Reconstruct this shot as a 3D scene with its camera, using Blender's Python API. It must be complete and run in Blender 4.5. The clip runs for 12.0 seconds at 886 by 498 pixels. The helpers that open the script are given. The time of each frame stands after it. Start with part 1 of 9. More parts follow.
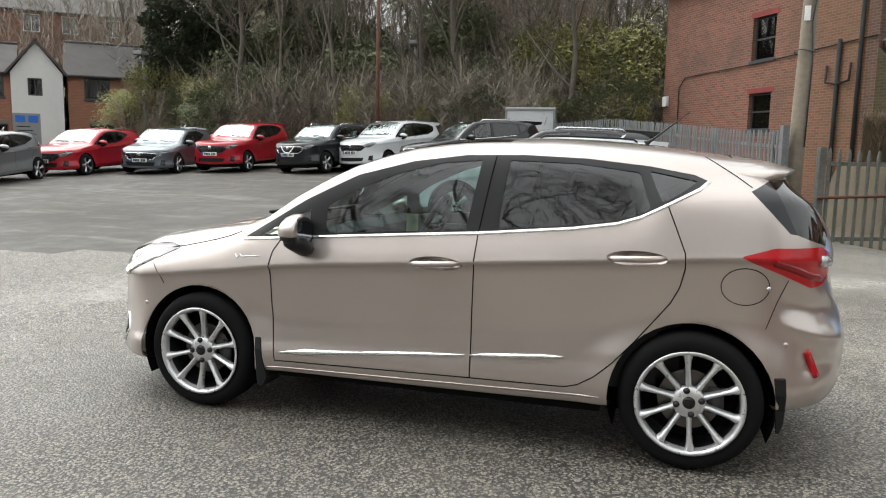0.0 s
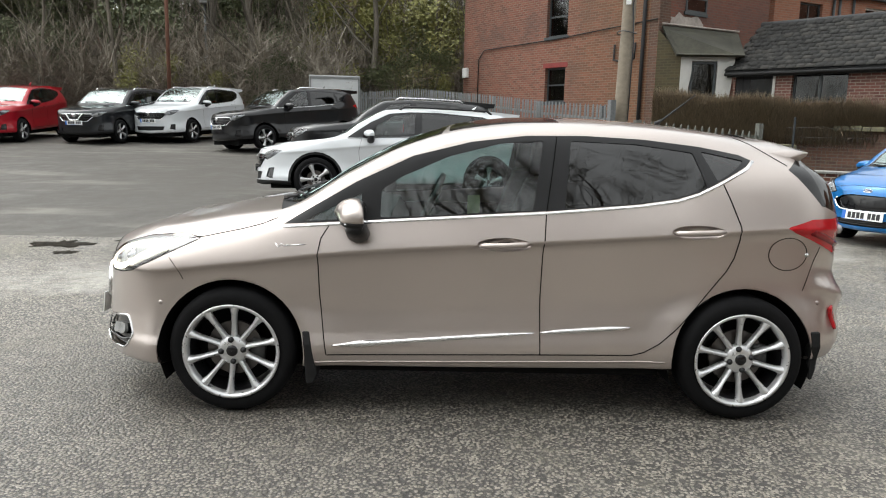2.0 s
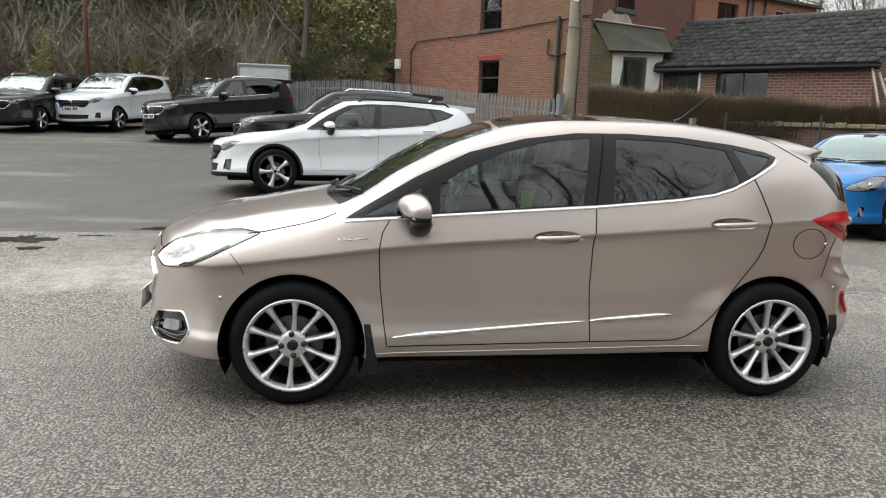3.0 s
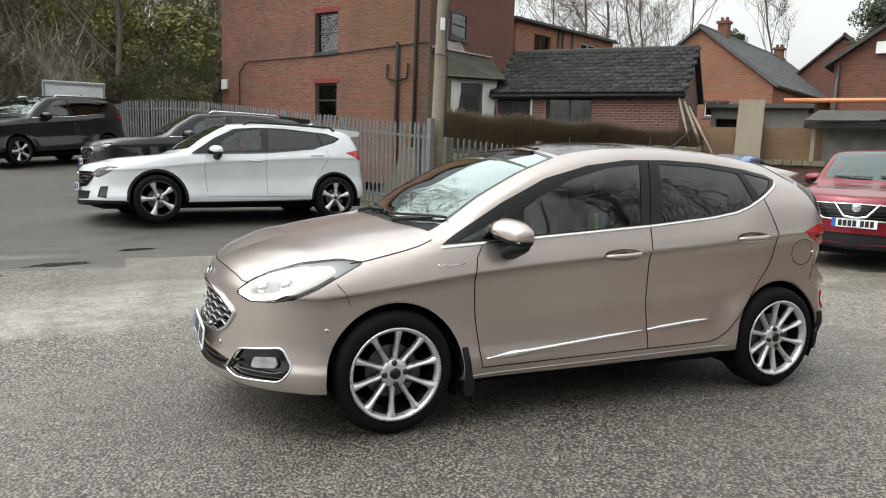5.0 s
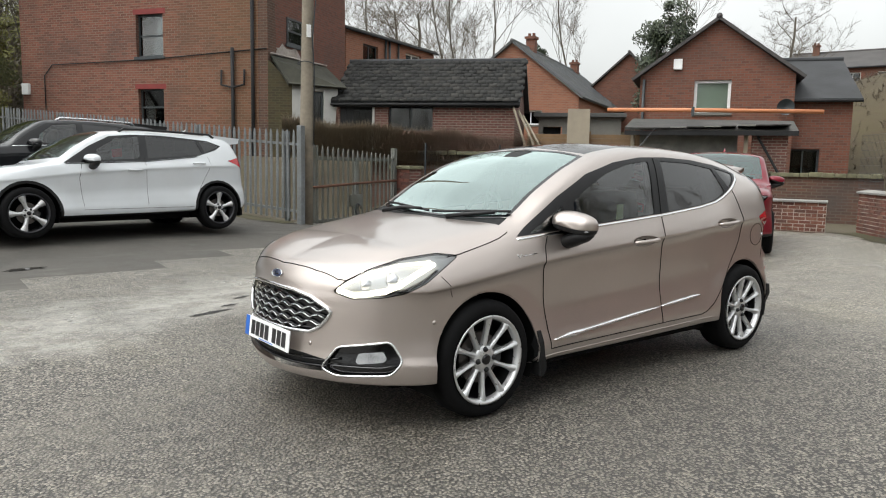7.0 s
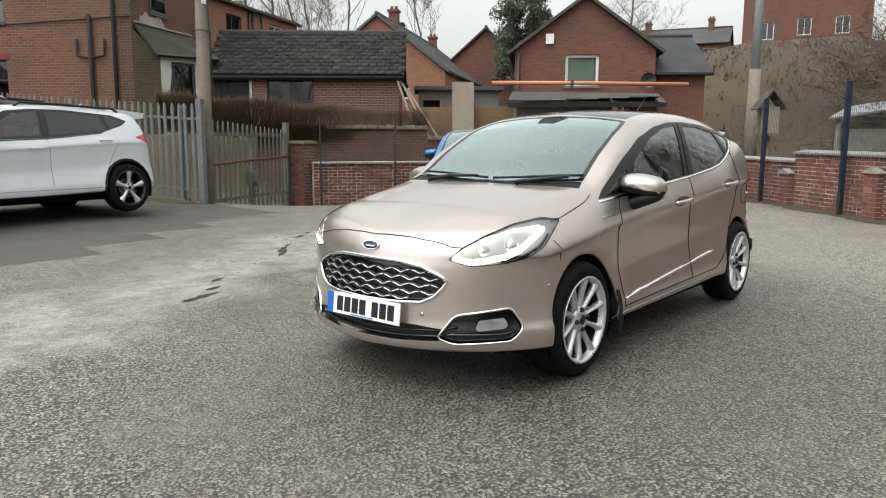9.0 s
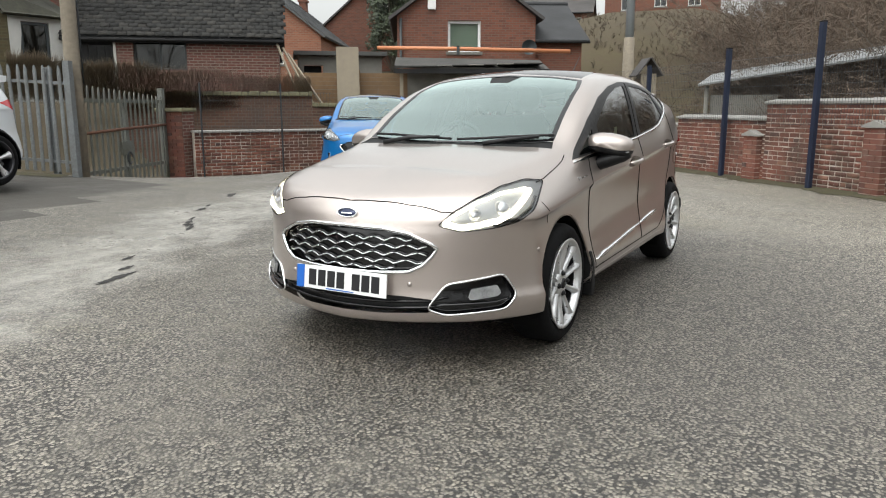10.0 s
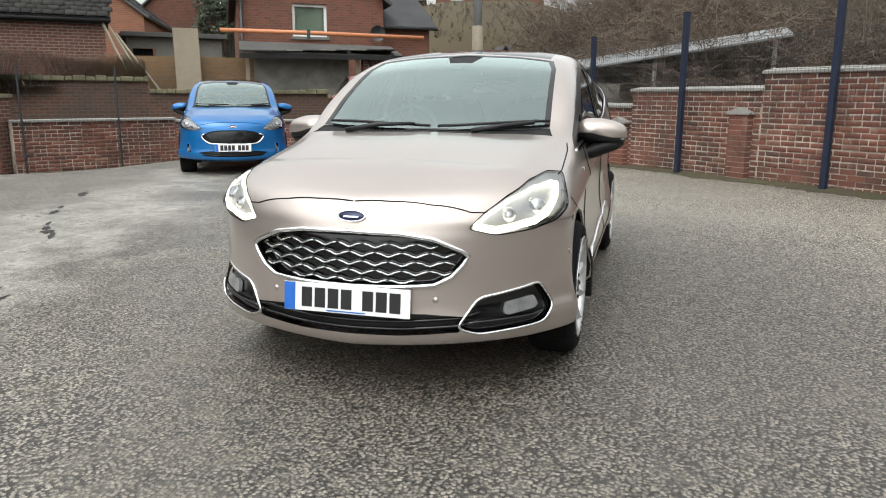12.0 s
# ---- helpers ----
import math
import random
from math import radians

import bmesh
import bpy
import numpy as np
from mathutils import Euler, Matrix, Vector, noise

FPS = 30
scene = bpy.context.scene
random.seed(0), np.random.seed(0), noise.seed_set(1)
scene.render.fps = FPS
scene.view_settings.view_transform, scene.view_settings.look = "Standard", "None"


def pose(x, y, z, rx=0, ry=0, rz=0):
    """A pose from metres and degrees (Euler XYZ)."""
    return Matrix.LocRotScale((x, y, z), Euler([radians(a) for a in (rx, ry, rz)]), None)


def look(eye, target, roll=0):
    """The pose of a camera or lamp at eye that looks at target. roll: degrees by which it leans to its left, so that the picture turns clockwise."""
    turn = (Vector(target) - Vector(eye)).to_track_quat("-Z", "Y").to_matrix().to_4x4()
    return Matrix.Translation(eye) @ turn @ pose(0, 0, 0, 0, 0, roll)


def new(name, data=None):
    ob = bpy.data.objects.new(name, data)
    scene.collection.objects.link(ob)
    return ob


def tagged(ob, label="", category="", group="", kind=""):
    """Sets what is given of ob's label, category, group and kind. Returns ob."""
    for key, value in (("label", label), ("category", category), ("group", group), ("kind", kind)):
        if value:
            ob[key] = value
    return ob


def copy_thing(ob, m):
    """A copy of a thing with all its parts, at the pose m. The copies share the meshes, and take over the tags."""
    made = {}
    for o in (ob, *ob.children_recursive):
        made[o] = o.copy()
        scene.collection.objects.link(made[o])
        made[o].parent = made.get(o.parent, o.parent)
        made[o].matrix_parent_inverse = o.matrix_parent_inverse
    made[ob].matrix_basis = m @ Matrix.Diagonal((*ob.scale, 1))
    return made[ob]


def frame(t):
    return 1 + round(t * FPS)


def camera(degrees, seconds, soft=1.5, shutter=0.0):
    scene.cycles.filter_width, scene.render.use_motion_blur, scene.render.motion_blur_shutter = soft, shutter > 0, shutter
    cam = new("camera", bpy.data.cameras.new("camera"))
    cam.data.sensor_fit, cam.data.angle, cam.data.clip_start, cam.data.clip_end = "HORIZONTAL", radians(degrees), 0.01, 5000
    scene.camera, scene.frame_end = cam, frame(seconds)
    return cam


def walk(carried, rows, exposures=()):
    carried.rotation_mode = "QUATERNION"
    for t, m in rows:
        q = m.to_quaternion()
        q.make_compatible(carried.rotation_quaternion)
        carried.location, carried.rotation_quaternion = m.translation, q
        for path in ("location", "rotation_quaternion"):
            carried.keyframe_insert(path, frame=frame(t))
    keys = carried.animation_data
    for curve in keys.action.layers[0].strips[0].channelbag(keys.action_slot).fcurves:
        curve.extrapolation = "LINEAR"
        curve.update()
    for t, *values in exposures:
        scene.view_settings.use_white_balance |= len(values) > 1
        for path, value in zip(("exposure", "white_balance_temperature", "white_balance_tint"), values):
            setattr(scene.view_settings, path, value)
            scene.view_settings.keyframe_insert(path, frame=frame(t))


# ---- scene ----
cam = camera(62.2, 12.0, soft=1.1)
# seconds, eye, target, roll
PATH = [
    (0, (1.105, -4.099, 1.375), (0.53, -2.201, 1.12), 1.0),
    (0.5, (0.754, -4.157, 1.369), (0.326, -2.22, 1.114), 1.1),
    (1, (0.405, -4.24, 1.353), (0.14, -2.28, 1.062), 1.9),
    (1.5, (0.059, -4.285, 1.378), (-0.043, -2.314, 1.059), 1.4),
    (2, (-0.281, -4.253, 1.41), (-0.252, -2.28, 1.081), 1.3),
    (2.3, (-0.506, -4.28, 1.414), (-0.404, -2.312, 1.072), 1.8),
    (2.5, (-0.651, -4.307, 1.416), (-0.499, -2.342, 1.075), 2.0),
    (2.7, (-0.781, -4.325, 1.424), (-0.587, -2.365, 1.08), 1.9),
    (4.3, (-1.913, -4.202, 1.403), (-1.331, -2.317, 1.074), 2.0),
    (4.5, (-2.05, -4.175, 1.398), (-1.41, -2.307, 1.079), 1.7),
    (5, (-2.408, -4.074, 1.415), (-1.633, -2.251, 1.14), 1.8),
    (5.5, (-2.783, -4.002, 1.406), (-1.892, -2.229, 1.157), 1.6),
    (6, (-3.109, -3.852, 1.376), (-2.128, -2.125, 1.142), 1.6),
    (6.5, (-3.436, -3.711, 1.346), (-2.315, -2.07, 1.115), 1.6),
    (7, (-3.744, -3.555, 1.326), (-2.507, -2.001, 1.089), 1.1),
    (7.2, (-3.848, -3.46, 1.318), (-2.583, -1.928, 1.087), 1.0),
    (8.8, (-4.603, -2.748, 1.28), (-3.109, -1.448, 1.006), 0.3),
    (9, (-4.665, -2.637, 1.26), (-3.136, -1.383, 0.963), 0.2),
    (9.5, (-4.797, -2.366, 1.233), (-3.162, -1.271, 0.878), 0.1),
    (10, (-4.796, -2.064, 1.206), (-3.082, -1.105, 0.828), -0.0),
    (10.5, (-4.799, -1.786, 1.196), (-3.019, -0.958, 0.81), -0.3),
    (11, (-4.828, -1.521, 1.196), (-2.996, -0.819, 0.809), -0.1),
    (11.5, (-4.73, -1.291, 1.174), (-2.869, -0.673, 0.781), 0.2),
    (12, (-4.612, -1.101, 1.172), (-2.728, -0.566, 0.766), 0.2),
]
walk(cam, [(t, look(eye, target, roll)) for t, eye, target, roll in PATH],
     [(0, 0.98), (2.7, 0.98), (4.3, 0.92), (5.5, 0.86), (7.2, 0.77), (8.8, 0.74), (10.0, 0.76), (12.0, 0.76)])
import collections


# ---- light: a bright overcast winter day ----
SUN_EL, SUN_AZ = radians(58), radians(283)
world = bpy.data.worlds.new("overcast_sky")
scene.world = world
world.use_nodes = True
wn, wl = world.node_tree.nodes, world.node_tree.links
wn.clear()
sky = wn.new("ShaderNodeTexSky")
sky.sky_type = "NISHITA"
sky.sun_disc = False
sky.sun_elevation, sky.sun_rotation = SUN_EL, SUN_AZ
sky.air_density, sky.dust_density, sky.ozone_density = 1.0, 1.5, 1.0
pale = wn.new("ShaderNodeHueSaturation")
pale.inputs["Saturation"].default_value = 0.08
pale.inputs["Value"].default_value = 1.0
cloud_at = wn.new("ShaderNodeTexCoord")
clouds = wn.new("ShaderNodeTexNoise")
clouds.inputs["Scale"].default_value = 2.2
clouds.inputs["Detail"].default_value = 5.0
cloud_ramp = wn.new("ShaderNodeMapRange")
cloud_ramp.inputs["From Min"].default_value, cloud_ramp.inputs["From Max"].default_value = 0.3, 0.7
cloud_ramp.inputs["To Min"].default_value, cloud_ramp.inputs["To Max"].default_value = 0.86, 1.10
cloud_mul = wn.new("ShaderNodeVectorMath")
cloud_mul.operation = "SCALE"
# an overcast dome is brightest overhead
dome_z = wn.new("ShaderNodeSeparateXYZ")
dome_ramp = wn.new("ShaderNodeMapRange")
dome_ramp.inputs["From Min"].default_value, dome_ramp.inputs["From Max"].default_value = 0.0, 1.0
dome_ramp.inputs["To Min"].default_value, dome_ramp.inputs["To Max"].default_value = 0.40, 2.55
dome_mul = wn.new("ShaderNodeVectorMath")
dome_mul.operation = "SCALE"
back = wn.new("ShaderNodeBackground")
back.inputs["Strength"].default_value = 0.15
wout = wn.new("ShaderNodeOutputWorld")
wl.new(sky.outputs[0], pale.inputs["Color"])
wl.new(cloud_at.outputs["Generated"], clouds.inputs["Vector"])
wl.new(clouds.outputs[0], cloud_ramp.inputs[0])
wl.new(pale.outputs[0], cloud_mul.inputs[0])
wl.new(cloud_ramp.outputs[0], cloud_mul.inputs["Scale"])
wl.new(cloud_at.outputs["Generated"], dome_z.inputs[0])
wl.new(dome_z.outputs[2], dome_ramp.inputs[0])
wl.new(cloud_mul.outputs[0], dome_mul.inputs[0])
wl.new(dome_ramp.outputs[0], dome_mul.inputs["Scale"])
cast = wn.new("ShaderNodeVectorMath")
cast.operation = "MULTIPLY"
cast.inputs[1].default_value = (0.985, 1.0, 0.975)
wl.new(dome_mul.outputs[0], cast.inputs[0])
wl.new(cast.outputs[0], back.inputs["Color"])
wl.new(back.outputs[0], wout.inputs[0])
sun_data = bpy.data.lights.new("sun", "SUN")
sun_data.energy, sun_data.angle, sun_data.color = 0.45, radians(80), (0.985, 0.985, 0.95)
sun = new("sun", sun_data)
sun.matrix_world = look((-30 * math.sin(SUN_AZ) * -1, 30 * math.cos(SUN_AZ), 30), (0, 0, 0))

# ---- materials ----
def material(name):
    m = bpy.data.materials.new(name)
    m.use_nodes = True
    return m, m.node_tree.nodes, m.node_tree.links, m.node_tree.nodes["Principled BSDF"]


def noise_node(n, l, scale, detail=4.0, rough=0.55, vec=None):
    t = n.new("ShaderNodeTexNoise")
    t.inputs["Scale"].default_value, t.inputs["Detail"].default_value, t.inputs["Roughness"].default_value = scale, detail, rough
    if vec is None:
        c = n.new("ShaderNodeTexCoord")
        vec = c.outputs["Object"]
    l.new(vec, t.inputs["Vector"])
    return t.outputs[0]


def ramp(n, l, fac, stops):
    r = n.new("ShaderNodeValToRGB")
    el = r.color_ramp.elements
    while len(el) < len(stops):
        el.new(0.5)
    for e, (pos, col) in zip(el, stops):
        e.position, e.color = pos, (*col, 1.0) if len(col) == 3 else col
    l.new(fac, r.inputs[0])
    return r.outputs[0]


def mixed(n, l, fac, a, b, mode="MIX"):
    x = n.new("ShaderNodeMix")
    x.data_type, x.blend_type = "RGBA", mode
    for sock, v in ((x.inputs[0], fac), (x.inputs[6], a), (x.inputs[7], b)):
        if isinstance(v, (int, float)):
            sock.default_value = v
        elif isinstance(v, tuple):
            sock.default_value = (*v, 1.0)
        else:
            l.new(v, sock)
    return x.outputs[2]


def span(n, l, fac, lo, hi, a=0.3, b=0.7):
    x = n.new("ShaderNodeMapRange")
    for k, v in (("From Min", a), ("From Max", b), ("To Min", lo), ("To Max", hi)):
        x.inputs[k].default_value = v
    l.new(fac, x.inputs[0])
    return x.outputs[0]


def bumped(n, l, p, height, strength, dist):
    b = n.new("ShaderNodeBump")
    b.inputs["Strength"].default_value, b.inputs["Distance"].default_value = strength, dist
    l.new(height, b.inputs["Height"])
    l.new(b.outputs[0], p.inputs["Normal"])
    return b


def plain(name, col, rough=0.5, metal=0.0, vary=0.12, scale=30.0, bump=0.0, spec=0.5):
    """A surface of one colour with grain at two scales."""
    m, n, l, p = material(name)
    big, small = noise_node(n, l, scale * 0.12, 3.0), noise_node(n, l, scale, 5.0)
    both = mixed(n, l, 0.45, big, small)
    lo, hi = tuple(c * (1 - vary) for c in col), tuple(min(1, c * (1 + vary)) for c in col)
    l.new(ramp(n, l, both, [(0.3, lo), (0.7, hi)]), p.inputs["Base Color"])
    l.new(span(n, l, small, max(0.02, rough - 0.08), min(1, rough + 0.08)), p.inputs["Roughness"])
    p.inputs["Metallic"].default_value = metal
    p.inputs["Specular IOR Level"].default_value = spec
    if bump:
        bumped(n, l, p, small, 0.5, bump)
    return m


def car_paint(name, col, metal=0.55, rough=0.34, flake=0.10, dust=0.10):
    m, n, l, p = material(name)
    fl, film = noise_node(n, l, 900.0, 1.0), noise_node(n, l, 2.2, 4.0)
    c = ramp(n, l, fl, [(0.35, tuple(v * (1 - flake) for v in col)), (0.65, tuple(min(1, v * (1 + flake)) for v in col))])
    dusty = mixed(n, l, span(n, l, film, 0.0, dust, 0.45, 0.75), c, (0.23, 0.21, 0.19))
    l.new(dusty, p.inputs["Base Color"])
    p.inputs["Metallic"].default_value, p.inputs["Roughness"].default_value = metal, rough
    p.inputs["Specular IOR Level"].default_value = 0.5 if metal > 0.4 else 0.15
    p.inputs["Coat Weight"].default_value = 0.9
    l.new(span(n, l, film, 0.03, 0.10), p.inputs["Coat Roughness"])
    return m


def pane_glass(name, tint, rough=0.02, gloss=1.0, sheen=1.9):
    """Thin glass: what is behind it, tinted, under a mirror sheen."""
    m = bpy.data.materials.new(name)
    m.use_nodes = True
    n, l = m.node_tree.nodes, m.node_tree.links
    n.clear()
    t, g, mix, f, o = (n.new(k) for k in ("ShaderNodeBsdfTransparent", "ShaderNodeBsdfGlossy", "ShaderNodeMixShader", "ShaderNodeFresnel", "ShaderNodeOutputMaterial"))
    t.inputs[0].default_value = (*tint, 1)
    g.inputs["Roughness"].default_value = rough
    g.inputs["Color"].default_value = (*gloss, 1) if isinstance(gloss, tuple) else (gloss, gloss, gloss, 1)
    f.inputs["IOR"].default_value = 1.55
    k = n.new("ShaderNodeMath")
    k.operation, k.use_clamp = "MULTIPLY_ADD", True
    k.inputs[1].default_value, k.inputs[2].default_value = sheen, 0.02
    l.new(f.outputs[0], k.inputs[0])
    l.new(k.outputs[0], mix.inputs[0])
    l.new(t.outputs[0], mix.inputs[1])
    l.new(g.outputs[0], mix.inputs[2])
    l.new(mix.outputs[0], o.inputs[0])
    return m


def glowing(name, col, strength):
    m, n, l, p = material(name)
    p.inputs["Base Color"].default_value = (*col, 1)
    p.inputs["Emission Color"].default_value = (*col, 1)
    p.inputs["Emission Strength"].default_value = strength
    return m


def brick_skin(name, tones, mortar=(0.36, 0.33, 0.29), size=0.225, bump=0.6, soot=(0.06, 0.05, 0.045), soot_amount=0.5, ochre=None):
    """Courses of brick for walls seen from far off, in object metres."""
    m, n, l, p = material(name)
    c = n.new("ShaderNodeTexCoord")
    sep, com = n.new("ShaderNodeSeparateXYZ"), n.new("ShaderNodeCombineXYZ")
    l.new(c.outputs["Object"], sep.inputs[0])
    add = n.new("ShaderNodeMath")
    add.operation = "ADD"
    l.new(sep.outputs[0], add.inputs[0])
    l.new(sep.outputs[1], add.inputs[1])
    l.new(add.outputs[0], com.inputs[0])
    l.new(sep.outputs[2], com.inputs[1])
    b = n.new("ShaderNodeTexBrick")
    b.inputs["Scale"].default_value = 1.0
    b.inputs["Brick Width"].default_value, b.inputs["Row Height"].default_value = size, 0.075
    b.inputs["Mortar Size"].default_value, b.inputs["Mortar Smooth"].default_value = 0.010, 0.25
    b.inputs["Color1"].default_value, b.inputs["Color2"].default_value = (*tones[0], 1), (*tones[1], 1)
    b.inputs["Mortar"].default_value = (*mortar, 1)
    l.new(com.outputs[0], b.inputs["Vector"])
    big, mid = noise_node(n, l, 0.55, 5.0), noise_node(n, l, 5.0, 4.0)
    col = mixed(n, l, span(n, l, mid, 0.0, 0.7), b.outputs["Color"], tones[2])
    col2 = mixed(n, l, 0.55, b.outputs["Color"], col)
    col3 = mixed(n, l, span(n, l, big, 0.0, soot_amount, 0.5, 0.75), col2, soot)
    if ochre:
        # a mossy yellow-brown bloom that spreads from one end of the wall
        u0, u1, tone = ochre
        drift = n.new("ShaderNodeMath")
        drift.operation = "MULTIPLY_ADD"
        drift.inputs[1].default_value = 4.5
        l.new(noise_node(n, l, 0.7, 6.0, 0.65), drift.inputs[0])
        l.new(sep.outputs[0], drift.inputs[2])
        bloom = span(n, l, drift.outputs[0], 0.0, 0.62, u0 + 2.2, u1 + 2.2)
        col3 = mixed(n, l, bloom, col3, mixed(n, l, 0.35, tone, b.outputs["Color"]))
    l.new(col3, p.inputs["Base Color"])
    p.inputs["Roughness"].default_value = 0.9
    bumped(n, l, p, b.outputs["Fac"], -bump, 0.008)
    return m


M = {}
M["paint_champagne"] = car_paint("paint_champagne", (0.470, 0.412, 0.380), metal=0.80, rough=0.31)
M["paint_white"] = car_paint("paint_white", (0.60, 0.625, 0.645), metal=0.0, rough=0.4, flake=0.02)
M["paint_black"] = car_paint("paint_black", (0.005, 0.0055, 0.007), metal=0.0, dust=0.012)
M["paint_graphite"] = car_paint("paint_graphite", (0.015, 0.017, 0.020), metal=0.2, dust=0.03)
M["paint_slate"] = car_paint("paint_slate", (0.10, 0.12, 0.14), metal=0.5)
M["paint_red"] = car_paint("paint_red", (0.33, 0.006, 0.016), metal=0.15, dust=0.015)
M["paint_dark_red"] = car_paint("paint_dark_red", (0.17, 0.005, 0.016), metal=0.3, dust=0.015)
M["paint_blue"] = car_paint("paint_blue", (0.004, 0.125, 0.36), metal=0.3, dust=0.015)
M["paint_grey"] = car_paint("paint_grey", (0.22, 0.23, 0.24), metal=0.5)
M["trim_black"] = plain("trim_black", (0.010, 0.010, 0.011), 0.42, vary=0.2, scale=60, spec=0.35)
M["gloss_black"] = plain("gloss_black", (0.006, 0.006, 0.007), 0.08, vary=0.1)
M["seam"] = plain("seam", (0.006, 0.006, 0.006), 0.9, spec=0.1)
M["plastic"] = plain("plastic", (0.011, 0.011, 0.0115), 0.62, vary=0.25, scale=90, bump=0.001, spec=0.25)
M["cabin"] = plain("cabin", (0.020, 0.020, 0.022), 0.75, vary=0.3, scale=50, bump=0.001)
M["headliner"] = plain("headliner", (0.14, 0.14, 0.135), 0.9)
M["seat_cloth"] = plain("seat_cloth", (0.016, 0.016, 0.018), 0.85, vary=0.3, scale=120, bump=0.002)
M["chrome"] = plain("chrome", (0.86, 0.87, 0.88), 0.09, 1.0, vary=0.03)
M["mirror_dark"] = plain("mirror_dark", (0.22, 0.24, 0.26), 0.04, 1.0, vary=0.03)
M["satin"] = plain("satin", (0.62, 0.63, 0.64), 0.28, 1.0, vary=0.06)
M["alloy"] = plain("alloy", (0.64, 0.645, 0.65), 0.33, 0.70, vary=0.05, scale=40)
M["alloy_dark"] = plain("alloy_dark", (0.05, 0.05, 0.055), 0.35, 0.7, vary=0.1)
M["tyre"] = plain("tyre", (0.0065, 0.0065, 0.007), 0.8, vary=0.35, scale=45, bump=0.0015, spec=0.14)
# disc colour darkened for the shade behind the spokes
M["disc"] = plain("disc", (0.13, 0.12, 0.115), 0.4, 0.9, vary=0.2, scale=25)
M["caliper"] = plain("caliper", (0.10, 0.10, 0.10), 0.6, 0.4)
M["glass"] = pane_glass("glass", (0.46, 0.58, 0.56), sheen=1.4)
M["glass_screen"] = pane_glass("glass_screen", (0.62, 0.80, 0.77), gloss=(0.80, 0.95, 0.92), sheen=2.8)
M["glass_parked"] = pane_glass("glass_parked", (0.55, 0.68, 0.66), gloss=(0.82, 0.94, 0.92), sheen=1.9)
M["glass_dark"] = pane_glass("glass_dark", (0.05, 0.056, 0.060), sheen=1.1)
M["glass_lamp"] = pane_glass("glass_lamp", (0.95, 0.96, 0.97), gloss=0.72, sheen=1.5)
M["lamp_red"] = plain("lamp_red", (0.42, 0.005, 0.010), 0.10, vary=0.15, scale=80)
M["lamp_red_dark"] = plain("lamp_red_dark", (0.22, 0.004, 0.008), 0.10, vary=0.1)
M["lamp_clear"] = plain("lamp_clear", (0.46, 0.475, 0.49), 0.16, 0.6, vary=0.15, scale=120)
M["lamp_bowl"] = plain("lamp_bowl", (0.44, 0.45, 0.455), 0.40, 0.25, vary=0.15, scale=60)
M["fog_lens"] = plain("fog_lens", (0.30, 0.305, 0.31), 0.14, 0.5, vary=0.45, scale=160)
M["drl"] = glowing("drl", (1.0, 0.93, 0.74), 2.4)
M["plate_white"] = plain("plate_white", (0.78, 0.79, 0.78), 0.35, vary=0.03)
M["plate_ink"] = plain("plate_ink", (0.012, 0.012, 0.014), 0.4)
M["plate_blue"] = plain("plate_blue", (0.015, 0.12, 0.48), 0.35)
M["badge_blue"] = plain("badge_blue", (0.012, 0.020, 0.055), 0.2, 0.3)

# ---- building tools ----
def mesh_of(name, bm, mat, smooth=True):
    me = bpy.data.meshes.new(name)
    bm.normal_update()
    for f in bm.faces:
        f.smooth = smooth
    bm.to_mesh(me)
    bm.free()
    for m in (mat if isinstance(mat, (list, tuple)) else [mat]):
        me.materials.append(M[m] if isinstance(m, str) else m)
    return me


def part(name, bm, mat, parent, label="", smooth=False, m=None, kind=""):
    """One mesh object under a thing or a part."""
    ob = new(name, mesh_of(name, bm, mat, smooth) if isinstance(bm, bmesh.types.BMesh) else bm)
    ob.parent = parent
    if m is not None:
        ob.matrix_basis = m
    if label or kind:
        tagged(ob, label, "", "", kind)
    return ob


def thing(name, label, category, m=None, group="", kind=""):
    ob = new(name)
    ob.empty_display_size = 0.2
    if m is not None:
        ob.matrix_basis = m
    return tagged(ob, label, category, group, kind)


def solid(name, bm, mat, label, category, m=None, group="", kind="", smooth=False):
    ob = new(name, mesh_of(name, bm, mat, smooth))
    if m is not None:
        ob.matrix_basis = m
    return tagged(ob, label, category, group, kind)


def box(bm, lo, hi, m=None, bevel=0.0):
    a, b = Vector(lo), Vector(hi)
    vs = [bm.verts.new((x, y, z)) for z in (a.z, b.z) for y in (a.y, b.y) for x in (a.x, b.x)]
    if m is not None:
        for v in vs:
            v.co = m @ v.co
    fs = [bm.faces.new([vs[i] for i in q]) for q in ((0, 2, 3, 1), (4, 5, 7, 6), (0, 1, 5, 4), (2, 6, 7, 3), (0, 4, 6, 2), (1, 3, 7, 5))]
    if bevel:
        bmesh.ops.bevel(bm, geom=list({e for f in fs for e in f.edges}), offset=bevel, segments=2, profile=0.7, affect="EDGES")
    return bm


def boxes(*pairs, bevel=0.0):
    bm = bmesh.new()
    for lo, hi in pairs:
        box(bm, lo, hi, bevel=bevel)
    return bm


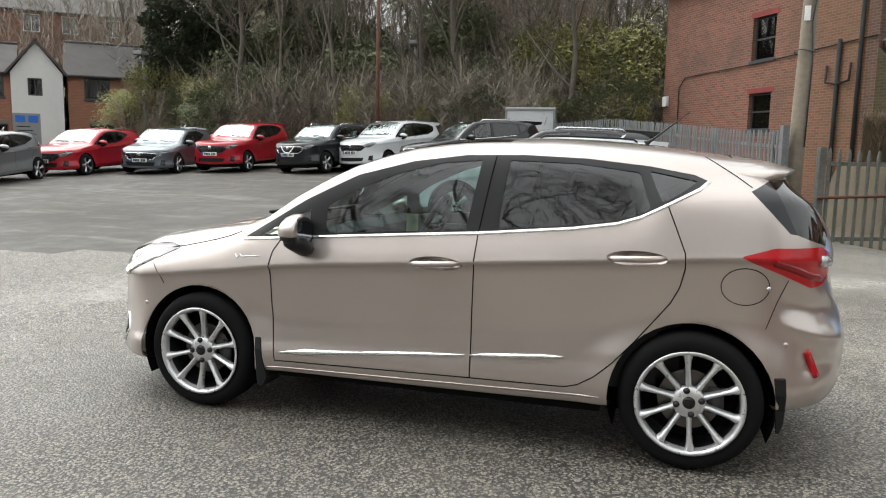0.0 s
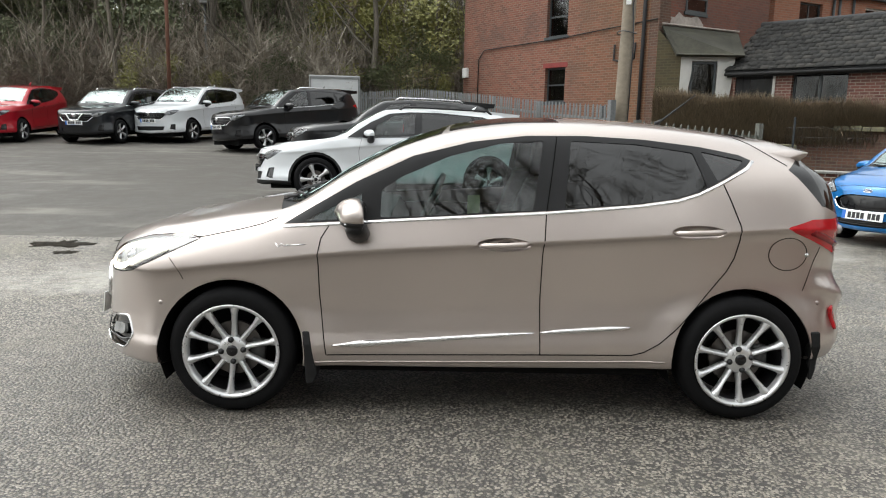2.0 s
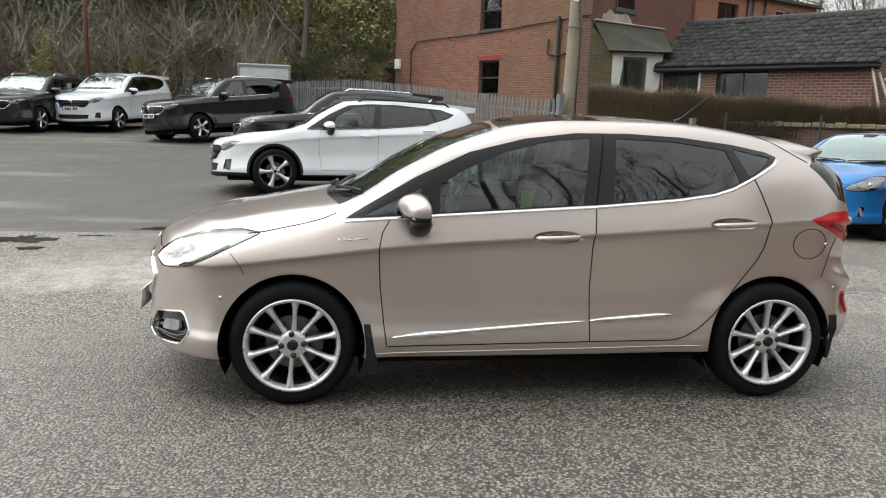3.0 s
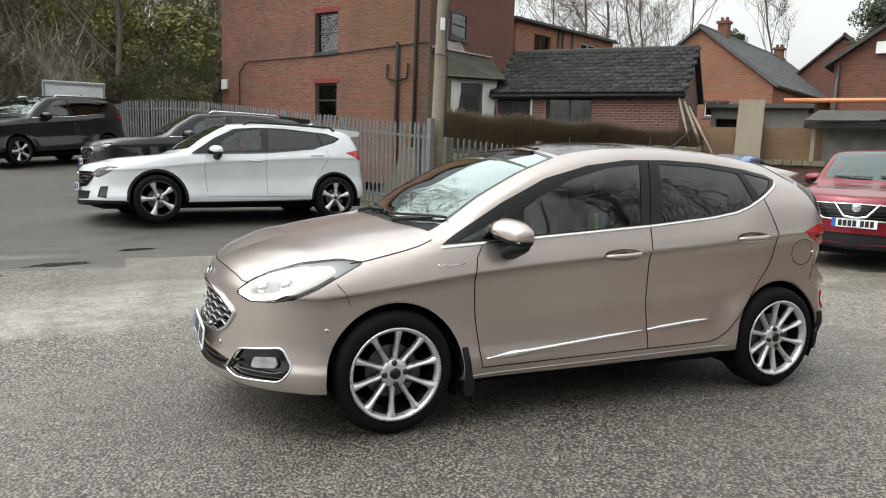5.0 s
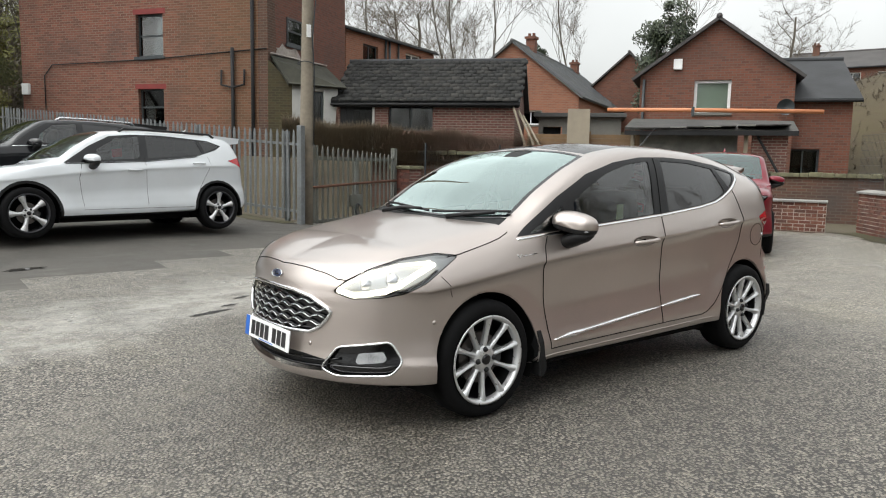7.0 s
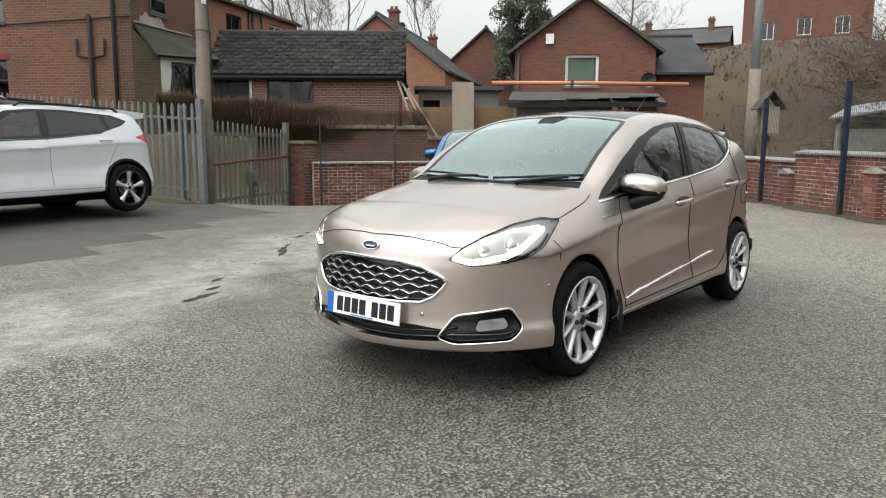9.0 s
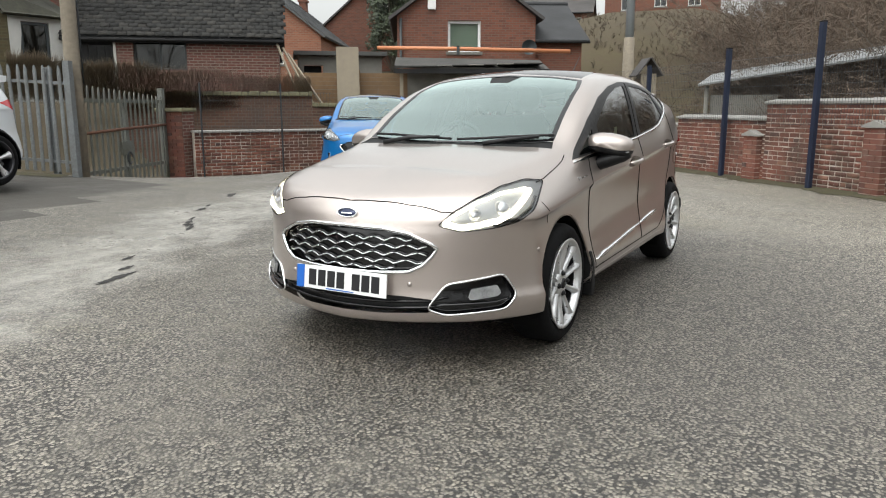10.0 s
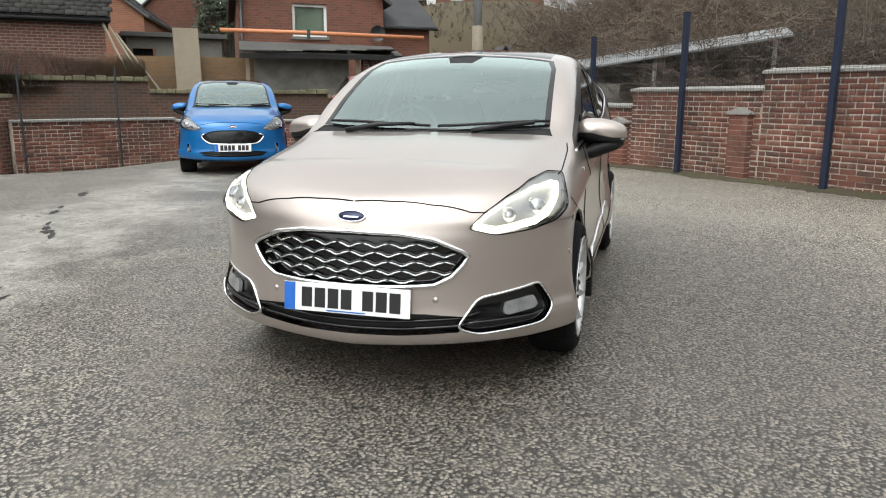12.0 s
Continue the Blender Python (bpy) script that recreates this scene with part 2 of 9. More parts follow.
def tube(bm, pts, r, n=6, closed=False, caps=True, flat=1.0):
    """A tube along points; r a number or a list."""
    pts = [Vector(p) for p in pts]
    k = len(pts)
    rs = r if isinstance(r, (list, tuple)) else [r] * k
    rings, up = [], None
    for i, p in enumerate(pts):
        d = (pts[(i + 1) % k] - pts[i - 1]) if closed else (pts[min(i + 1, k - 1)] - pts[max(i - 1, 0)])
        d = d.normalized() if d.length > 1e-9 else Vector((0, 0, 1))
        if up is None:
            up = d.orthogonal().normalized() if abs(d.z) > 0.9 else (Vector((0, 0, 1)) - d * d.z).normalized()
        else:
            up = up - d * up.dot(d)
            up = up.normalized() if up.length > 1e-6 else d.orthogonal().normalized()
        s = d.cross(up)
        rings.append([bm.verts.new(p + (up * math.sin(a) * flat + s * math.cos(a)) * rs[i]) for a in (2 * math.pi * j / n for j in range(n))])
    for i in range(k if closed else k - 1):
        a, b = rings[i], rings[(i + 1) % k]
        for j in range(n):
            bm.faces.new((a[j], a[(j + 1) % n], b[(j + 1) % n], b[j]))
    if caps and not closed and n > 2:
        bm.faces.new(rings[0][::-1])
        bm.faces.new(rings[-1])
    return bm


def lathe(bm, prof, n, axis="y", m=None, closed=False):
    """Turn (radius, along) pairs about an axis."""
    rings = []
    for r, a in prof:
        ring = []
        for j in range(n):
            t = 2 * math.pi * j / n
            c, s = r * math.cos(t), r * math.sin(t)
            co = Vector((c, a, s)) if axis == "y" else Vector((c, s, a)) if axis == "z" else Vector((a, c, s))
            ring.append(bm.verts.new(m @ co if m is not None else co))
        rings.append(ring)
    for i in range(len(rings) if closed else len(rings) - 1):
        a, b = rings[i], rings[(i + 1) % len(rings)]
        for j in range(n):
            bm.faces.new((a[j], a[(j + 1) % n], b[(j + 1) % n], b[j]))
    return bm


def slab(bm, outline, lo, hi, axes="xz", m=None):
    """A flat plate: an outline in two axes, drawn out along the third."""
    def at(u, v, w):
        co = {"xz": (u, w, v), "xy": (u, v, w), "yz": (w, u, v)}[axes]
        return m @ Vector(co) if m is not None else Vector(co)
    a, b = [bm.verts.new(at(u, v, lo)) for u, v in outline], [bm.verts.new(at(u, v, hi)) for u, v in outline]
    k = len(outline)
    fs = [bm.faces.new(a), bm.faces.new(b[::-1])]
    for i in range(k):
        fs.append(bm.faces.new((a[i], b[i], b[(i + 1) % k], a[(i + 1) % k])))
    bmesh.ops.recalc_face_normals(bm, faces=fs)
    return bm


def smooth_curve(xs, ys):
    """A monotone cubic through knots."""
    x, y = np.asarray(xs, float), np.asarray(ys, float)
    h, d = np.diff(x), np.diff(y) / np.diff(x)
    s = np.zeros_like(y)
    for i in range(1, len(x) - 1):
        if d[i - 1] * d[i] > 0:
            w1, w2 = 2 * h[i] + h[i - 1], h[i] + 2 * h[i - 1]
            s[i] = (w1 + w2) / (w1 / d[i - 1] + w2 / d[i])
    s[0], s[-1] = d[0], d[-1]

    def at(q):
        q = np.clip(np.asarray(q, float), x[0], x[-1])
        i = np.clip(np.searchsorted(x, q) - 1, 0, len(h) - 1)
        t = (q - x[i]) / h[i]
        return y[i] * (1 + 2 * t) * (1 - t) ** 2 + s[i] * h[i] * t * (1 - t) ** 2 + y[i + 1] * t * t * (3 - 2 * t) + s[i + 1] * h[i] * t * t * (t - 1)
    return at


def knots(*pairs):
    return smooth_curve([p[0] for p in pairs], [p[1] for p in pairs])


def rounded(poly, r=0.02, n=4):
    """Round the corners of a convex outline."""
    out, k = [], len(poly)
    for i in range(k):
        p, a, b = Vector(poly[i]), Vector(poly[i - 1]), Vector(poly[(i + 1) % k])
        u, v = (a - p), (b - p)
        q = min(r, u.length * 0.45, v.length * 0.45)
        s, e = p + u.normalized() * q, p + v.normalized() * q
        for j in range(n + 1):
            t = j / n
            out.append(tuple(s * (1 - t) ** 2 + p * 2 * t * (1 - t) + e * t * t))
    return out


def step01(v):
    v = min(1.0, max(0.0, v))
    return v * v * (3 - 2 * v)


def soft(v):
    return 1 / (1 + math.exp(-min(40.0, max(-40.0, v))))


def ground_z(x, y):
    """The yard is level about the car, rises to the far bays and falls to the gate; hills stand behind it."""
    left = soft(-(x - 2.2) / 0.9)
    yard = min(0.052 * max(0.0, y - 4.2), 0.86) * left
    dip = -0.46 * soft((x - 4.9) / 0.7) * soft((y - 9.0) / 0.7)
    z = yard + dip + 0.010 * math.sin(x * 0.7 + 1.0) * math.sin(y * 0.6)
    kept = (x - 7.9) * 0.60 + (y - 13.4) * 0.80
    if x > 5.0 and y > 3.0:
        z += ((1.25 - dip) * step01(kept / 0.8) + 0.05 * max(0.0, min(kept, 20.0))) * step01((y - 3.0) / 6.0 if x > 16.0 else 1.0)
    bank = 0.40 * max(0.0, y - 24.5 - 0.10 * max(0.0, x)) * (1 - step01((x - 4) / 20))
    bank = 13.0 * (1 - math.exp(-bank / 13.0))
    rise = 0.34 * max(0.0, x - 21.0) * step01((x - 21.0) / 8.0)
    rise = 8.2 * (1 - math.exp(-rise / 8.2)) * (1 - 0.65 * step01((y - 12.5) / 5.0))
    south = 0.25 * max(0.0, -y - 15.0)
    south = 5.0 * (1 - math.exp(-south / 5.0))
    return z + max(bank, rise) + south


def along(p0, p1, z=0.0):
    """A frame whose x runs from p0 to p1; the front of what is built in it looks towards -y."""
    d = Vector((p1[0] - p0[0], p1[1] - p0[1], 0)).normalized()
    m = Matrix.Identity(4)
    m.col[0][:3], m.col[1][:3], m.col[2][:3], m.col[3][:3] = d, (-d.y, d.x, 0), (0, 0, 1), (p0[0], p0[1], z)
    return m


def dist(p0, p1):
    return math.hypot(p1[0] - p0[0], p1[1] - p0[1])

# ---- motor cars ----
# Levels of a body section, from the sill to the centre of the roof.
LEVELS = (0.0, 0.04, 0.12, 0.23, 0.36, 0.47, 0.515, 0.53, 0.555, 0.68, 0.83, 0.87, 0.94, 1.0)


# The form of a body: curves along its length (nose towards -x) in metres.
Shape = collections.namedtuple("Shape", "front_x rear_x front_q rear_q wheels hub arch flare sides w sill crease belt belt_y gutter_y gutter top front rear sculpt")


def body_points(s, nu, ncap, nlev):
    lt = np.asarray(LEVELS)
    lv = np.array(sorted(list(lt) + [v for v in np.linspace(0, 1, nlev) if np.abs(lt - v).min() > 0.006]))
    nlev = len(lv)

    def section(x):
        w, zc, zb, yb, yg, zg, zt, lo = (float(c(x)) for c in (s.w, s.crease, s.belt, s.belt_y, s.gutter_y, s.gutter, s.top, s.sill))
        d = s.sides
        ys = [w - 0.16, w + d[0], w + d[1], w + d[2], w + d[3], w + d[4], w + d[4] * 0.60, w, w - 0.006, yb, yg, yg - 0.065, yg * 0.5, 0.0]
        step = (zc - lo) / 6.0
        zs = [lo, lo + 0.035, lo + 0.11, lo + 0.235 * (zc - lo) / 0.65, lo + 0.60 * (zc - lo), zc - 0.060, zc - 0.012, zc, zc + 0.022, zb, zg, zg + 0.35 * (zt - zg) + 0.005, zt - 0.18 * (zt - zg), zt]
        return smooth_curve(lt, ys)(lv), smooth_curve(lt, zs)(lv)

    xs = np.linspace(s.front_x, s.rear_x, nu)
    main = [(np.full(nlev, x), *section(x)) for x in xs]

    def cap(end, prof, rev, q):
        Y, Z = section(end)
        prof = list(prof[:6]) + [tuple(0.3 * a + 0.7 * b for a, b in zip(prof[5], prof[6]))] + list(prof[6:])
        cx = smooth_curve(lt, [p[0] for p in prof])(lv)
        cz = smooth_curve(lt, [p[1] for p in prof])(lv)
        cols = []
        for i in range(1, ncap + 1):
            t = i / ncap * math.pi / 2
            c, sn = math.cos(t), math.sin(t) ** q
            cols.append((end + (cx - end) * sn, Y * c, Z + (cz - Z) * (1 - c) ** 1.0))
        return cols[::-1] if rev else cols

    cols = cap(s.front_x, s.front, True, s.front_q) + main + cap(s.rear_x, s.rear, False, s.rear_q)
    P = np.array([np.stack(c, axis=1) for c in cols])  # column, level, xyz
    for seam in (ncap, ncap + nu - 1):
        for _ in range(10):
            a, b = seam - max(3, ncap // 3), seam + max(3, ncap // 3)
            Q = P.copy()
            Q[a:b] = 0.5 * P[a:b] + 0.25 * (P[a - 1:b - 1] + P[a + 1:b + 1])
            P = Q
    for wx in s.wheels:
        r = np.hypot(P[:, :, 0] - wx, P[:, :, 2] - s.hub)
        low = np.clip((s.arch + 0.33 - P[:, :, 2]) / 0.2, 0, 1)
        P[:, :, 1] += np.where(P[:, :, 1] > 0.4, s.flare * np.exp(-((r - s.arch) / np.where(r > s.arch, 0.085, 0.3)) ** 2) * low, 0)
    if s.sculpt:
        P = s.sculpt(P)
    P[:, :, 1] *= -1
    return P


AXES = {"side": ((1, 0, 0), (0, 0, 1), (0, 1, 0)), "front": ((0, 1, 0), (0, 0, 1), (1, 0, 0)), "top": ((1, 0, 0), (0, 1, 0), (0, 0, -1)),
        "diag": ((0.70711, -0.70711, 0), (0, 0, 1), (0.70711, 0.70711, 0)), "back": ((0.70711, 0.70711, 0), (0, 0, 1), (-0.70711, 0.70711, 0))}


class Body:
    """Half a body shell (the side towards -y), cut into panels and mirrored at the end."""

    def __init__(self, s, nu, ncap, nlev):
        from mathutils.bvhtree import BVHTree
        P = body_points(s, nu, ncap, nlev)
        bm = bmesh.new()
        v = [[bm.verts.new(p) for p in col] for col in P]
        for i in range(len(v) - 1):
            for j in range(len(v[i]) - 1):
                bm.faces.new((v[i][j], v[i + 1][j], v[i + 1][j + 1], v[i][j + 1]))
        bmesh.ops.remove_doubles(bm, verts=bm.verts[:], dist=0.0005)
        bmesh.ops.recalc_face_normals(bm, faces=bm.faces[:])
        c = max(bm.faces, key=lambda f: -f.calc_center_median().y)
        if c.normal.y > 0:
            bmesh.ops.reverse_faces(bm, faces=bm.faces[:])
        self.tag = bm.faces.layers.int.new("tag")
        self.names = ["paint"]
        self.bm, self.tree = bm, BVHTree.FromBMesh(bm)

    def tagno(self, name):
        if name not in self.names:
            self.names.append(name)
        return self.names.index(name)

    def cut(self, name, poly, view, only=("paint",), where=None):
        """Give the faces inside a convex outline, seen along a view, a name."""
        bm, A, B = self.bm, Vector(AXES[view][0]), Vector(AXES[view][1])
        see = Vector(AXES[view][2])
        area = sum(poly[i - 1][0] * poly[i][1] - poly[i][0] * poly[i - 1][1] for i in range(len(poly)))
        pts = list(poly) if area > 0 else list(poly)[::-1]
        allowed = {self.names.index(o) for o in only if o in self.names}
        lo_u, hi_u = min(p[0] for p in pts), max(p[0] for p in pts)
        lo_v, hi_v = min(p[1] for p in pts), max(p[1] for p in pts)
        bm.normal_update()

        def near(f):
            u, w = [v.co.dot(A) for v in f.verts], [v.co.dot(B) for v in f.verts]
            return max(u) >= lo_u and min(u) <= hi_u and max(w) >= lo_v and min(w) <= hi_v
        region = [f for f in bm.faces if f[self.tag] in allowed and f.normal.dot(see) < 0.15 and near(f) and (where is None or where(f.calc_center_median()))]
        for i in range(len(pts)):
            a, b = pts[i - 1], pts[i]
            du, dv = b[0] - a[0], b[1] - a[1]
            if abs(du) + abs(dv) < 1e-7:
                continue
            no = (A * dv - B * du).normalized()
            co = A * a[0] + B * a[1]
            c0 = co.dot(no)
            both = [f for f in region if max(v.co.dot(no) for v in f.verts) > c0 + 1e-6 and min(v.co.dot(no) for v in f.verts) < c0 - 1e-6]
            if both:
                geom = both + list({e for f in both for e in f.edges}) + list({v for f in both for v in f.verts})
                got = bmesh.ops.bisect_plane(bm, geom=geom, dist=1e-6, plane_co=co, plane_no=no)
                whole = set(both)
                region = [f for f in region if f.is_valid and f not in whole] + [g for g in got["geom"] if isinstance(g, bmesh.types.BMFace)]
            region = [f for f in region if f.is_valid and f.calc_center_median().dot(no) < c0]
        t = self.tagno(name)
        for f in region:
            f[self.tag] = t
        return region

    def on(self, u, w, view, lift=0.0):
        """The place on the shell that is seen at (u, w) along a view, and its normal."""
        A, B, see = (Vector(a) for a in AXES[view])
        u = min(u, -0.004) if view == "front" else u
        w = min(w, -0.004) if view == "top" else w
        o = A * u + B * w - see * 5
        p, no, _, _ = self.tree.ray_cast(o, see)
        if p is None:
            p, no, _, _ = self.tree.find_nearest(A * u + B * w - see * 0.75)
        if no.dot(see) > 0:
            no = -no
        return p + no * lift, no

    def line(self, pts, view, step=0.03, lift=0.0, closed=False):
        out = []
        seq = list(pts) + ([pts[0]] if closed else [])
        for a, b in zip(seq, seq[1:]):
            k = max(1, int(math.hypot(b[0] - a[0], b[1] - a[1]) / step))
            out += [self.on(a[0] + (b[0] - a[0]) * i / k, a[1] + (b[1] - a[1]) * i / k, view, lift)[0] for i in range(k)]
        if not closed:
            out.append(self.on(*seq[-1], view, lift)[0])
        return out

    def drop(self, name):
        t = self.tagno(name)
        bmesh.ops.delete(self.bm, geom=[f for f in self.bm.faces if f[self.tag] == t], context="FACES")

    def panel(self, name, parent, obname, mat, sides, label="", lift=0.0):
        """Take the faces of that name out as parts: sides 'both' in one mesh, or 'each' as two. Normals come from the whole shell."""
        t = self.tagno(name)
        faces = [f for f in self.bm.faces if f[self.tag] == t]
        made = []
        if not faces:
            return made
        vs = list({v for f in faces for v in f.verts})
        idx = {v: i for i, v in enumerate(vs)}
        co = [v.co + v.normal * lift for v in vs]
        no = [v.normal.copy() for v in vs]
        fc = [[idx[v] for v in f.verts] for f in faces]
        flip = lambda q: Vector((q.x, -q.y, q.z))
        sets = [(co, no, fc)]
        other = ([flip(c) for c in co], [flip(n) for n in no], [f[::-1] for f in fc])
        if sides == "each":
            sets.append(other)
        elif sides == "both":
            k = len(co)
            no = [Vector((n.x, 0, n.z)).normalized() if abs(c.y) < 1e-4 else n for c, n in zip(co, no)]
            other = ([flip(c) for c in co], [flip(n) for n in no], [f[::-1] for f in fc])
            sets = [(co + other[0], no + other[1], fc + [[i + k for i in f] for f in other[2]])]
        for c, n, f in sets:
            me = bpy.data.meshes.new(obname)
            me.from_pydata([tuple(q) for q in c], [], f)
            me.polygons.foreach_set("use_smooth", [True] * len(f))
            me.normals_split_custom_set_from_vertices([tuple(q) for q in n])
            me.materials.append(M[mat])
            made.append(part(obname, me, None, parent, label))
        return made


def mirrored(bm):
    """A copy of a bmesh on the other side."""
    b = bm.copy()
    for v in b.verts:
        v.co.y = -v.co.y
    bmesh.ops.reverse_faces(b, faces=b.faces[:])
    return b


def both_sides(name, bm, mat, parent, label="", smooth=True):
    other = mirrored(bm)
    return part(name, bm, mat, parent, label, smooth), part(name, other, mat, parent, label, smooth)


def wheel_meshes(radius, rim, width, style, detail):
    """Tyre, rim, spokes and the rest of one wheel; the outer face towards -y."""
    n = 64 if detail else 32
    h = width / 2
    out = {}
    bm = bmesh.new()
    prof = [(rim - 0.008, h - 0.01), (rim + 0.012, h), (radius - 0.035, h + 0.004), (radius - 0.012, h - 0.014), (radius - 0.002, h * 0.62), (radius, 0.0)]
    lathe(bm, prof + [(r, -a) for r, a in prof[-2::-1]], n)
    out["tyre"] = mesh_of("tyre", bm, "tyre")
    bm = bmesh.new()
    lathe(bm, [(rim - 0.003, -h - 0.002), (rim + 0.004, -h - 0.007), (rim - 0.004, -h - 0.009), (rim - 0.012, -h - 0.004), (rim - 0.018, -h + 0.010), (rim - 0.022, -h + 0.03)], n)
    out["rim"] = mesh_of("rim", bm, "alloy" if style == "ten" else "alloy_dark")
    # barrel coloured dark: shade between the spokes is put into its material
    bm = bmesh.new()
    lathe(bm, [(rim - 0.022, -h + 0.03), (rim - 0.03, h - 0.03), (rim - 0.004, h)], n)
    out["barrel"] = mesh_of("barrel", bm, "alloy_dark")
    spokes = []
    count = 10 if style == "ten" else 5
    for k in range(count):
        bm = bmesh.new()
        if style == "ten":
            st = [(0.050, 0.017, 0.052), (0.085, 0.0125, 0.044), (0.14, 0.0115, 0.030), (rim - 0.045, 0.0145, 0.012), (rim - 0.018, 0.021, 0.004), (rim - 0.006, 0.030, 0.010)]
            face = -h + 0.004
        else:
            st = [(0.045, 0.030, 0.04), (0.09, 0.022, 0.03), (0.15, 0.026, 0.016), (rim - 0.03, 0.046, 0.006), (rim - 0.006, 0.056, 0.010)]
            face = -h + 0.006
        rows = []
        for r, w, dep in st:
            y = face + dep * 0.55
            rows.append([bm.verts.new((r, y + 0.026, -w)), bm.verts.new((r, y + 0.005, -w)), bm.verts.new((r, y - 0.009, -w * 0.18)), bm.verts.new((r, y - 0.009, w * 0.18)), bm.verts.new((r, y + 0.005, w)), bm.verts.new((r, y + 0.026, w))])
        for a, b in zip(rows, rows[1:]):
            for j in range(5):
                bm.faces.new((a[j], a[j + 1], b[j + 1], b[j]))
        bmesh.ops.recalc_face_normals(bm, faces=bm.faces[:])
        bmesh.ops.rotate(bm, verts=bm.verts[:], cent=(0, 0, 0), matrix=Euler((0, 2 * math.pi * k / count + math.pi / 2, 0)).to_matrix())
        spokes.append(mesh_of("spoke", bm, "alloy"))
    out["spoke"] = spokes
    bm = bmesh.new()
    lathe(bm, [(0.001, -h + 0.014), (0.040, -h + 0.015), (0.066, -h + 0.021), (0.074, -h + 0.034), (0.066, -h + 0.07)], 32)
    out["hub"] = mesh_of("hub", bm, "alloy")
    bm = bmesh.new()
    lathe(bm, [(0.0005, -h + 0.004), (0.022, -h + 0.005), (0.027, -h + 0.009), (0.028, -h + 0.02)], 24)
    out["centre_cap"] = mesh_of("centre_cap", bm, "gloss_black")
    nuts = []
    for k in range(4 if style == "ten" else 5):
        t = 2 * math.pi * (k + 0.1) / (4 if style == "ten" else 5)
        nb = bmesh.new()
        lathe(nb, [(0.0004, -h + 0.002), (0.0085, -h + 0.003), (0.0105, -h + 0.012), (0.0145, -h + 0.013), (0.0145, -h + 0.02)], 10, m=pose(0.054 * math.cos(t), 0, 0.054 * math.sin(t)))
        nuts.append(mesh_of("wheel_nut", nb, "trim_black"))
    out["wheel_nut"] = nuts
    bm = bmesh.new()
    lathe(bm, [(0.06, -h + 0.075), (0.135, -h + 0.075), (0.137, -h + 0.085), (0.135, -h + 0.095), (0.06, -h + 0.095)], 40)
    out["brake_disc"] = mesh_of("brake_disc", bm, "disc", smooth=False)
    bm = bmesh.new()
    lathe(bm, [(0.001, h - 0.05), (rim - 0.03, h - 0.05)], 24)
    out["back_plate"] = mesh_of("back_plate", bm, "seam")
    bm = bmesh.new()
    slab(bm, [(0.08, -0.06), (0.145, -0.055), (0.15, 0.05), (0.085, 0.06)], -h + 0.06, -h + 0.11)
    out["brake_caliper"] = mesh_of("brake_caliper", bm, "caliper")
    return out


def add_wheel(parent, meshes, x, y, z, turn=0.0, right=False, name="wheel"):
    w = part(name, meshes["tyre"], None, parent)
    w.name = "wheel"
    w.matrix_basis = pose(x, y, z, 0, turn, 180 if right else 0)
    for key in ("rim", "barrel", "hub", "centre_cap", "brake_disc", "back_plate", "brake_caliper"):
        part(key, meshes[key], None, w)
    for key in ("spoke", "wheel_nut"):
        for me in meshes[key]:
            part(key, me, None, w)
    return w


def strip(bm, pts, nors, w, h):
    """A moulding along points on a shell: half width w in the shell, h proud."""
    rows = []
    for i, (p, no) in enumerate(zip(pts, nors)):
        d = (pts[min(i + 1, len(pts) - 1)] - pts[max(i - 1, 0)]).normalized()
        s = no.cross(d).normalized()
        ww = w[i] if isinstance(w, (list, tuple)) else w
        rows.append([bm.verts.new(p - s * ww - no * 0.003), bm.verts.new(p - s * ww * 0.8 + no * h), bm.verts.new(p + s * ww * 0.8 + no * h * 0.9), bm.verts.new(p + s * ww - no * 0.003)])
    for a, b in zip(rows, rows[1:]):
        for j in range(3):
            bm.faces.new((a[j], a[j + 1], b[j + 1], b[j]))
    bm.faces.new(rows[0])
    bm.faces.new(rows[-1][::-1])
    bmesh.ops.recalc_face_normals(bm, faces=bm.faces[:])
    return bm


def on_shell(body, pts, view, step=0.03, lift=0.0):
    P, N = [], []
    for a, b in zip(pts, pts[1:]):
        k = max(1, int(math.hypot(b[0] - a[0], b[1] - a[1]) / step))
        for i in range(k):
            p, no = body.on(a[0] + (b[0] - a[0]) * i / k, a[1] + (b[1] - a[1]) * i / k, view, lift)
            P.append(p), N.append(no)
    p, no = body.on(*pts[-1], view, lift)
    return P + [p], N + [no]


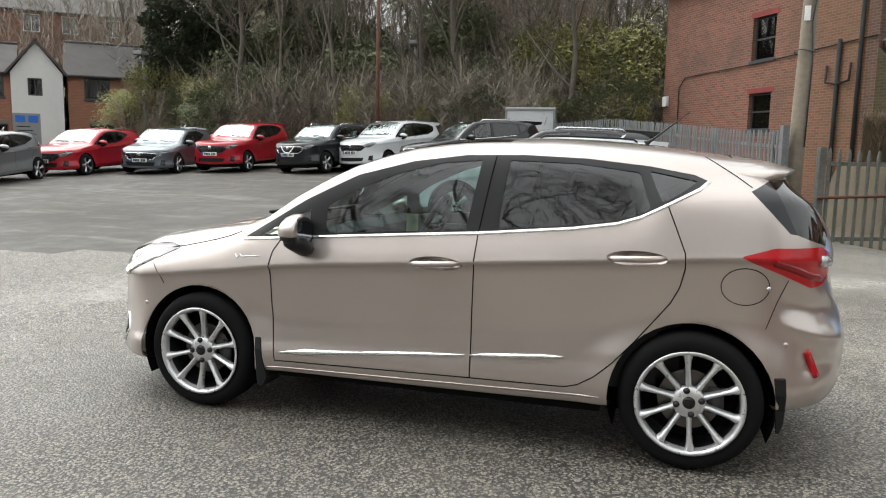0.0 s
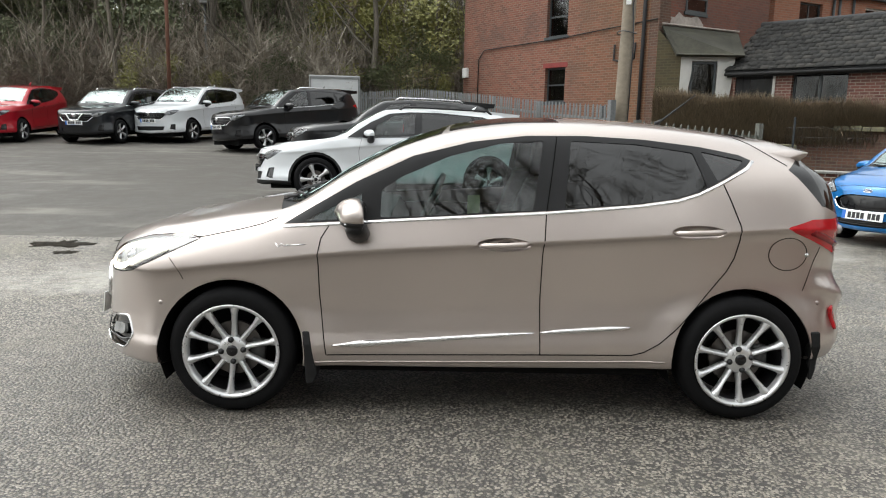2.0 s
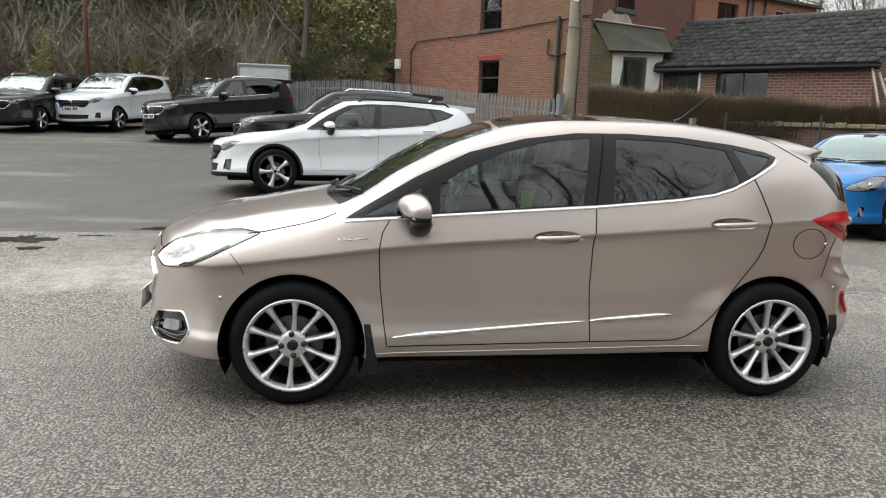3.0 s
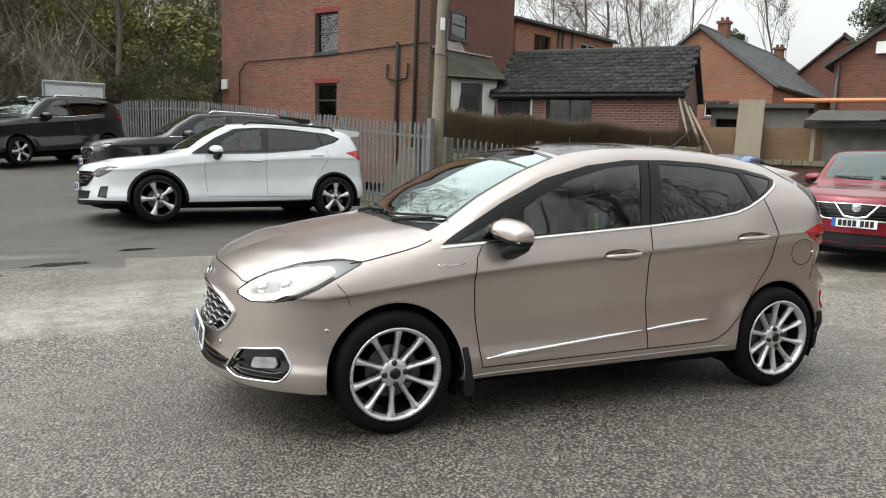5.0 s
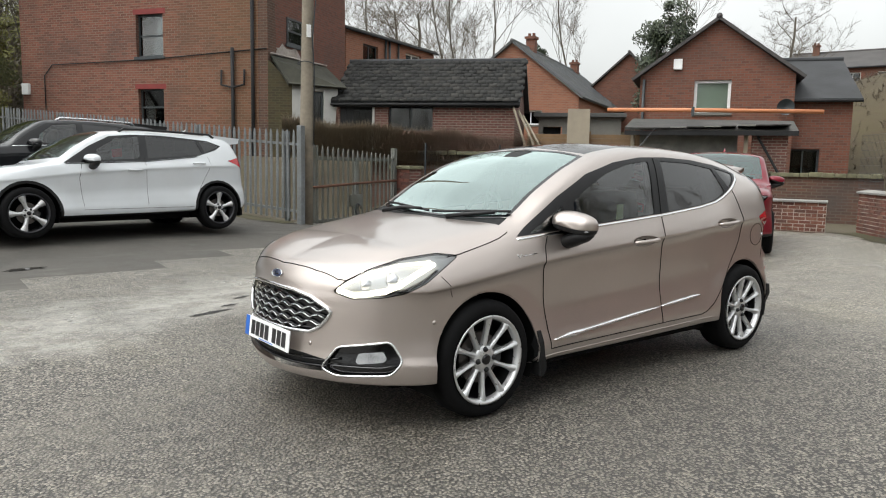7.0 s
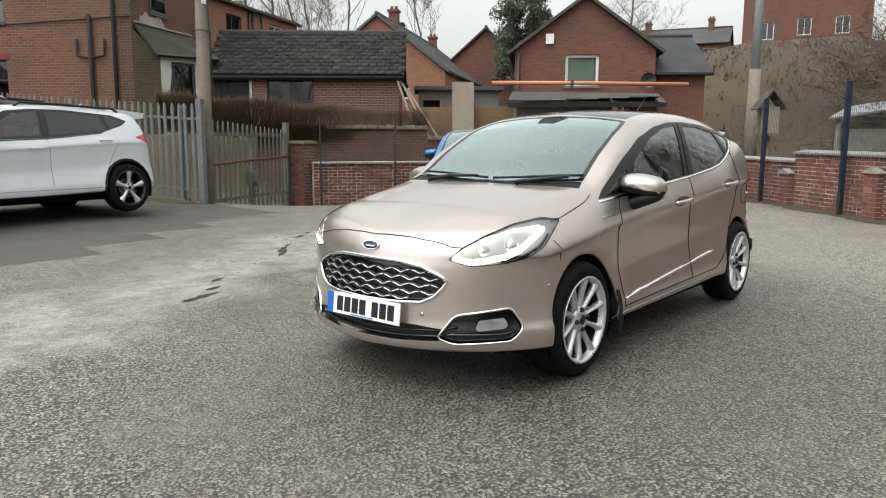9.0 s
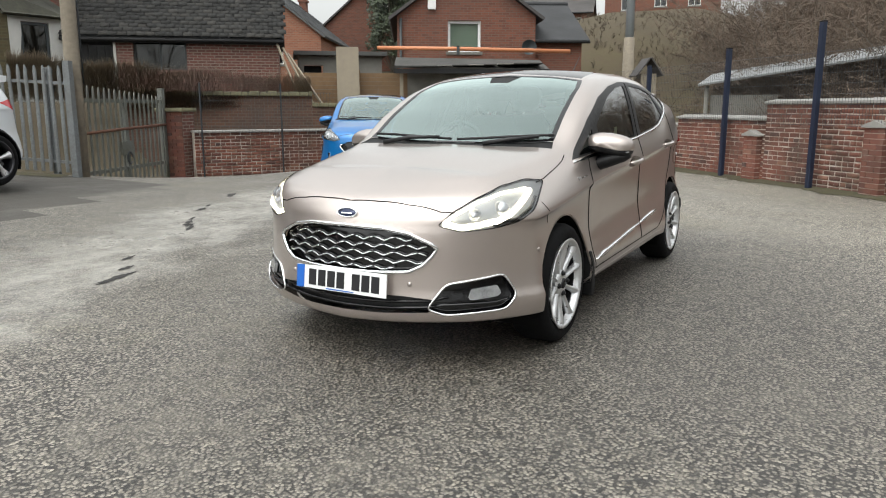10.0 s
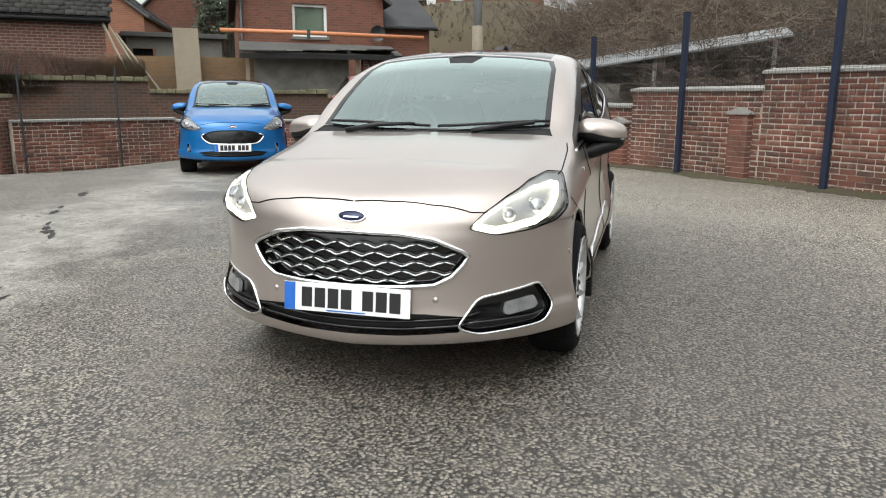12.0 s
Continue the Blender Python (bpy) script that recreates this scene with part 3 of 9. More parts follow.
def seat(bm, x, y, z=0.30):
    """A bucket seat: cushion, back and head restraint."""
    def pad(rows):
        prev = None
        for cx, cz, hw, th, tilt in rows:
            dx, dz = math.cos(tilt) * th, math.sin(tilt) * th
            ring = [bm.verts.new((cx - dx, y - hw * 0.9, cz - dz)), bm.verts.new((cx - dx * 1.2, y, cz - dz * 1.2)), bm.verts.new((cx - dx, y + hw * 0.9, cz - dz)),
                    bm.verts.new((cx, y + hw, cz)), bm.verts.new((cx + dx, y + hw * 0.85, cz + dz)), bm.verts.new((cx + dx, y - hw * 0.85, cz + dz)), bm.verts.new((cx, y - hw, cz))]
            if prev:
                for j in range(7):
                    bm.faces.new((prev[j], prev[(j + 1) % 7], ring[(j + 1) % 7], ring[j]))
            else:
                bm.faces.new(ring)
            prev = ring
        bm.faces.new(prev[::-1])
    pad([(x + 0.02, z + 0.20, 0.20, 0.06, 0), (x + 0.08, z + 0.45, 0.24, 0.07, 0.1), (x + 0.14, z + 0.68, 0.235, 0.06, 0.1), (x + 0.18, z + 0.80, 0.17, 0.05, 0.1)])
    pad([(x + 0.17, z + 0.83, 0.10, 0.035, 0.1), (x + 0.19, z + 0.90, 0.135, 0.05, 0.1), (x + 0.205, z + 0.99, 0.13, 0.05, 0.1), (x + 0.21, z + 1.03, 0.08, 0.03, 0.1)])
    box(bm, (x - 0.45, y - 0.24, z), (x + 0.06, y + 0.24, z + 0.22), bevel=0.05)
    bmesh.ops.recalc_face_normals(bm, faces=bm.faces[:])


def steering_wheel(bm, x, y, z):
    m = pose(x, y, z, 0, -65, 0)
    pts = [m @ Vector((0.185 * math.cos(t), 0.185 * math.sin(t), 0)) for t in (2 * math.pi * i / 28 for i in range(28))]
    tube(bm, pts, 0.017, 8, closed=True)
    for a in (0, 180, 270):
        t = radians(a)
        tube(bm, [m @ Vector((0.03 * math.cos(t + 1.57), 0.03 * math.sin(t + 1.57), -0.02)), m @ Vector((0.18 * math.cos(t + 1.57), 0.18 * math.sin(t + 1.57), 0))], 0.02, 6)
    lathe(bm, [(0.001, 0.01), (0.06, 0.005), (0.075, -0.03)], 16, axis="z", m=m)

def rear_sculpt(P):
    """Hollows and ridges pressed into the rear corner, under the tail lamp."""
    x, y, z = P[:, :, 0], P[:, :, 1], P[:, :, 2]
    on = np.clip((x - 1.56) / 0.10, 0, 1) * np.clip((y - 0.30) / 0.2, 0, 1)
    ridge = 0.63 - 0.30 * (x - 1.75)
    d = -0.026 * np.exp(-((z - ridge - 0.10) / 0.055) ** 2) + 0.016 * np.exp(-((z - ridge) / 0.030) ** 2)
    d = d - 0.020 * np.exp(-((z - 0.50) / 0.06) ** 2) * np.clip((x - 1.66) / 0.06, 0, 1)
    Q = P.copy()
    Q[:, :, 0] += d * on * 0.5
    Q[:, :, 1] += d * on * 0.87
    return Q


HATCH = Shape(
    front_x=-1.60, rear_x=1.42, front_q=1.24, rear_q=0.72, wheels=(-1.2465, 1.2465), hub=0.31, arch=0.365, flare=0.017,
    sides=(0.006, 0.016, -0.006, -0.024, -0.022),
    w=knots((-2.1, 0.775), (-1.6, 0.806), (-1.2, 0.806), (-0.6, 0.800), (0.3, 0.800), (1.0, 0.800), (1.42, 0.782), (2.0, 0.74)),
    sill=knots((-2.1, 0.215), (-1.6, 0.215), (-0.9, 0.215), (0.8, 0.228), (1.42, 0.28), (2.0, 0.31)),
    crease=knots((-2.1, 0.66), (-1.6, 0.70), (-1.2, 0.745), (-0.74, 0.800), (0.26, 0.872), (1.2, 0.940), (1.42, 0.955), (2.0, 0.96)),
    belt=knots((-2.1, 0.74), (-1.6, 0.805), (-1.4, 0.845), (-1.2, 0.880), (-1.0, 0.915), (-0.54, 0.955), (0.26, 1.012), (0.71, 1.055), (0.97, 1.10), (1.12, 1.165), (1.42, 1.20), (2.0, 1.1)),
    belt_y=knots((-2.1, 0.70), (-1.6, 0.735), (-1.2, 0.738), (-0.9, 0.748), (0.3, 0.752), (1.0, 0.735), (1.42, 0.70), (2.0, 0.6)),
    gutter_y=knots((-2.1, 0.60), (-1.6, 0.62), (-1.2, 0.66), (-1.0, 0.690), (-0.7, 0.672), (-0.4, 0.645), (-0.1, 0.618), (0.3, 0.600), (0.8, 0.588), (1.42, 0.555), (2.0, 0.5)),
    gutter=knots((-2.1, 0.77), (-1.6, 0.868), (-1.4, 0.905), (-1.2, 0.935), (-1.0, 0.972), (-0.7, 1.148), (-0.4, 1.290), (-0.1, 1.365), (0.17, 1.395), (0.45, 1.402), (0.8, 1.390), (1.1, 1.358), (1.42, 1.300), (2.0, 1.2)),
    top=knots((-2.1, 0.78), (-1.6, 0.912), (-1.4, 0.955), (-1.2, 0.990), (-1.06, 1.012), (-0.7, 1.21), (-0.4, 1.355), (-0.1, 1.440), (0.2, 1.470), (0.5, 1.474), (0.9, 1.455), (1.42, 1.392), (2.0, 1.3)),
    front=((-1.98, 0.20), (-2.065, 0.222), (-2.085, 0.285), (-2.075, 0.40), (-2.072, 0.52), (-2.060, 0.63), (-2.040, 0.70), (-2.030, 0.725), (-1.985, 0.785), (-1.86, 0.840), (-1.80, 0.860), (-1.70, 0.890), (-1.60, 0.912)),
    rear=((1.84, 0.265), (1.925, 0.285), (1.965, 0.40), (1.975, 0.55), (1.945, 0.66), (1.890, 0.80), (1.895, 0.90), (1.893, 0.93), (1.85, 1.00), (1.70, 1.20), (1.655, 1.285), (1.56, 1.365), (1.42, 1.392)),
    sculpt=rear_sculpt,
)


HANDLES = ((0.065, 0.858), (0.995, 0.936))


def arch_ring(s, wx, r, n=40):
    return [(wx + r * math.cos(2 * math.pi * i / n), s.hub + r * math.sin(2 * math.pi * i / n)) for i in range(n)]


def cabin(parent, s, zfloor, belt_z, dash_x, seat_x, rear_x, right_hand=True, headroom=None):
    bm = bmesh.new()
    w = 0.66
    box(bm, (dash_x - 0.25, -w, zfloor), (rear_x + 0.45, w, zfloor + 0.05))
    for sg in (-1, 1):
        box(bm, (dash_x - 0.1, sg * (w + 0.02) - 0.025, zfloor), (rear_x + 0.3, sg * (w + 0.02) + 0.025, belt_z - 0.06))
    box(bm, (rear_x + 0.28, -w, zfloor), (rear_x + 0.40, w, belt_z - 0.02))
    part("cabin_tub", bm, "cabin", parent)
    bm = bmesh.new()
    slab(bm, [(dash_x - 0.32, belt_z - 0.06), (dash_x - 0.05, belt_z + 0.01), (dash_x + 0.10, belt_z - 0.02), (dash_x + 0.16, belt_z - 0.14), (dash_x + 0.10, zfloor + 0.2), (dash_x - 0.32, zfloor + 0.1)], -w, w)
    part("dashboard", bm, "cabin", parent)
    bm = bmesh.new()
    steering_wheel(bm, dash_x + 0.30, 0.35 if right_hand else -0.35, belt_z - 0.03)
    part("steering_wheel", bm, "trim_black", parent, smooth=True)
    for x, ys in ((seat_x, (-0.35, 0.35)), (rear_x, (-0.38, 0.38))):
        for y in ys:
            bm = bmesh.new()
            seat(bm, x, y, zfloor + 0.03)
            part("seat", bm, "seat_cloth", parent, smooth=True)
    bm = bmesh.new()
    tube(bm, [(dash_x + 0.34, 0, headroom - 0.06), (dash_x + 0.32, 0, headroom - 0.10)], 0.012, 6)
    box(bm, (dash_x + 0.30, -0.11, headroom - 0.15), (dash_x + 0.335, 0.11, headroom - 0.085), bevel=0.012)
    part("rear_view_mirror", bm, "trim_black", parent)


def number_plate(parent, m, characters=7):
    """A white plate with a blue band; its characters are plain bars."""
    bm = bmesh.new()
    box(bm, (-0.26, -0.0555, 0), (0.26, 0.0555, 0.006), bevel=0.002)
    plate = part("number_plate", bm, "plate_white", parent, "white number plate with black characters", m=m)
    bm = boxes(((-0.259, -0.0545, 0.0065), (-0.213, 0.0545, 0.0075)))
    part("blue_band", bm, "plate_blue", plate)
    x = -0.185
    for i in range(characters):
        if i == 4:
            x += 0.033
        bm = boxes(((x, -0.0385, 0.0065), (x + 0.044, 0.0385, 0.0078)))
        part("character_bar", bm, "plate_ink", plate)
        x += 0.055
    bm = boxes(((-0.08, -0.051, 0.0065), (0.08, -0.046, 0.0075)))
    part("dealer_line", bm, "plate_blue", plate)
    return plate


def door_mirror(parent, x, y, z, mat, scale=1.0, indicator=True):
    """A pair of door mirrors on black stalks."""
    def housing(sg, over, under, grow):
        """Rounded rings from the nose of the housing to its rear rim."""
        bm = bmesh.new()
        prev = None
        rows = [(-0.088, 0.050, 0.022), (-0.080, 0.086, 0.046), (-0.058, 0.114, 0.066), (-0.028, 0.126, 0.077), (0.004, 0.127, 0.078), (0.020, 0.123, 0.074), (0.026, 0.112, 0.066)]
        for dx, hw, hh in rows:
            ring = []
            for i in range(24):
                t = 2 * math.pi * i / 24
                c, q = math.cos(t), math.sin(t)
                c, q = math.copysign(abs(c) ** 0.62, c), math.copysign(abs(q) ** 0.62, q)
                narrow = over * (1.0 - 0.16 * max(0.0, c))
                ring.append(bm.verts.new((x + dx * scale * grow + 0.020 * c, sg * (y + 0.105 * scale + hw * c * scale * grow), z + 0.022 + (hh * q * (narrow if q > 0 else under + 0.08 * c) - 0.010 * c) * scale)))
            if prev:
                for j in range(24):
                    bm.faces.new((prev[j], prev[(j + 1) % 24], ring[(j + 1) % 24], ring[j]))
            else:
                bm.faces.new(ring)
            prev = ring
        bm.faces.new(prev[::-1])
        bmesh.ops.recalc_face_normals(bm, faces=bm.faces[:])
        return bm
    for sg in (-1, 1):
        bm = housing(sg, 1.0, 0.20, 1.0)
        mir = part("door_mirror", bm, mat, parent, smooth=True)
        bm = bmesh.new()
        bz = bmesh.new()
        lathe(bz, [(0.35, 0.0), (0.93, 0.002), (1.0, -0.006), (0.99, -0.02)], 24, "x", m=Matrix.Translation((x + 0.036 * scale, sg * (y + 0.105 * scale), z + 0.012)) @ Matrix.Diagonal((1, 0.118 * scale, 0.082 * scale, 1)))
        part("mirror_base", housing(sg, -0.05, 0.58, 0.965), "trim_black", mir, "black lower mirror housing", smooth=True)
        part("mirror_bezel", bz, "trim_black", mir, smooth=True)
        ring = [(x + 0.039 * scale, sg * (y + 0.105 * scale + 0.092 * math.cos(t) * scale), z + 0.014 + 0.058 * math.sin(t) * scale) for t in (2 * math.pi * i / 18 for i in range(18))]
        bm.faces.new([bm.verts.new(p) for p in (ring if sg < 0 else ring[::-1])])
        part("mirror_glass", bm, "mirror_dark", mir)
        bm = bmesh.new()
        rr = [(y - 0.03, z - 0.088, 0.046), (y + 0.02, z - 0.082, 0.052), (y + 0.07, z - 0.060, 0.058), (y + 0.13, z - 0.038, 0.056), (y + 0.18, z - 0.028, 0.044), (y + 0.215, z - 0.022, 0.020)]
        tube(bm, [(x + 0.005, sg * a, b) for a, b, _ in rr], [c for _, _, c in rr], 10, flat=0.75)
        part("mirror_foot", bm, "trim_black", mir, smooth=True)
        if indicator:
            bm = bmesh.new()
            tube(bm, [(x - 0.070 + 0.030 * abs(k - 1.6) / 2, sg * (y + 0.045 + 0.043 * k), z - 0.004) for k in range(5)], [0.006, 0.008, 0.008, 0.008, 0.005], 6)
            part("mirror_indicator", bm, "lamp_clear", mir, smooth=True)


def door_handle(parent, body, x, z, length=0.235):
    """A pull handle over a scooped recess, one on each side."""
    p, no = body.on(x, z, "side")
    bm = bmesh.new()
    rings = []
    for f, dep in ((1.0, 0.0), (0.96, 0.008), (0.86, 0.020), (0.6, 0.030), (0.25, 0.033)):
        rings.append([bm.verts.new(body.on(x + 0.1325 * f * math.cos(t), z + 0.0345 * f * math.sin(t), "side", 0.0006 - dep)[0]) for t in (2 * math.pi * i / 24 for i in range(24))])
    for ra, rb in zip(rings, rings[1:]):
        for i in range(24):
            bm.faces.new((ra[i], ra[(i + 1) % 24], rb[(i + 1) % 24], rb[i]))
    bm.faces.new(rings[-1])
    bmesh.ops.recalc_face_normals(bm, faces=bm.faces[:])
    both_sides("handle_recess", bm, parent["paint"], parent, smooth=True)
    bm = bmesh.new()
    rr = [(-0.5, -0.004, 0.008), (-0.42, 0.014, 0.0135), (-0.2, 0.026, 0.0145), (0.1, 0.028, 0.0145), (0.36, 0.020, 0.015), (0.5, -0.002, 0.009)]
    tube(bm, [p + Vector((k * length * 1.02, -0.002 - d, (k * 0.012) + 0.002)) for k, d, _ in rr], [r for _, _, r in rr], 10)
    return both_sides("door_handle", bm, parent["paint"], parent)


def hatchback(name, paint, label, m, wheels, detail=True, bars=7, lit=True, wavy=True):
    s = HATCH
    car = thing(name, label, "car", m)
    car["paint"] = paint
    B = Body(s, 120 if detail else 60, 30 if detail else 16, 84 if detail else 46)
    for wx in s.wheels:
        B.cut("arch", arch_ring(s, wx, s.arch - 0.012), "side", where=lambda c: c.y < -0.45)
    B.drop("arch")
    # the dark glasshouse side and its panes
    dlo = [(-1.00, 0.930), (-0.55, 0.962), (0.26, 1.018), (0.71, 1.061), (0.90, 1.090), (1.00, 1.122), (1.12, 1.185), (1.24, 1.250), (1.275, 1.280), (1.22, 1.304), (1.03, 1.338), (0.75, 1.368), (0.45, 1.380), (0.17, 1.375), (-0.10, 1.340), (-0.38, 1.268), (-0.65, 1.140), (-0.93, 0.975)]
    B.cut("dlo", dlo, "side")
    B.cut("pane_front", rounded([(-0.535, 0.972), (0.200, 1.022), (0.250, 1.352), (0.04, 1.333), (-0.206, 1.268), (-0.427, 1.170), (-0.53, 1.105)], 0.012, 2), "side", ("dlo",))
    B.cut("pane_tri", [(-0.90, 0.948), (-0.625, 0.966), (-0.625, 1.085)], "side", ("dlo",))
    B.cut("pane_rear", rounded([(0.352, 1.034), (0.385, 1.354), (0.70, 1.345), (0.985, 1.310), (1.040, 1.150), (0.96, 1.115), (0.86, 1.088), (0.70, 1.066)], 0.012, 2), "side", ("dlo",))
    B.cut("pane_quarter", rounded([(1.025, 1.318), (1.235, 1.277), (1.17, 1.226), (1.09, 1.178)], 0.012, 2), "side", ("dlo",))
    # lamps
    B.cut("headlamp", rounded([(-1.068, 0.682), (-0.962, 0.655), (-0.80, 0.670), (-0.70, 0.692), (-0.60, 0.742), (-0.470, 0.856), (-0.58, 0.868), (-0.74, 0.848), (-0.887, 0.799), (-0.997, 0.742)], 0.02, 3), "diag")
    B.cut("tail_lamp", rounded([(0.450, 0.964), (0.57, 1.006), (0.82, 1.005), (0.92, 0.972), (0.935, 0.87), (0.87, 0.838), (0.756, 0.830), (0.622, 0.885)], 0.018, 3), "back")
    # front openings
    B.cut("grille", rounded([(0.02, 0.668), (-0.20, 0.664), (-0.325, 0.645), (-0.455, 0.582), (-0.400, 0.505), (-0.33, 0.470), (-0.20, 0.462), (0.02, 0.460)], 0.02, 3), "front", where=lambda c: c.x < -1.7)
    B.cut("fog_pod", [(-0.90, 0.33), (-0.865, 0.47), (-0.795, 0.46), (-0.83, 0.33)] if not wavy else rounded([(-1.125, 0.302), (-1.035, 0.415), (-0.765, 0.456), (-0.700, 0.362), (-0.757, 0.296), (-1.043, 0.272)], 0.025, 3), "diag")
    B.cut("low_intake", [(0.02, 0.362), (-0.30, 0.358), (-0.50, 0.340), (-0.42, 0.285), (-0.2, 0.272), (0.02, 0.270)], "front", where=lambda c: c.x < -1.7)
    # glass front and back, roof, bonnet, doors
    screen = [(-1.055, 0.02), (-1.045, -0.25), (-1.005, -0.46), (-0.945, -0.605), (-0.40, -0.555), (-0.245, -0.520), (-0.215, -0.30), (-0.205, 0.02)]
    B.cut("screen_edge", screen, "top")
    B.cut("windscreen", [(-1.035, 0.02), (-1.025, -0.25), (-0.985, -0.45), (-0.935, -0.575), (-0.40, -0.530), (-0.265, -0.495), (-0.24, -0.30), (-0.232, 0.02)], "top", ("screen_edge",))
    B.cut("sensor_patch", [(-0.37, 0.02), (-0.37, -0.065), (-0.25, -0.105), (-0.225, 0.02)], "top", ("windscreen",))
    B.cut("glass_roof", [(-0.19, 0.02), (-0.20, -0.30), (-0.225, -0.50), (0.35, -0.475), (0.35, 0.02)], "top")
    B.cut("rear_blade", [(1.455, 1.238), (1.615, 1.066), (1.645, 1.060), (1.540, 1.285)], "side", where=lambda c: c.y < -0.2)
    B.cut("rear_glass", [(1.540, 1.285), (1.645, 1.060), (1.785, 1.005), (1.80, 1.05), (1.66, 1.29)], "side", where=lambda c: c.x > 1.45)
    B.cut("rear_glass", rounded([(-0.46, 1.26), (0.02, 1.28), (0.02, 1.02), (-0.58, 1.03)], 0.02, 2), "front", where=lambda c: c.x > 1.45)
    B.cut("bonnet", [(-1.995, 0.02), (-1.985, -0.15), (-1.965, -0.30), (-1.93, -0.45), (-1.905, -0.505), (-1.84, -0.58), (-1.70, -0.668), (-1.50, -0.712), (-1.38, -0.722), (-1.10, -0.712), (-1.035, -0.700), (-1.02, -0.62), (-1.075, -0.25), (-1.085, 0.02)], "top", where=lambda c: c.x < -0.9 and c.z > 0.7)
    B.cut("scuttle", [(-1.108, 0.02), (-1.098, -0.27), (-1.035, -0.27), (-1.05, 0.02)], "top", ("paint", "bonnet"), where=lambda c: c.x < -0.9 and c.z > 0.8)
    B.cut("scuttle", [(-1.098, -0.26), (-1.030, -0.63), (-0.952, -0.605), (-1.04, -0.26)], "top", ("paint", "bonnet"), where=lambda c: c.x < -0.9 and c.z > 0.8)
    B.cut("front_door", [(-0.778, 0.935), (-0.822, 0.86), (-0.830, 0.79), (-0.822, 0.60), (-0.800, 0.40), (-0.788, 0.306), (0.250, 0.324), (0.262, 1.03), (-0.77, 0.965)], "side", ("paint",))
    B.cut("rear_door", [(0.256, 0.324), (0.70, 0.330), (0.758, 0.346), (0.83, 0.390), (0.912, 0.464), (1.00, 0.562), (1.084, 0.666), (1.145, 0.745), (1.180, 0.815), (1.199, 0.90), (1.196, 0.967), (1.155, 1.07), (1.10, 1.18), (0.268, 1.18)], "side", ("paint",))
    B.cut("fuel_flap", [(1.447 + 0.098 * math.cos(2 * math.pi * i / 28), 0.835 + 0.080 * math.sin(2 * math.pi * i / 28)) for i in range(28)], "side", ("paint",))
    for hx, hz in HANDLES:
        B.cut("handle_hole", [(hx + 0.132 * math.cos(2 * math.pi * i / 24), hz + 0.034 * math.sin(2 * math.pi * i / 24)) for i in range(24)], "side", ("front_door", "rear_door"))
    B.drop("handle_hole")
    B.bm.normal_update()
    # shell
    B.panel("paint", car, "body_shell", paint, "both")
    for k, ob, mt in (("front_door", "front_door", paint), ("rear_door", "rear_door", paint), ("dlo", "window_surround", "trim_black"), ("fuel_flap", "fuel_flap", paint)):
        B.panel(k, car, ob, mt, "each")
    for k, mt, lb in (("pane_front", "glass", ""), ("pane_tri", "glass", ""), ("pane_rear", "glass_dark", "dark privacy glass"), ("pane_quarter", "glass_dark", "dark privacy glass")):
        B.panel(k, car, "side_window", mt, "each", lb, lift=-0.004)
    B.panel("bonnet", car, "bonnet", paint, "both")
    B.panel("scuttle", car, "scuttle_panel", "plastic", "both", "black plastic scuttle below the wipers", lift=-0.004)
    B.panel("screen_edge", car, "windscreen_seal", "gloss_black", "both")
    B.panel("windscreen", car, "windscreen", "glass_screen", "both", lift=-0.002)
    B.panel("sensor_patch", car, "sensor_patch", "plastic", "both", "black sensor cover behind the windscreen", lift=-0.004)
    B.panel("glass_roof", car, "roof_panel", "gloss_black", "both", "dark glass front roof panel")
    B.panel("rear_blade", car, "spoiler_blade", "gloss_black", "each")
    B.panel("rear_glass", car, "rear_window", "glass_dark", "both")
    B.panel("grille", car, "grille_back", "gloss_black", "both", lift=-0.03)
    B.panel("low_intake", car, "lower_intake", "trim_black", "both", lift=-0.035)
    pods = B.panel("fog_pod", car, "fog_lamp_pod", "gloss_black", "each", lift=-0.022)
    bowls = B.panel("headlamp", car, "headlamp", "lamp_bowl", "each", "clear headlamp with a lit white band", lift=-0.012)
    covers = B.panel("headlamp", car, "lamp_cover", "glass_lamp", "each", lift=0.001)
    tails = B.panel("tail_lamp", car, "tail_lamp", "lamp_red", "each", "red tail lamp with a clear reversing lens", lift=0.003)
    for c, b in zip(covers, bowls):
        c.parent = b
    # seams
    def seam(pts, view, r=0.0028, closed=False):
        line = B.line(pts, view, 0.02, 0.0009, closed)
        both_sides("panel_gap", tube(bmesh.new(), line, r, 5, closed), "seam", car)
    seam([(-0.772, 0.940), (-0.815, 0.87), (-0.830, 0.79), (-0.822, 0.60), (-0.800, 0.40), (-0.786, 0.306), (0.252, 0.324), (0.70, 0.330), (0.758, 0.346), (0.83, 0.390), (0.912, 0.464), (1.00, 0.562), (1.084, 0.666), (1.145, 0.745), (1.180, 0.815), (1.199, 0.90), (1.196, 0.967), (1.155, 1.07), (1.115, 1.165)], "side")
    seam([(0.252, 0.324), (0.246, 0.60), (0.250, 0.80), (0.264, 1.012), (0.316, 1.372)], "side")
    seam([(-1.995, 0.0), (-1.985, -0.15), (-1.965, -0.30), (-1.93, -0.45), (-1.905, -0.505)], "top")
    seam([(-1.46, -0.716), (-1.38, -0.722), (-1.10, -0.712), (-1.035, -0.700)], "top")
    seam([(-1.540, 0.765), (-1.50, 0.72), (-1.475, 0.66)], "side", 0.0018)
    seam([(1.62, 0.868), (1.575, 0.76), (1.54, 0.655)], "side", 0.0018)
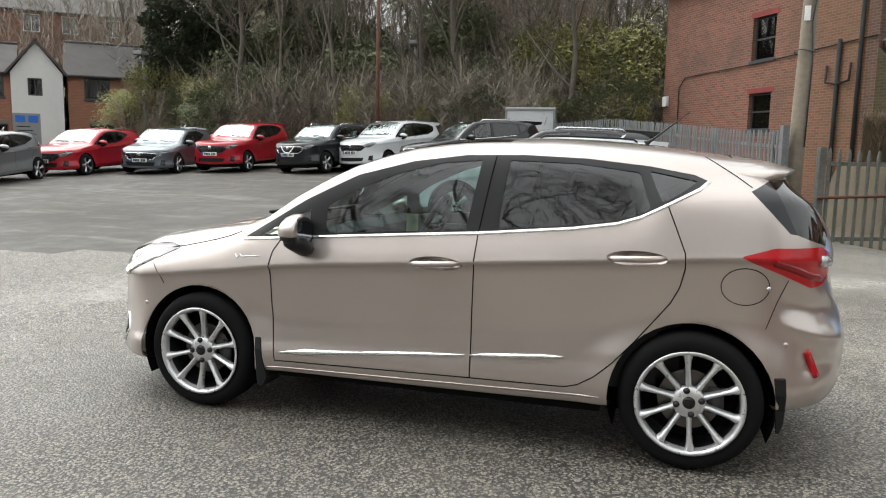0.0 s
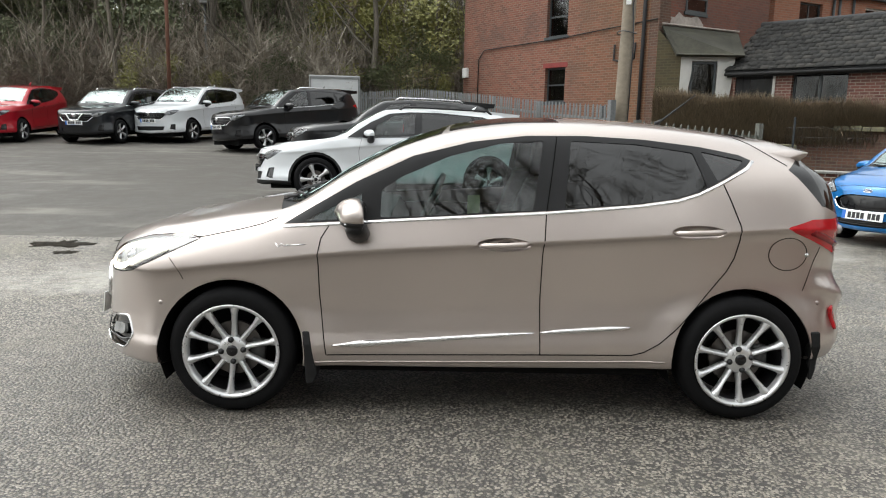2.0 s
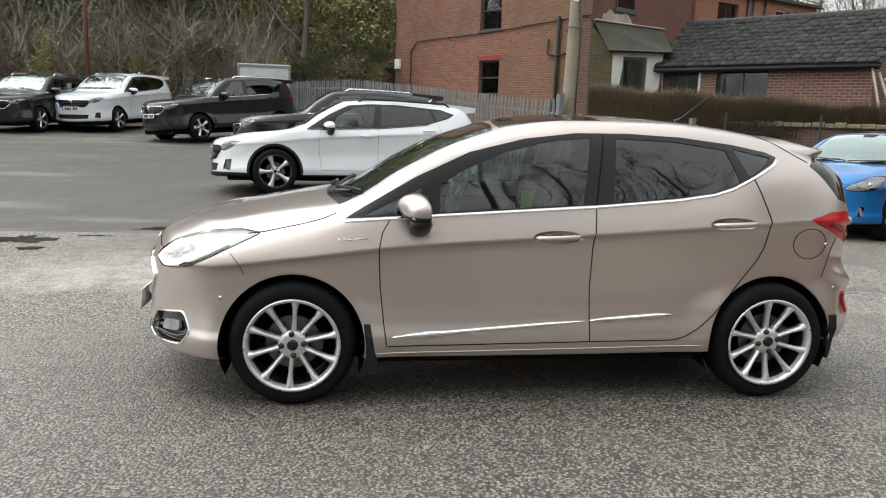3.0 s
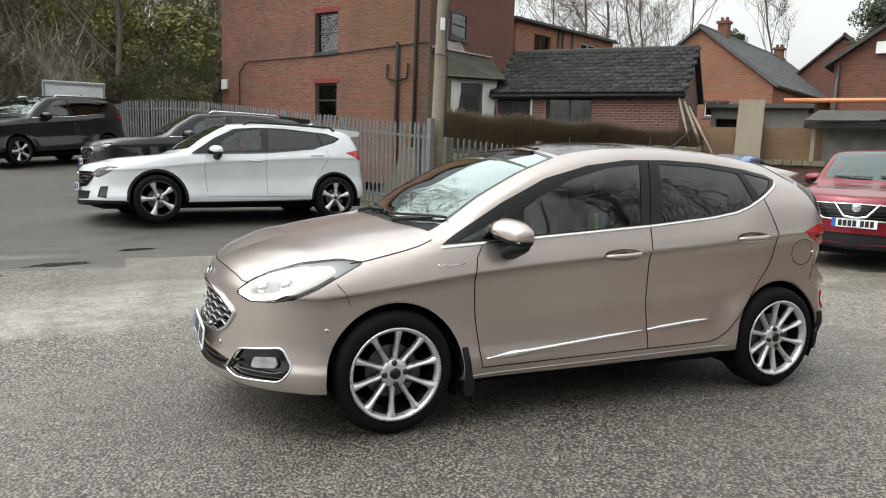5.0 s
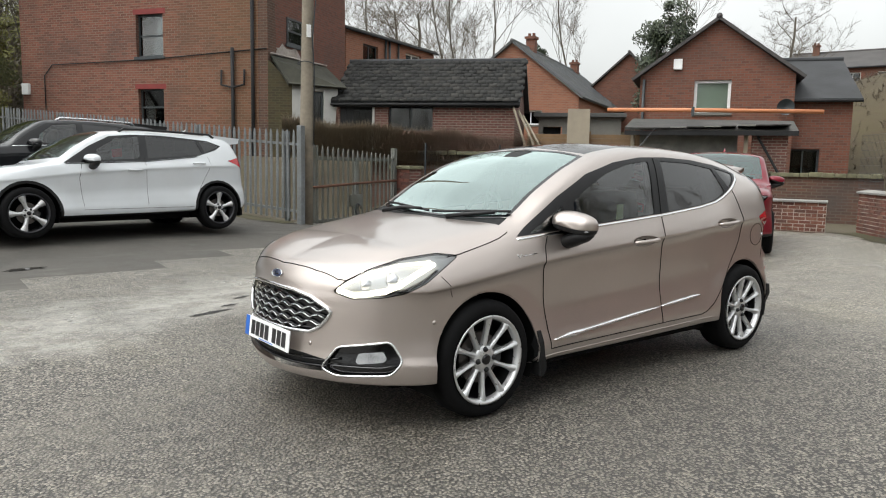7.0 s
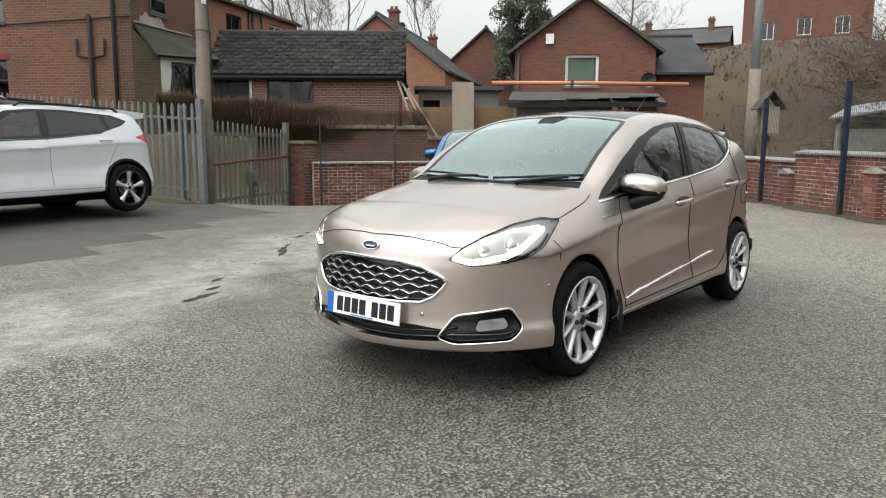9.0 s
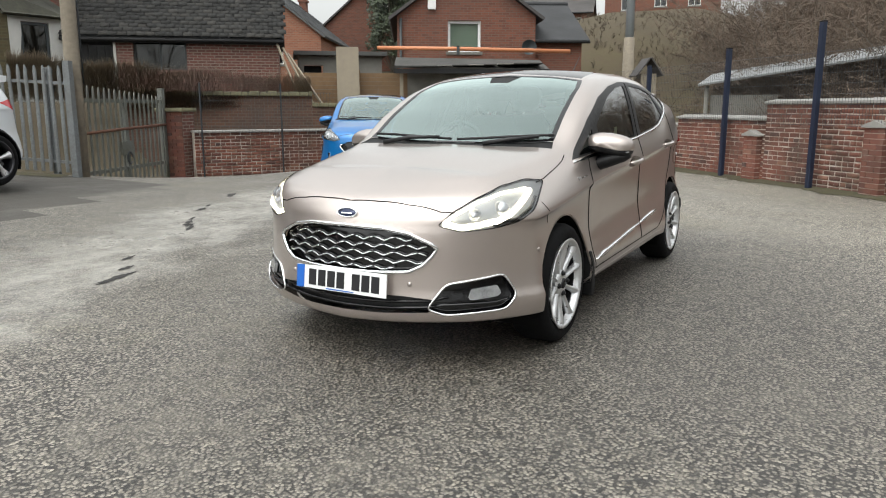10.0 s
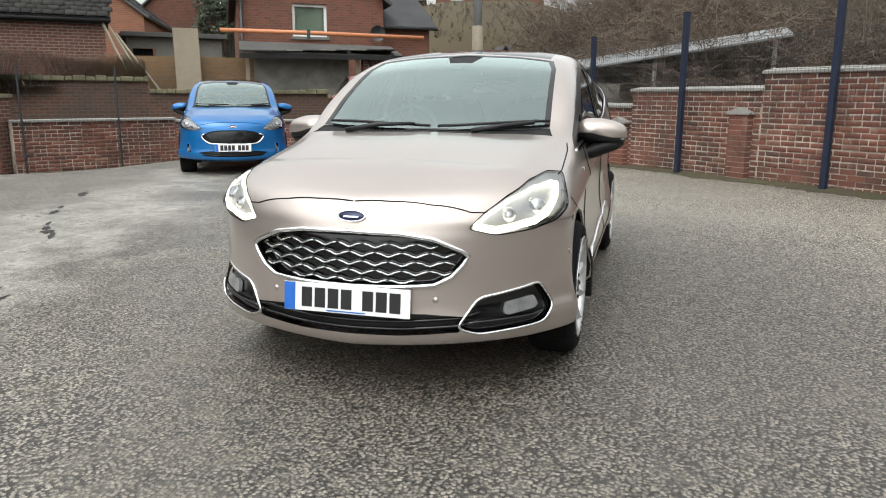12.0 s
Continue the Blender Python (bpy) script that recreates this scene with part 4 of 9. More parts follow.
    seam([(1.447 + 0.098 * math.cos(2 * math.pi * i / 28), 0.835 + 0.080 * math.sin(2 * math.pi * i / 28)) for i in range(28)], "side", 0.0020, True)
    seam([(1.27, 1.385), (1.40, 1.300), (1.46, 1.255)], "side", 0.0022)
    # bright lines: belt, sill strips, grille frame, pod frames
    P, N = on_shell(B, [(-1.00, 0.918), (-0.55, 0.952), (0.26, 1.008), (0.71, 1.050), (0.90, 1.079), (1.00, 1.111), (1.12, 1.173), (1.24, 1.238), (1.285, 1.275)], "side", 0.03)
    both_sides("belt_trim", strip(bmesh.new(), P, N, 0.0085, 0.004), "chrome", car, "bright chrome strip")
    for a, b in (((-0.760, 0.352), (0.222, 0.428)), ((0.250, 0.430), (0.690, 0.464))):
        P, N = on_shell(B, [a, b], "side", 0.03)
        k = len(P)
        w = [0.003 + 0.008 * min(1.0, 6.0 * i / k, 5.0 * (k - 1 - i) / k) + (0.007 * math.exp(-((i / k - 0.14) / 0.07) ** 2) if a[0] < -0.5 else 0.0) for i in range(k)]
        both_sides("door_moulding", strip(bmesh.new(), P, N, w, 0.012), "chrome", car, "bright chrome strip")
    P, N = on_shell(B, [(-0.86, 0.268), (-0.3, 0.277), (0.3, 0.288), (0.86, 0.299)], "side", 0.05)
    both_sides("sill_line", strip(bmesh.new(), P, N, 0.005, 0.003), paint, car)
    half = [(0.0, 0.668), (-0.20, 0.664), (-0.325, 0.645), (-0.425, 0.600), (-0.450, 0.580), (-0.430, 0.545), (-0.390, 0.500), (-0.33, 0.470), (-0.20, 0.462), (0.0, 0.460)]
    line = B.line(half, "front", 0.02, 0.004)
    full = line + [Vector((p.x, -p.y, p.z)) for p in line[-2:0:-1]]
    part("grille_frame", tube(bmesh.new(), full if wavy else full[len(line) // 2 - 4:-(len(line) // 2 - 4)], 0.0095, 8, wavy), "chrome", car, "bright chrome surround", smooth=True)
    # wavy grille bars
    def inside(y, z):
        a = abs(y)
        top = float(smooth_curve([0, 0.2, 0.325, 0.425, 0.45], [0.668, 0.664, 0.645, 0.60, 0.58])(a))
        low = float(smooth_curve([0, 0.2, 0.33, 0.39, 0.45], [0.460, 0.462, 0.470, 0.50, 0.58])(a))
        return a < 0.44 and low + 0.012 < z < top - 0.012
    for row in range(6 if wavy else 0):
        z0 = 0.482 + row * 0.0345
        for k in range(-4, 5):
            y0 = (k + (0.5 if row % 2 else 0.0)) * 0.104
            pts = []
            for q in range(9):
                u = q / 8.0
                y = y0 - 0.052 + 0.104 * u
                wave = 0.011 * (1 - abs(2 * u - 1)) ** 1.0
                zz = z0 + 0.006 - 1.5 * wave * (1 if 0.25 < u < 0.75 else 0.8)
                if inside(y, zz) and inside(y, zz + 0.01):
                    pts.append(B.on(-abs(y), zz, "front", -0.010)[0] * 1.0)
                    pts[-1].y = y
            if len(pts) > 3:
                part("grille_bar", tube(bmesh.new(), pts, [0.0016] + [0.0034] * (len(pts) - 2) + [0.0016], 6), "satin", car, smooth=True)
                part("grille_mesh", tube(bmesh.new(), [p + Vector((0.012, 0, 0.004)) for p in pts], 0.007, 5), "gloss_black", car, smooth=True)
    pod = rounded([(-1.125, 0.302), (-1.035, 0.415), (-0.765, 0.456), (-0.700, 0.362), (-0.757, 0.296), (-1.043, 0.272)], 0.03, 4)
    if not wavy:
        pod = [(-0.90, 0.33), (-0.865, 0.47), (-0.795, 0.46), (-0.83, 0.33)]
    both_sides("pod_frame", tube(bmesh.new(), B.line(pod, "diag", 0.03, 0.0, True), 0.0058, 8, True), "chrome" if wavy else paint, car, "bright chrome surround" if wavy else "")
    bm = bmesh.new()
    for k in range(1):
        p, no = B.on(-0.862, 0.376, "diag", -0.008) if wavy else B.on(-0.848, 0.40, "diag", -0.006)
        narrow = pose(0, 0, 0, 0, 75, 0) @ Matrix.Diagonal((0.75, 1, 0.75, 1)) if not wavy else Matrix.Identity(4)
        slab(bm, rounded([(-0.078, -0.016), (-0.060, 0.024), (0.066, 0.026), (0.080, -0.012), (0.060, -0.026), (-0.064, -0.028)], 0.010, 3), -0.003, 0.012, m=Matrix.Translation(p) @ Vector((0, -1, 0)).rotation_difference(no).to_matrix().to_4x4() @ narrow)
    both_sides("fog_lamp", bm, "fog_lens", car, "clear fog lamp", smooth=False)
    P, N = on_shell(B, [(-1.09, 0.318), (-0.80, 0.330), (-0.74, 0.345)] if wavy else [(-0.88, 0.345), (-0.84, 0.345)], "diag", 0.03, -0.012)
    both_sides("pod_blade", strip(bmesh.new(), P, N, 0.006, 0.006), "gloss_black", car)
    line = B.line([(0.0, 0.268), (-0.2, 0.270), (-0.42, 0.283), (-0.50, 0.305)], "front", 0.03, -0.004)
    full = line + [Vector((p.x, -p.y, p.z)) for p in line[-1:0:-1]]
    for dz in (0.022, 0.052):
        part("intake_bar", tube(bmesh.new(), [Vector((p.x + 0.014, -p.y, p.z + dz)) for p in line[:0:-1]] + [p + Vector((0.014, 0, dz)) for p in line], 0.007, 6), "gloss_black", car, smooth=True)
    # headlamp inner parts, its dark shut line and the black wedge below its rear end
    ring = rounded([(-1.068, 0.682), (-0.962, 0.655), (-0.80, 0.670), (-0.70, 0.692), (-0.60, 0.742), (-0.470, 0.856), (-0.58, 0.868), (-0.74, 0.848), (-0.887, 0.799), (-0.997, 0.742)], 0.02, 3)
    seam(ring, "diag", 0.0020, True)
    pair = both_sides("lamp_bezel", tube(bmesh.new(), B.line([(-0.82, 0.678), (-0.70, 0.708), (-0.615, 0.753), (-0.56, 0.797)], "diag", 0.02, -0.010), [0.002] + [0.009] * 40, 8), "gloss_black", car)
    for o, b in zip(pair, bowls):
        o.parent = b
    for k, (pts, r, mt, nm, dep) in enumerate((
            ([(-1.045, 0.690), (-0.960, 0.672), (-0.82, 0.692), (-0.735, 0.728), (-0.66, 0.782), (-0.58, 0.828)], 0.0145, "drl" if lit else "lamp_clear", "light_band", -0.012),
            ([(-1.045, 0.694), (-0.985, 0.735), (-0.885, 0.786), (-0.745, 0.826), (-0.60, 0.838)], 0.008, "drl" if lit else "chrome", "lamp_edge", -0.010),
            ([(-0.87, 0.700), (-0.80, 0.750), (-0.735, 0.812)], 0.008, "satin", "lamp_rib", -0.024))):
        bm = tube(bmesh.new(), B.line(pts, "diag", 0.02, dep), r, 8)
        pair = both_sides(nm, bm, mt, car)
        for o, b in zip(pair, bowls):
            o.parent = b
    for u, w, r in ((-0.775, 0.752, 0.036), (-0.905, 0.728, 0.030)):
        p, no = B.on(u, w, "diag", -0.018)
        no = Vector((-0.93, -0.36, 0.05)).normalized()
        bm = lathe(bmesh.new(), [(0.0005, -0.022), (r * 0.55, -0.016), (r, 0.0), (r * 1.2, 0.004), (r * 1.25, 0.02)], 24, m=Matrix.Translation(p) @ Vector((0, -1, 0)).rotation_difference(no).to_matrix().to_4x4())
        pair = both_sides("projector", bm, "lamp_clear", car)
        for o, b in zip(pair, bowls):
            o.parent = b
    # tail lamp pieces
    for pts, r, mt, nm in (([(0.57, 0.945), (0.66, 0.915), (0.76, 0.880), (0.85, 0.866)], 0.020, "lamp_red_dark", "lamp_band"), ([(0.60, 0.985), (0.72, 0.985), (0.80, 0.985)], 0.007, "lamp_red_dark", "lamp_band"), ([(0.815, 0.945), (0.90, 0.935)], 0.027, "lamp_clear", "reversing_lens")):
        pair = both_sides(nm, tube(bmesh.new(), B.line(pts, "back", 0.02, -0.006), r, 8), mt, car)
        for o, b in zip(pair, tails):
            o.parent = b
    bm = bmesh.new()
    P, N = on_shell(B, [(1.715, 0.560), (1.765, 0.445)], "side", 0.02)
    strip(bm, P, N, 0.018, 0.012)
    both_sides("rear_reflector", bm, "lamp_red", car)
    # spoiler
    bm = bmesh.new()
    rows = []
    for q in range(9):
        y = -0.545 * (1 - q / 8.0)
        e = (y / 0.545) ** 2
        xt = 1.705 - 0.105 * e
        rows.append([bm.verts.new((1.40, y, 1.402 - 0.088 * e)), bm.verts.new((1.55, y, 1.378 - 0.058 * e)), bm.verts.new((xt, y, 1.338 - 0.018 * e)), bm.verts.new((xt - 0.004, y, 1.325 - 0.018 * e)), bm.verts.new((1.55, y, 1.300 - 0.030 * e)), bm.verts.new((1.44, y, 1.29 - 0.04 * e))])
    for a, b in zip(rows, rows[1:]):
        for j in range(5):
            bm.faces.new((a[j], a[j + 1], b[j + 1], b[j]))
    bm.faces.new(rows[0])
    other = mirrored(bm)
    me = bpy.data.meshes.new("half")
    other.to_mesh(me)
    other.free()
    bm.from_mesh(me)
    bmesh.ops.remove_doubles(bm, verts=bm.verts[:], dist=0.001)
    bmesh.ops.recalc_face_normals(bm, faces=bm.faces[:])
    part("roof_spoiler", bm, paint, car, smooth=True)
    # aerial, wipers, badge, plate, parking sensors
    bm = tube(bmesh.new(), [(0.98, 0.0, 1.450), (1.02, 0.0, 1.475), (1.20, 0.0, 1.62)], [0.016, 0.006, 0.002], 8)
    part("aerial", bm, "trim_black", car, smooth=True)
    for pts in ([(-1.085, -0.24), (-1.040, -0.37), (-0.968, -0.53)], [(-1.085, 0.42), (-1.050, 0.26), (-1.045, 0.06)]):
        bm = tube(bmesh.new(), [Vector((x, y, B.on(x, -abs(y), "top", 0.0)[0].z + d)) for (x, y), d in zip(pts, (0.010, 0.026, 0.026))], [0.013, 0.012, 0.008], 8)
        part("wiper_arm", bm, "trim_black", car, smooth=True)
    for y0, y1, x0, x1 in ((-0.60, -0.06, -0.918, -1.048), (-0.02, 0.56, -1.048, -0.945)):
        pts = [Vector((x0 + (x1 - x0) * i / 8, y0 + (y1 - y0) * i / 8, 0)) for i in range(9)]
        pts = [Vector((p.x, p.y, B.on(p.x, -abs(p.y), "top", 0.0)[0].z + 0.016)) for p in pts]
        part("wiper_blade", tube(bmesh.new(), pts, 0.008, 6), "trim_black", car, smooth=True)
    p, no = B.on(-0.0005, 0.722, "front", 0.002)
    tilt = Matrix.Translation(p) @ Vector((-1, 0, 0)).rotation_difference(Vector((no.x, 0, no.z)).normalized()).to_matrix().to_4x4()
    bm = lathe(bmesh.new(), [(0.0005, -0.006), (0.88, -0.005), (0.90, -0.004)], 32, axis="x", m=tilt @ Matrix.Diagonal((1, 0.057, 0.0225, 1)))
    badge = part("badge", bm, "badge_blue", car, "dark blue oval badge with a bright rim", smooth=True)
    ringpts = [tilt @ Vector((-0.005, 0.055 * math.cos(t), 0.0215 * math.sin(t))) for t in (2 * math.pi * i / 32 for i in range(32))]
    part("badge_rim", tube(bmesh.new(), ringpts, 0.0028, 6, True), "chrome", badge, smooth=True)
    bm = boxes(((-0.007, -0.030, -0.006), (-0.0055, 0.030, -0.001)))
    bmesh.ops.transform(bm, matrix=tilt, verts=bm.verts[:])
    part("badge_bar", bm, "chrome", badge)
    bm = lathe(bmesh.new(), [(0.0004, -0.010), (0.009, -0.010), (0.010, 0.002)], 10, m=Matrix.Translation(B.on(1.542, 0.832, "side", 0.001)[0]))
    both_sides("flap_catch", bm, "satin", car)
    number_plate(car, Matrix.Translation((-2.092, 0, 0.408)) @ Euler((radians(90), 0, radians(-90))).to_matrix().to_4x4() @ pose(0, 0, 0, -6, 0, 0), bars)
    for y, z, v in ((-0.335, 0.412, "front"), (0.335, 0.412, "front")):
        p, no = B.on(-abs(y), z, v, 0.001)
        p.y = math.copysign(p.y, y)
        bm = lathe(bmesh.new(), [(0.0005, -0.003), (0.010, -0.003), (0.012, 0.003)], 14, axis="x", m=Matrix.Translation(p))
        part("parking_sensor", bm, paint, car, smooth=True)
    for x, z in ((-1.585, 0.545), (1.625, 0.59)):
        p, no = B.on(x, z, "side", 0.001)
        bm = lathe(bmesh.new(), [(0.0005, -0.002), (0.010, -0.002), (0.012, 0.003)], 14, m=Matrix.Translation(p))
        both_sides("parking_sensor", bm, paint, car)
    # wing script, drawn as a thin bright squiggle
    P, _ = on_shell(B, [(-1.03, 0.842), (-1.018, 0.824), (-1.002, 0.842), (-0.990, 0.832), (-0.97, 0.834), (-0.95, 0.836), (-0.92, 0.838), (-0.885, 0.841)], "side", 0.02, 0.002)
    both_sides("wing_script", tube(bmesh.new(), P, [0.0030, 0.0024, 0.0026] + [0.0036 if i % 2 else 0.0018 for i in range(len(P) - 3)], 5), "satin", car)
    # wheels, arches, underside, flaps
    for wx in s.wheels:
        bm = bmesh.new()
        R = s.arch - 0.006
        rows = []
        for i in range(33):
            t = math.pi * (-0.14 + 1.28 * i / 32)
            c, sn = math.cos(t), math.sin(t)
            rows.append([bm.verts.new((wx + R * c, y, s.hub + R * sn)) for y in (-0.790 if wx < 0 else -0.772, -0.70, -0.50)])
        for a, b in zip(rows, rows[1:]):
            for j in range(2):
                bm.faces.new((a[j], b[j], b[j + 1], a[j + 1]))
        inner = [r[2] for r in rows]
        bm.faces.new(inner)
        both_sides("wheel_arch_liner", bm, "seam", car, smooth=False)
        # rolled arch lip that follows the shell
        ring = []
        for i in range(41):
            t = math.pi * (-0.09 + 1.18 * i / 40)
            u, w = wx + (s.arch - 0.004) * math.cos(t), s.hub + (s.arch - 0.004) * math.sin(t)
            if w > 0.22:
                ring.append(B.on(u + 0.012 * math.cos(t), w + 0.012 * math.sin(t), "side", -0.006)[0] - Vector((0.012 * math.cos(t), 0, 0.012 * math.sin(t))))
        both_sides("arch_lip", tube(bmesh.new(), ring, 0.007, 6), paint, car)
    part("floor_pan", boxes(((-1.70, -0.60, 0.18), (1.42, 0.60, 0.30)), ((-0.86, -0.74, 0.20), (0.86, 0.74, 0.28)), bevel=0.02), "seam", car)
    # each flap hangs behind its wheel: rows of height, front edge and back edge
    for rows in (((0.42, -0.902, -0.868), (0.36, -0.896, -0.858), (0.28, -0.890, -0.844), (0.21, -0.886, -0.828), (0.165, -0.882, -0.850)),
                 ((0.455, 1.582, 1.630), (0.38, 1.592, 1.636), (0.31, 1.598, 1.638), (0.25, 1.602, 1.634), (0.205, 1.606, 1.622))):
        bm = bmesh.new()
        prev = None
        y = -0.84
        for z, xa, xb in rows:
            if z > 0.30:
                y = min(B.on(xa, z, "side")[0].y, B.on(xb, z, "side")[0].y) - 0.006
                y = max(y, -0.890 if z < 0.43 and xa < 0 else -0.856)
            ring = [bm.verts.new(q) for q in ((xa, y, z), (xb, y, z), (xb + 0.004, -0.68, z), (xa + 0.012, -0.68, z))]
            if prev:
                for j in range(4):
                    bm.faces.new((prev[j], prev[(j + 1) % 4], ring[(j + 1) % 4], ring[j]))
            else:
                bm.faces.new(ring)
            prev = ring
        bm.faces.new(prev[::-1])
        bmesh.ops.recalc_face_normals(bm, faces=bm.faces[:])
        bmesh.ops.bevel(bm, geom=bm.edges[:], offset=0.004, segments=1, affect="EDGES")
        both_sides("mud_flap", bm, "plastic", car, "black plastic mud flap", smooth=False)
    for x, z in HANDLES:
        door_handle(car, B, x, z)
    door_mirror(car, -0.640, 0.735, 0.965, paint)
    for i, (wx, turn) in enumerate(((-1.2465, 4), (1.2465, -4))):
        add_wheel(car, wheels, wx, -0.706, s.hub, turn)
        add_wheel(car, wheels, wx, 0.706, s.hub, turn + 20, True)
    cabin(car, s, 0.32, 0.97, -0.60, -0.02 + 0.12, 0.80, True, 1.40)
    for sg in (-1, 1):
        part("pillar_trim", tube(bmesh.new(), [(0.30, sg * 0.66, 0.95), (0.31, sg * 0.58, 1.36)], 0.03, 6), "cabin", car)
        part("pillar_trim", tube(bmesh.new(), [(1.02, sg * 0.64, 1.10), (1.00, sg * 0.56, 1.33)], 0.04, 6), "cabin", car)
    lining = [(-0.2, 1.405), (0.1, 1.43), (0.6, 1.435), (1.0, 1.415), (1.4, 1.35)]
    bm = bmesh.new()
    rows = [[bm.verts.new((x, y * 0.53, z - 0.07 * y * y)) for y in (-1, -0.5, 0, 0.5, 1)] for x, z in lining]
    for a, b in zip(rows, rows[1:]):
        for j in range(4):
            bm.faces.new((a[j], a[j + 1], b[j + 1], b[j]))
    part("roof_lining", bm, "headliner", car, smooth=True)
    if detail:
        part("price_card", boxes(((-0.115, -0.700, 0.985), (-0.055, -0.697, 1.085)), bevel=0.001), "card_yellow", car, "small pale yellow card hung in the front window")
    B.bm.free()
    return car


M["card_yellow"] = plain("card_yellow", (0.62, 0.66, 0.36), 0.7, vary=0.08, scale=60)
TEN_SPOKE = wheel_meshes(0.312, 0.232, 0.205, "ten", True)
hatchback("hatchback_car", "paint_champagne", "champagne-beige metallic five-door hatchback with bright ten-spoke wheels, headlamps lit", pose(0, 0, 0), TEN_SPOKE)

# ---- the parked cars ----
def car_shape(wb, front, rear, high, half, nose, cowl, top_in, top_out, tail, bonnet, belt0, belt1, r, sill=0.22, drop=0.0):
    """A body from a few sizes: wheelbase, overhangs, height, half width, heights of nose, bonnet and belt, and where the roof begins and ends."""
    a, b = -wb / 2 - front, wb / 2 + rear
    fx, rx = -wb / 2 - 0.36, wb / 2 + 0.15
    w = half - 0.03
    roof = high
    return Shape(
        front_x=fx, rear_x=rx, front_q=1.25, rear_q=0.8, wheels=(-wb / 2, wb / 2), hub=r, arch=r + 0.055, flare=0.02,
        sides=(0.010, 0.024, 0.004, -0.016, -0.010),
        w=knots((a, w - 0.02), (-wb / 2, w), (0, w), (wb / 2, w), (b, w - 0.05)),
        sill=knots((a, sill), (0, sill + 0.02), (b, sill + 0.08)),
        crease=knots((a, nose - 0.10), (fx, nose - 0.05), (cowl + 0.3, belt0 - 0.13), (wb / 2, belt1 - 0.12), (b, belt1 - 0.10)),
        belt=knots((a, nose - 0.02), (fx, nose + 0.04), (cowl, belt0 - 0.02), (cowl + 0.5, belt0), (wb / 2 - 0.3, belt1), (rx, belt1 + 0.07), (b, belt1 + 0.05)),
        belt_y=knots((a, w - 0.09), (fx, w - 0.06), (0, w - 0.045), (wb / 2, w - 0.065), (b, w - 0.14)),
        gutter_y=knots((a, w - 0.2), (fx, w - 0.17), (cowl, w - 0.11), (top_in, w - 0.19), (0.4, w - 0.20), (rx, w - 0.23), (b, w - 0.25)),
        gutter=knots((a, nose + 0.02), (fx, nose + 0.09), (cowl, bonnet - 0.03), (cowl + 0.45 * (top_in - cowl), bonnet + 0.50 * (roof - bonnet) - 0.05), (top_in, roof - 0.10), (0.5, roof - 0.075), (top_out, roof - 0.10 - drop), (rx + 0.01 if rx > top_out else top_out + 0.02, roof - 0.12 - drop), (b + 0.05, roof - 0.2 - drop)),
        top=knots((a, nose + 0.03), (fx, nose + 0.62 * (bonnet - nose)), (cowl - 0.08, bonnet), (cowl + 0.45 * (top_in - cowl), bonnet + 0.54 * (roof - bonnet)), (top_in, roof - 0.035), (0.35, roof), (top_out, roof - 0.03 - drop), (rx + 0.01 if rx > top_out else top_out + 0.02, roof - 0.05 - drop), (b + 0.05, roof - 0.1 - drop)),
        front=((a + 0.09, sill - 0.01), (a + 0.015, sill + 0.01), (a, sill + 0.09), (a + 0.004, sill + 0.22), (a + 0.008, nose - 0.26), (a + 0.018, nose - 0.14), (a + 0.035, nose - 0.06), (a + 0.045, nose - 0.035), (a + 0.09, nose + 0.02), (fx - 0.26, nose + 0.36 * (bonnet - nose)), (fx - 0.2, nose + 0.42 * (bonnet - nose)), (fx - 0.1, nose + 0.53 * (bonnet - nose)), (fx, nose + 0.62 * (bonnet - nose))),
        rear=((b - 0.14, sill + 0.07), (b - 0.04, sill + 0.09), (b, sill + 0.19), (b, sill + 0.32), (b - 0.03, belt1 - 0.36), (b - 0.06, belt1 - 0.2), (b - 0.07, belt1 - 0.08), (b - 0.075, belt1 - 0.05), (b - 0.11, belt1 + 0.05), (b - 0.11 - tail * 0.7, roof - 0.26 - drop), (b - 0.11 - tail * 0.85, roof - 0.16 - drop), (b - 0.13 - tail, roof - 0.085 - drop), (rx, roof - 0.05 - drop)), sculpt=None)


FIVE = wheel_meshes(0.335, 0.248, 0.215, "five", False)


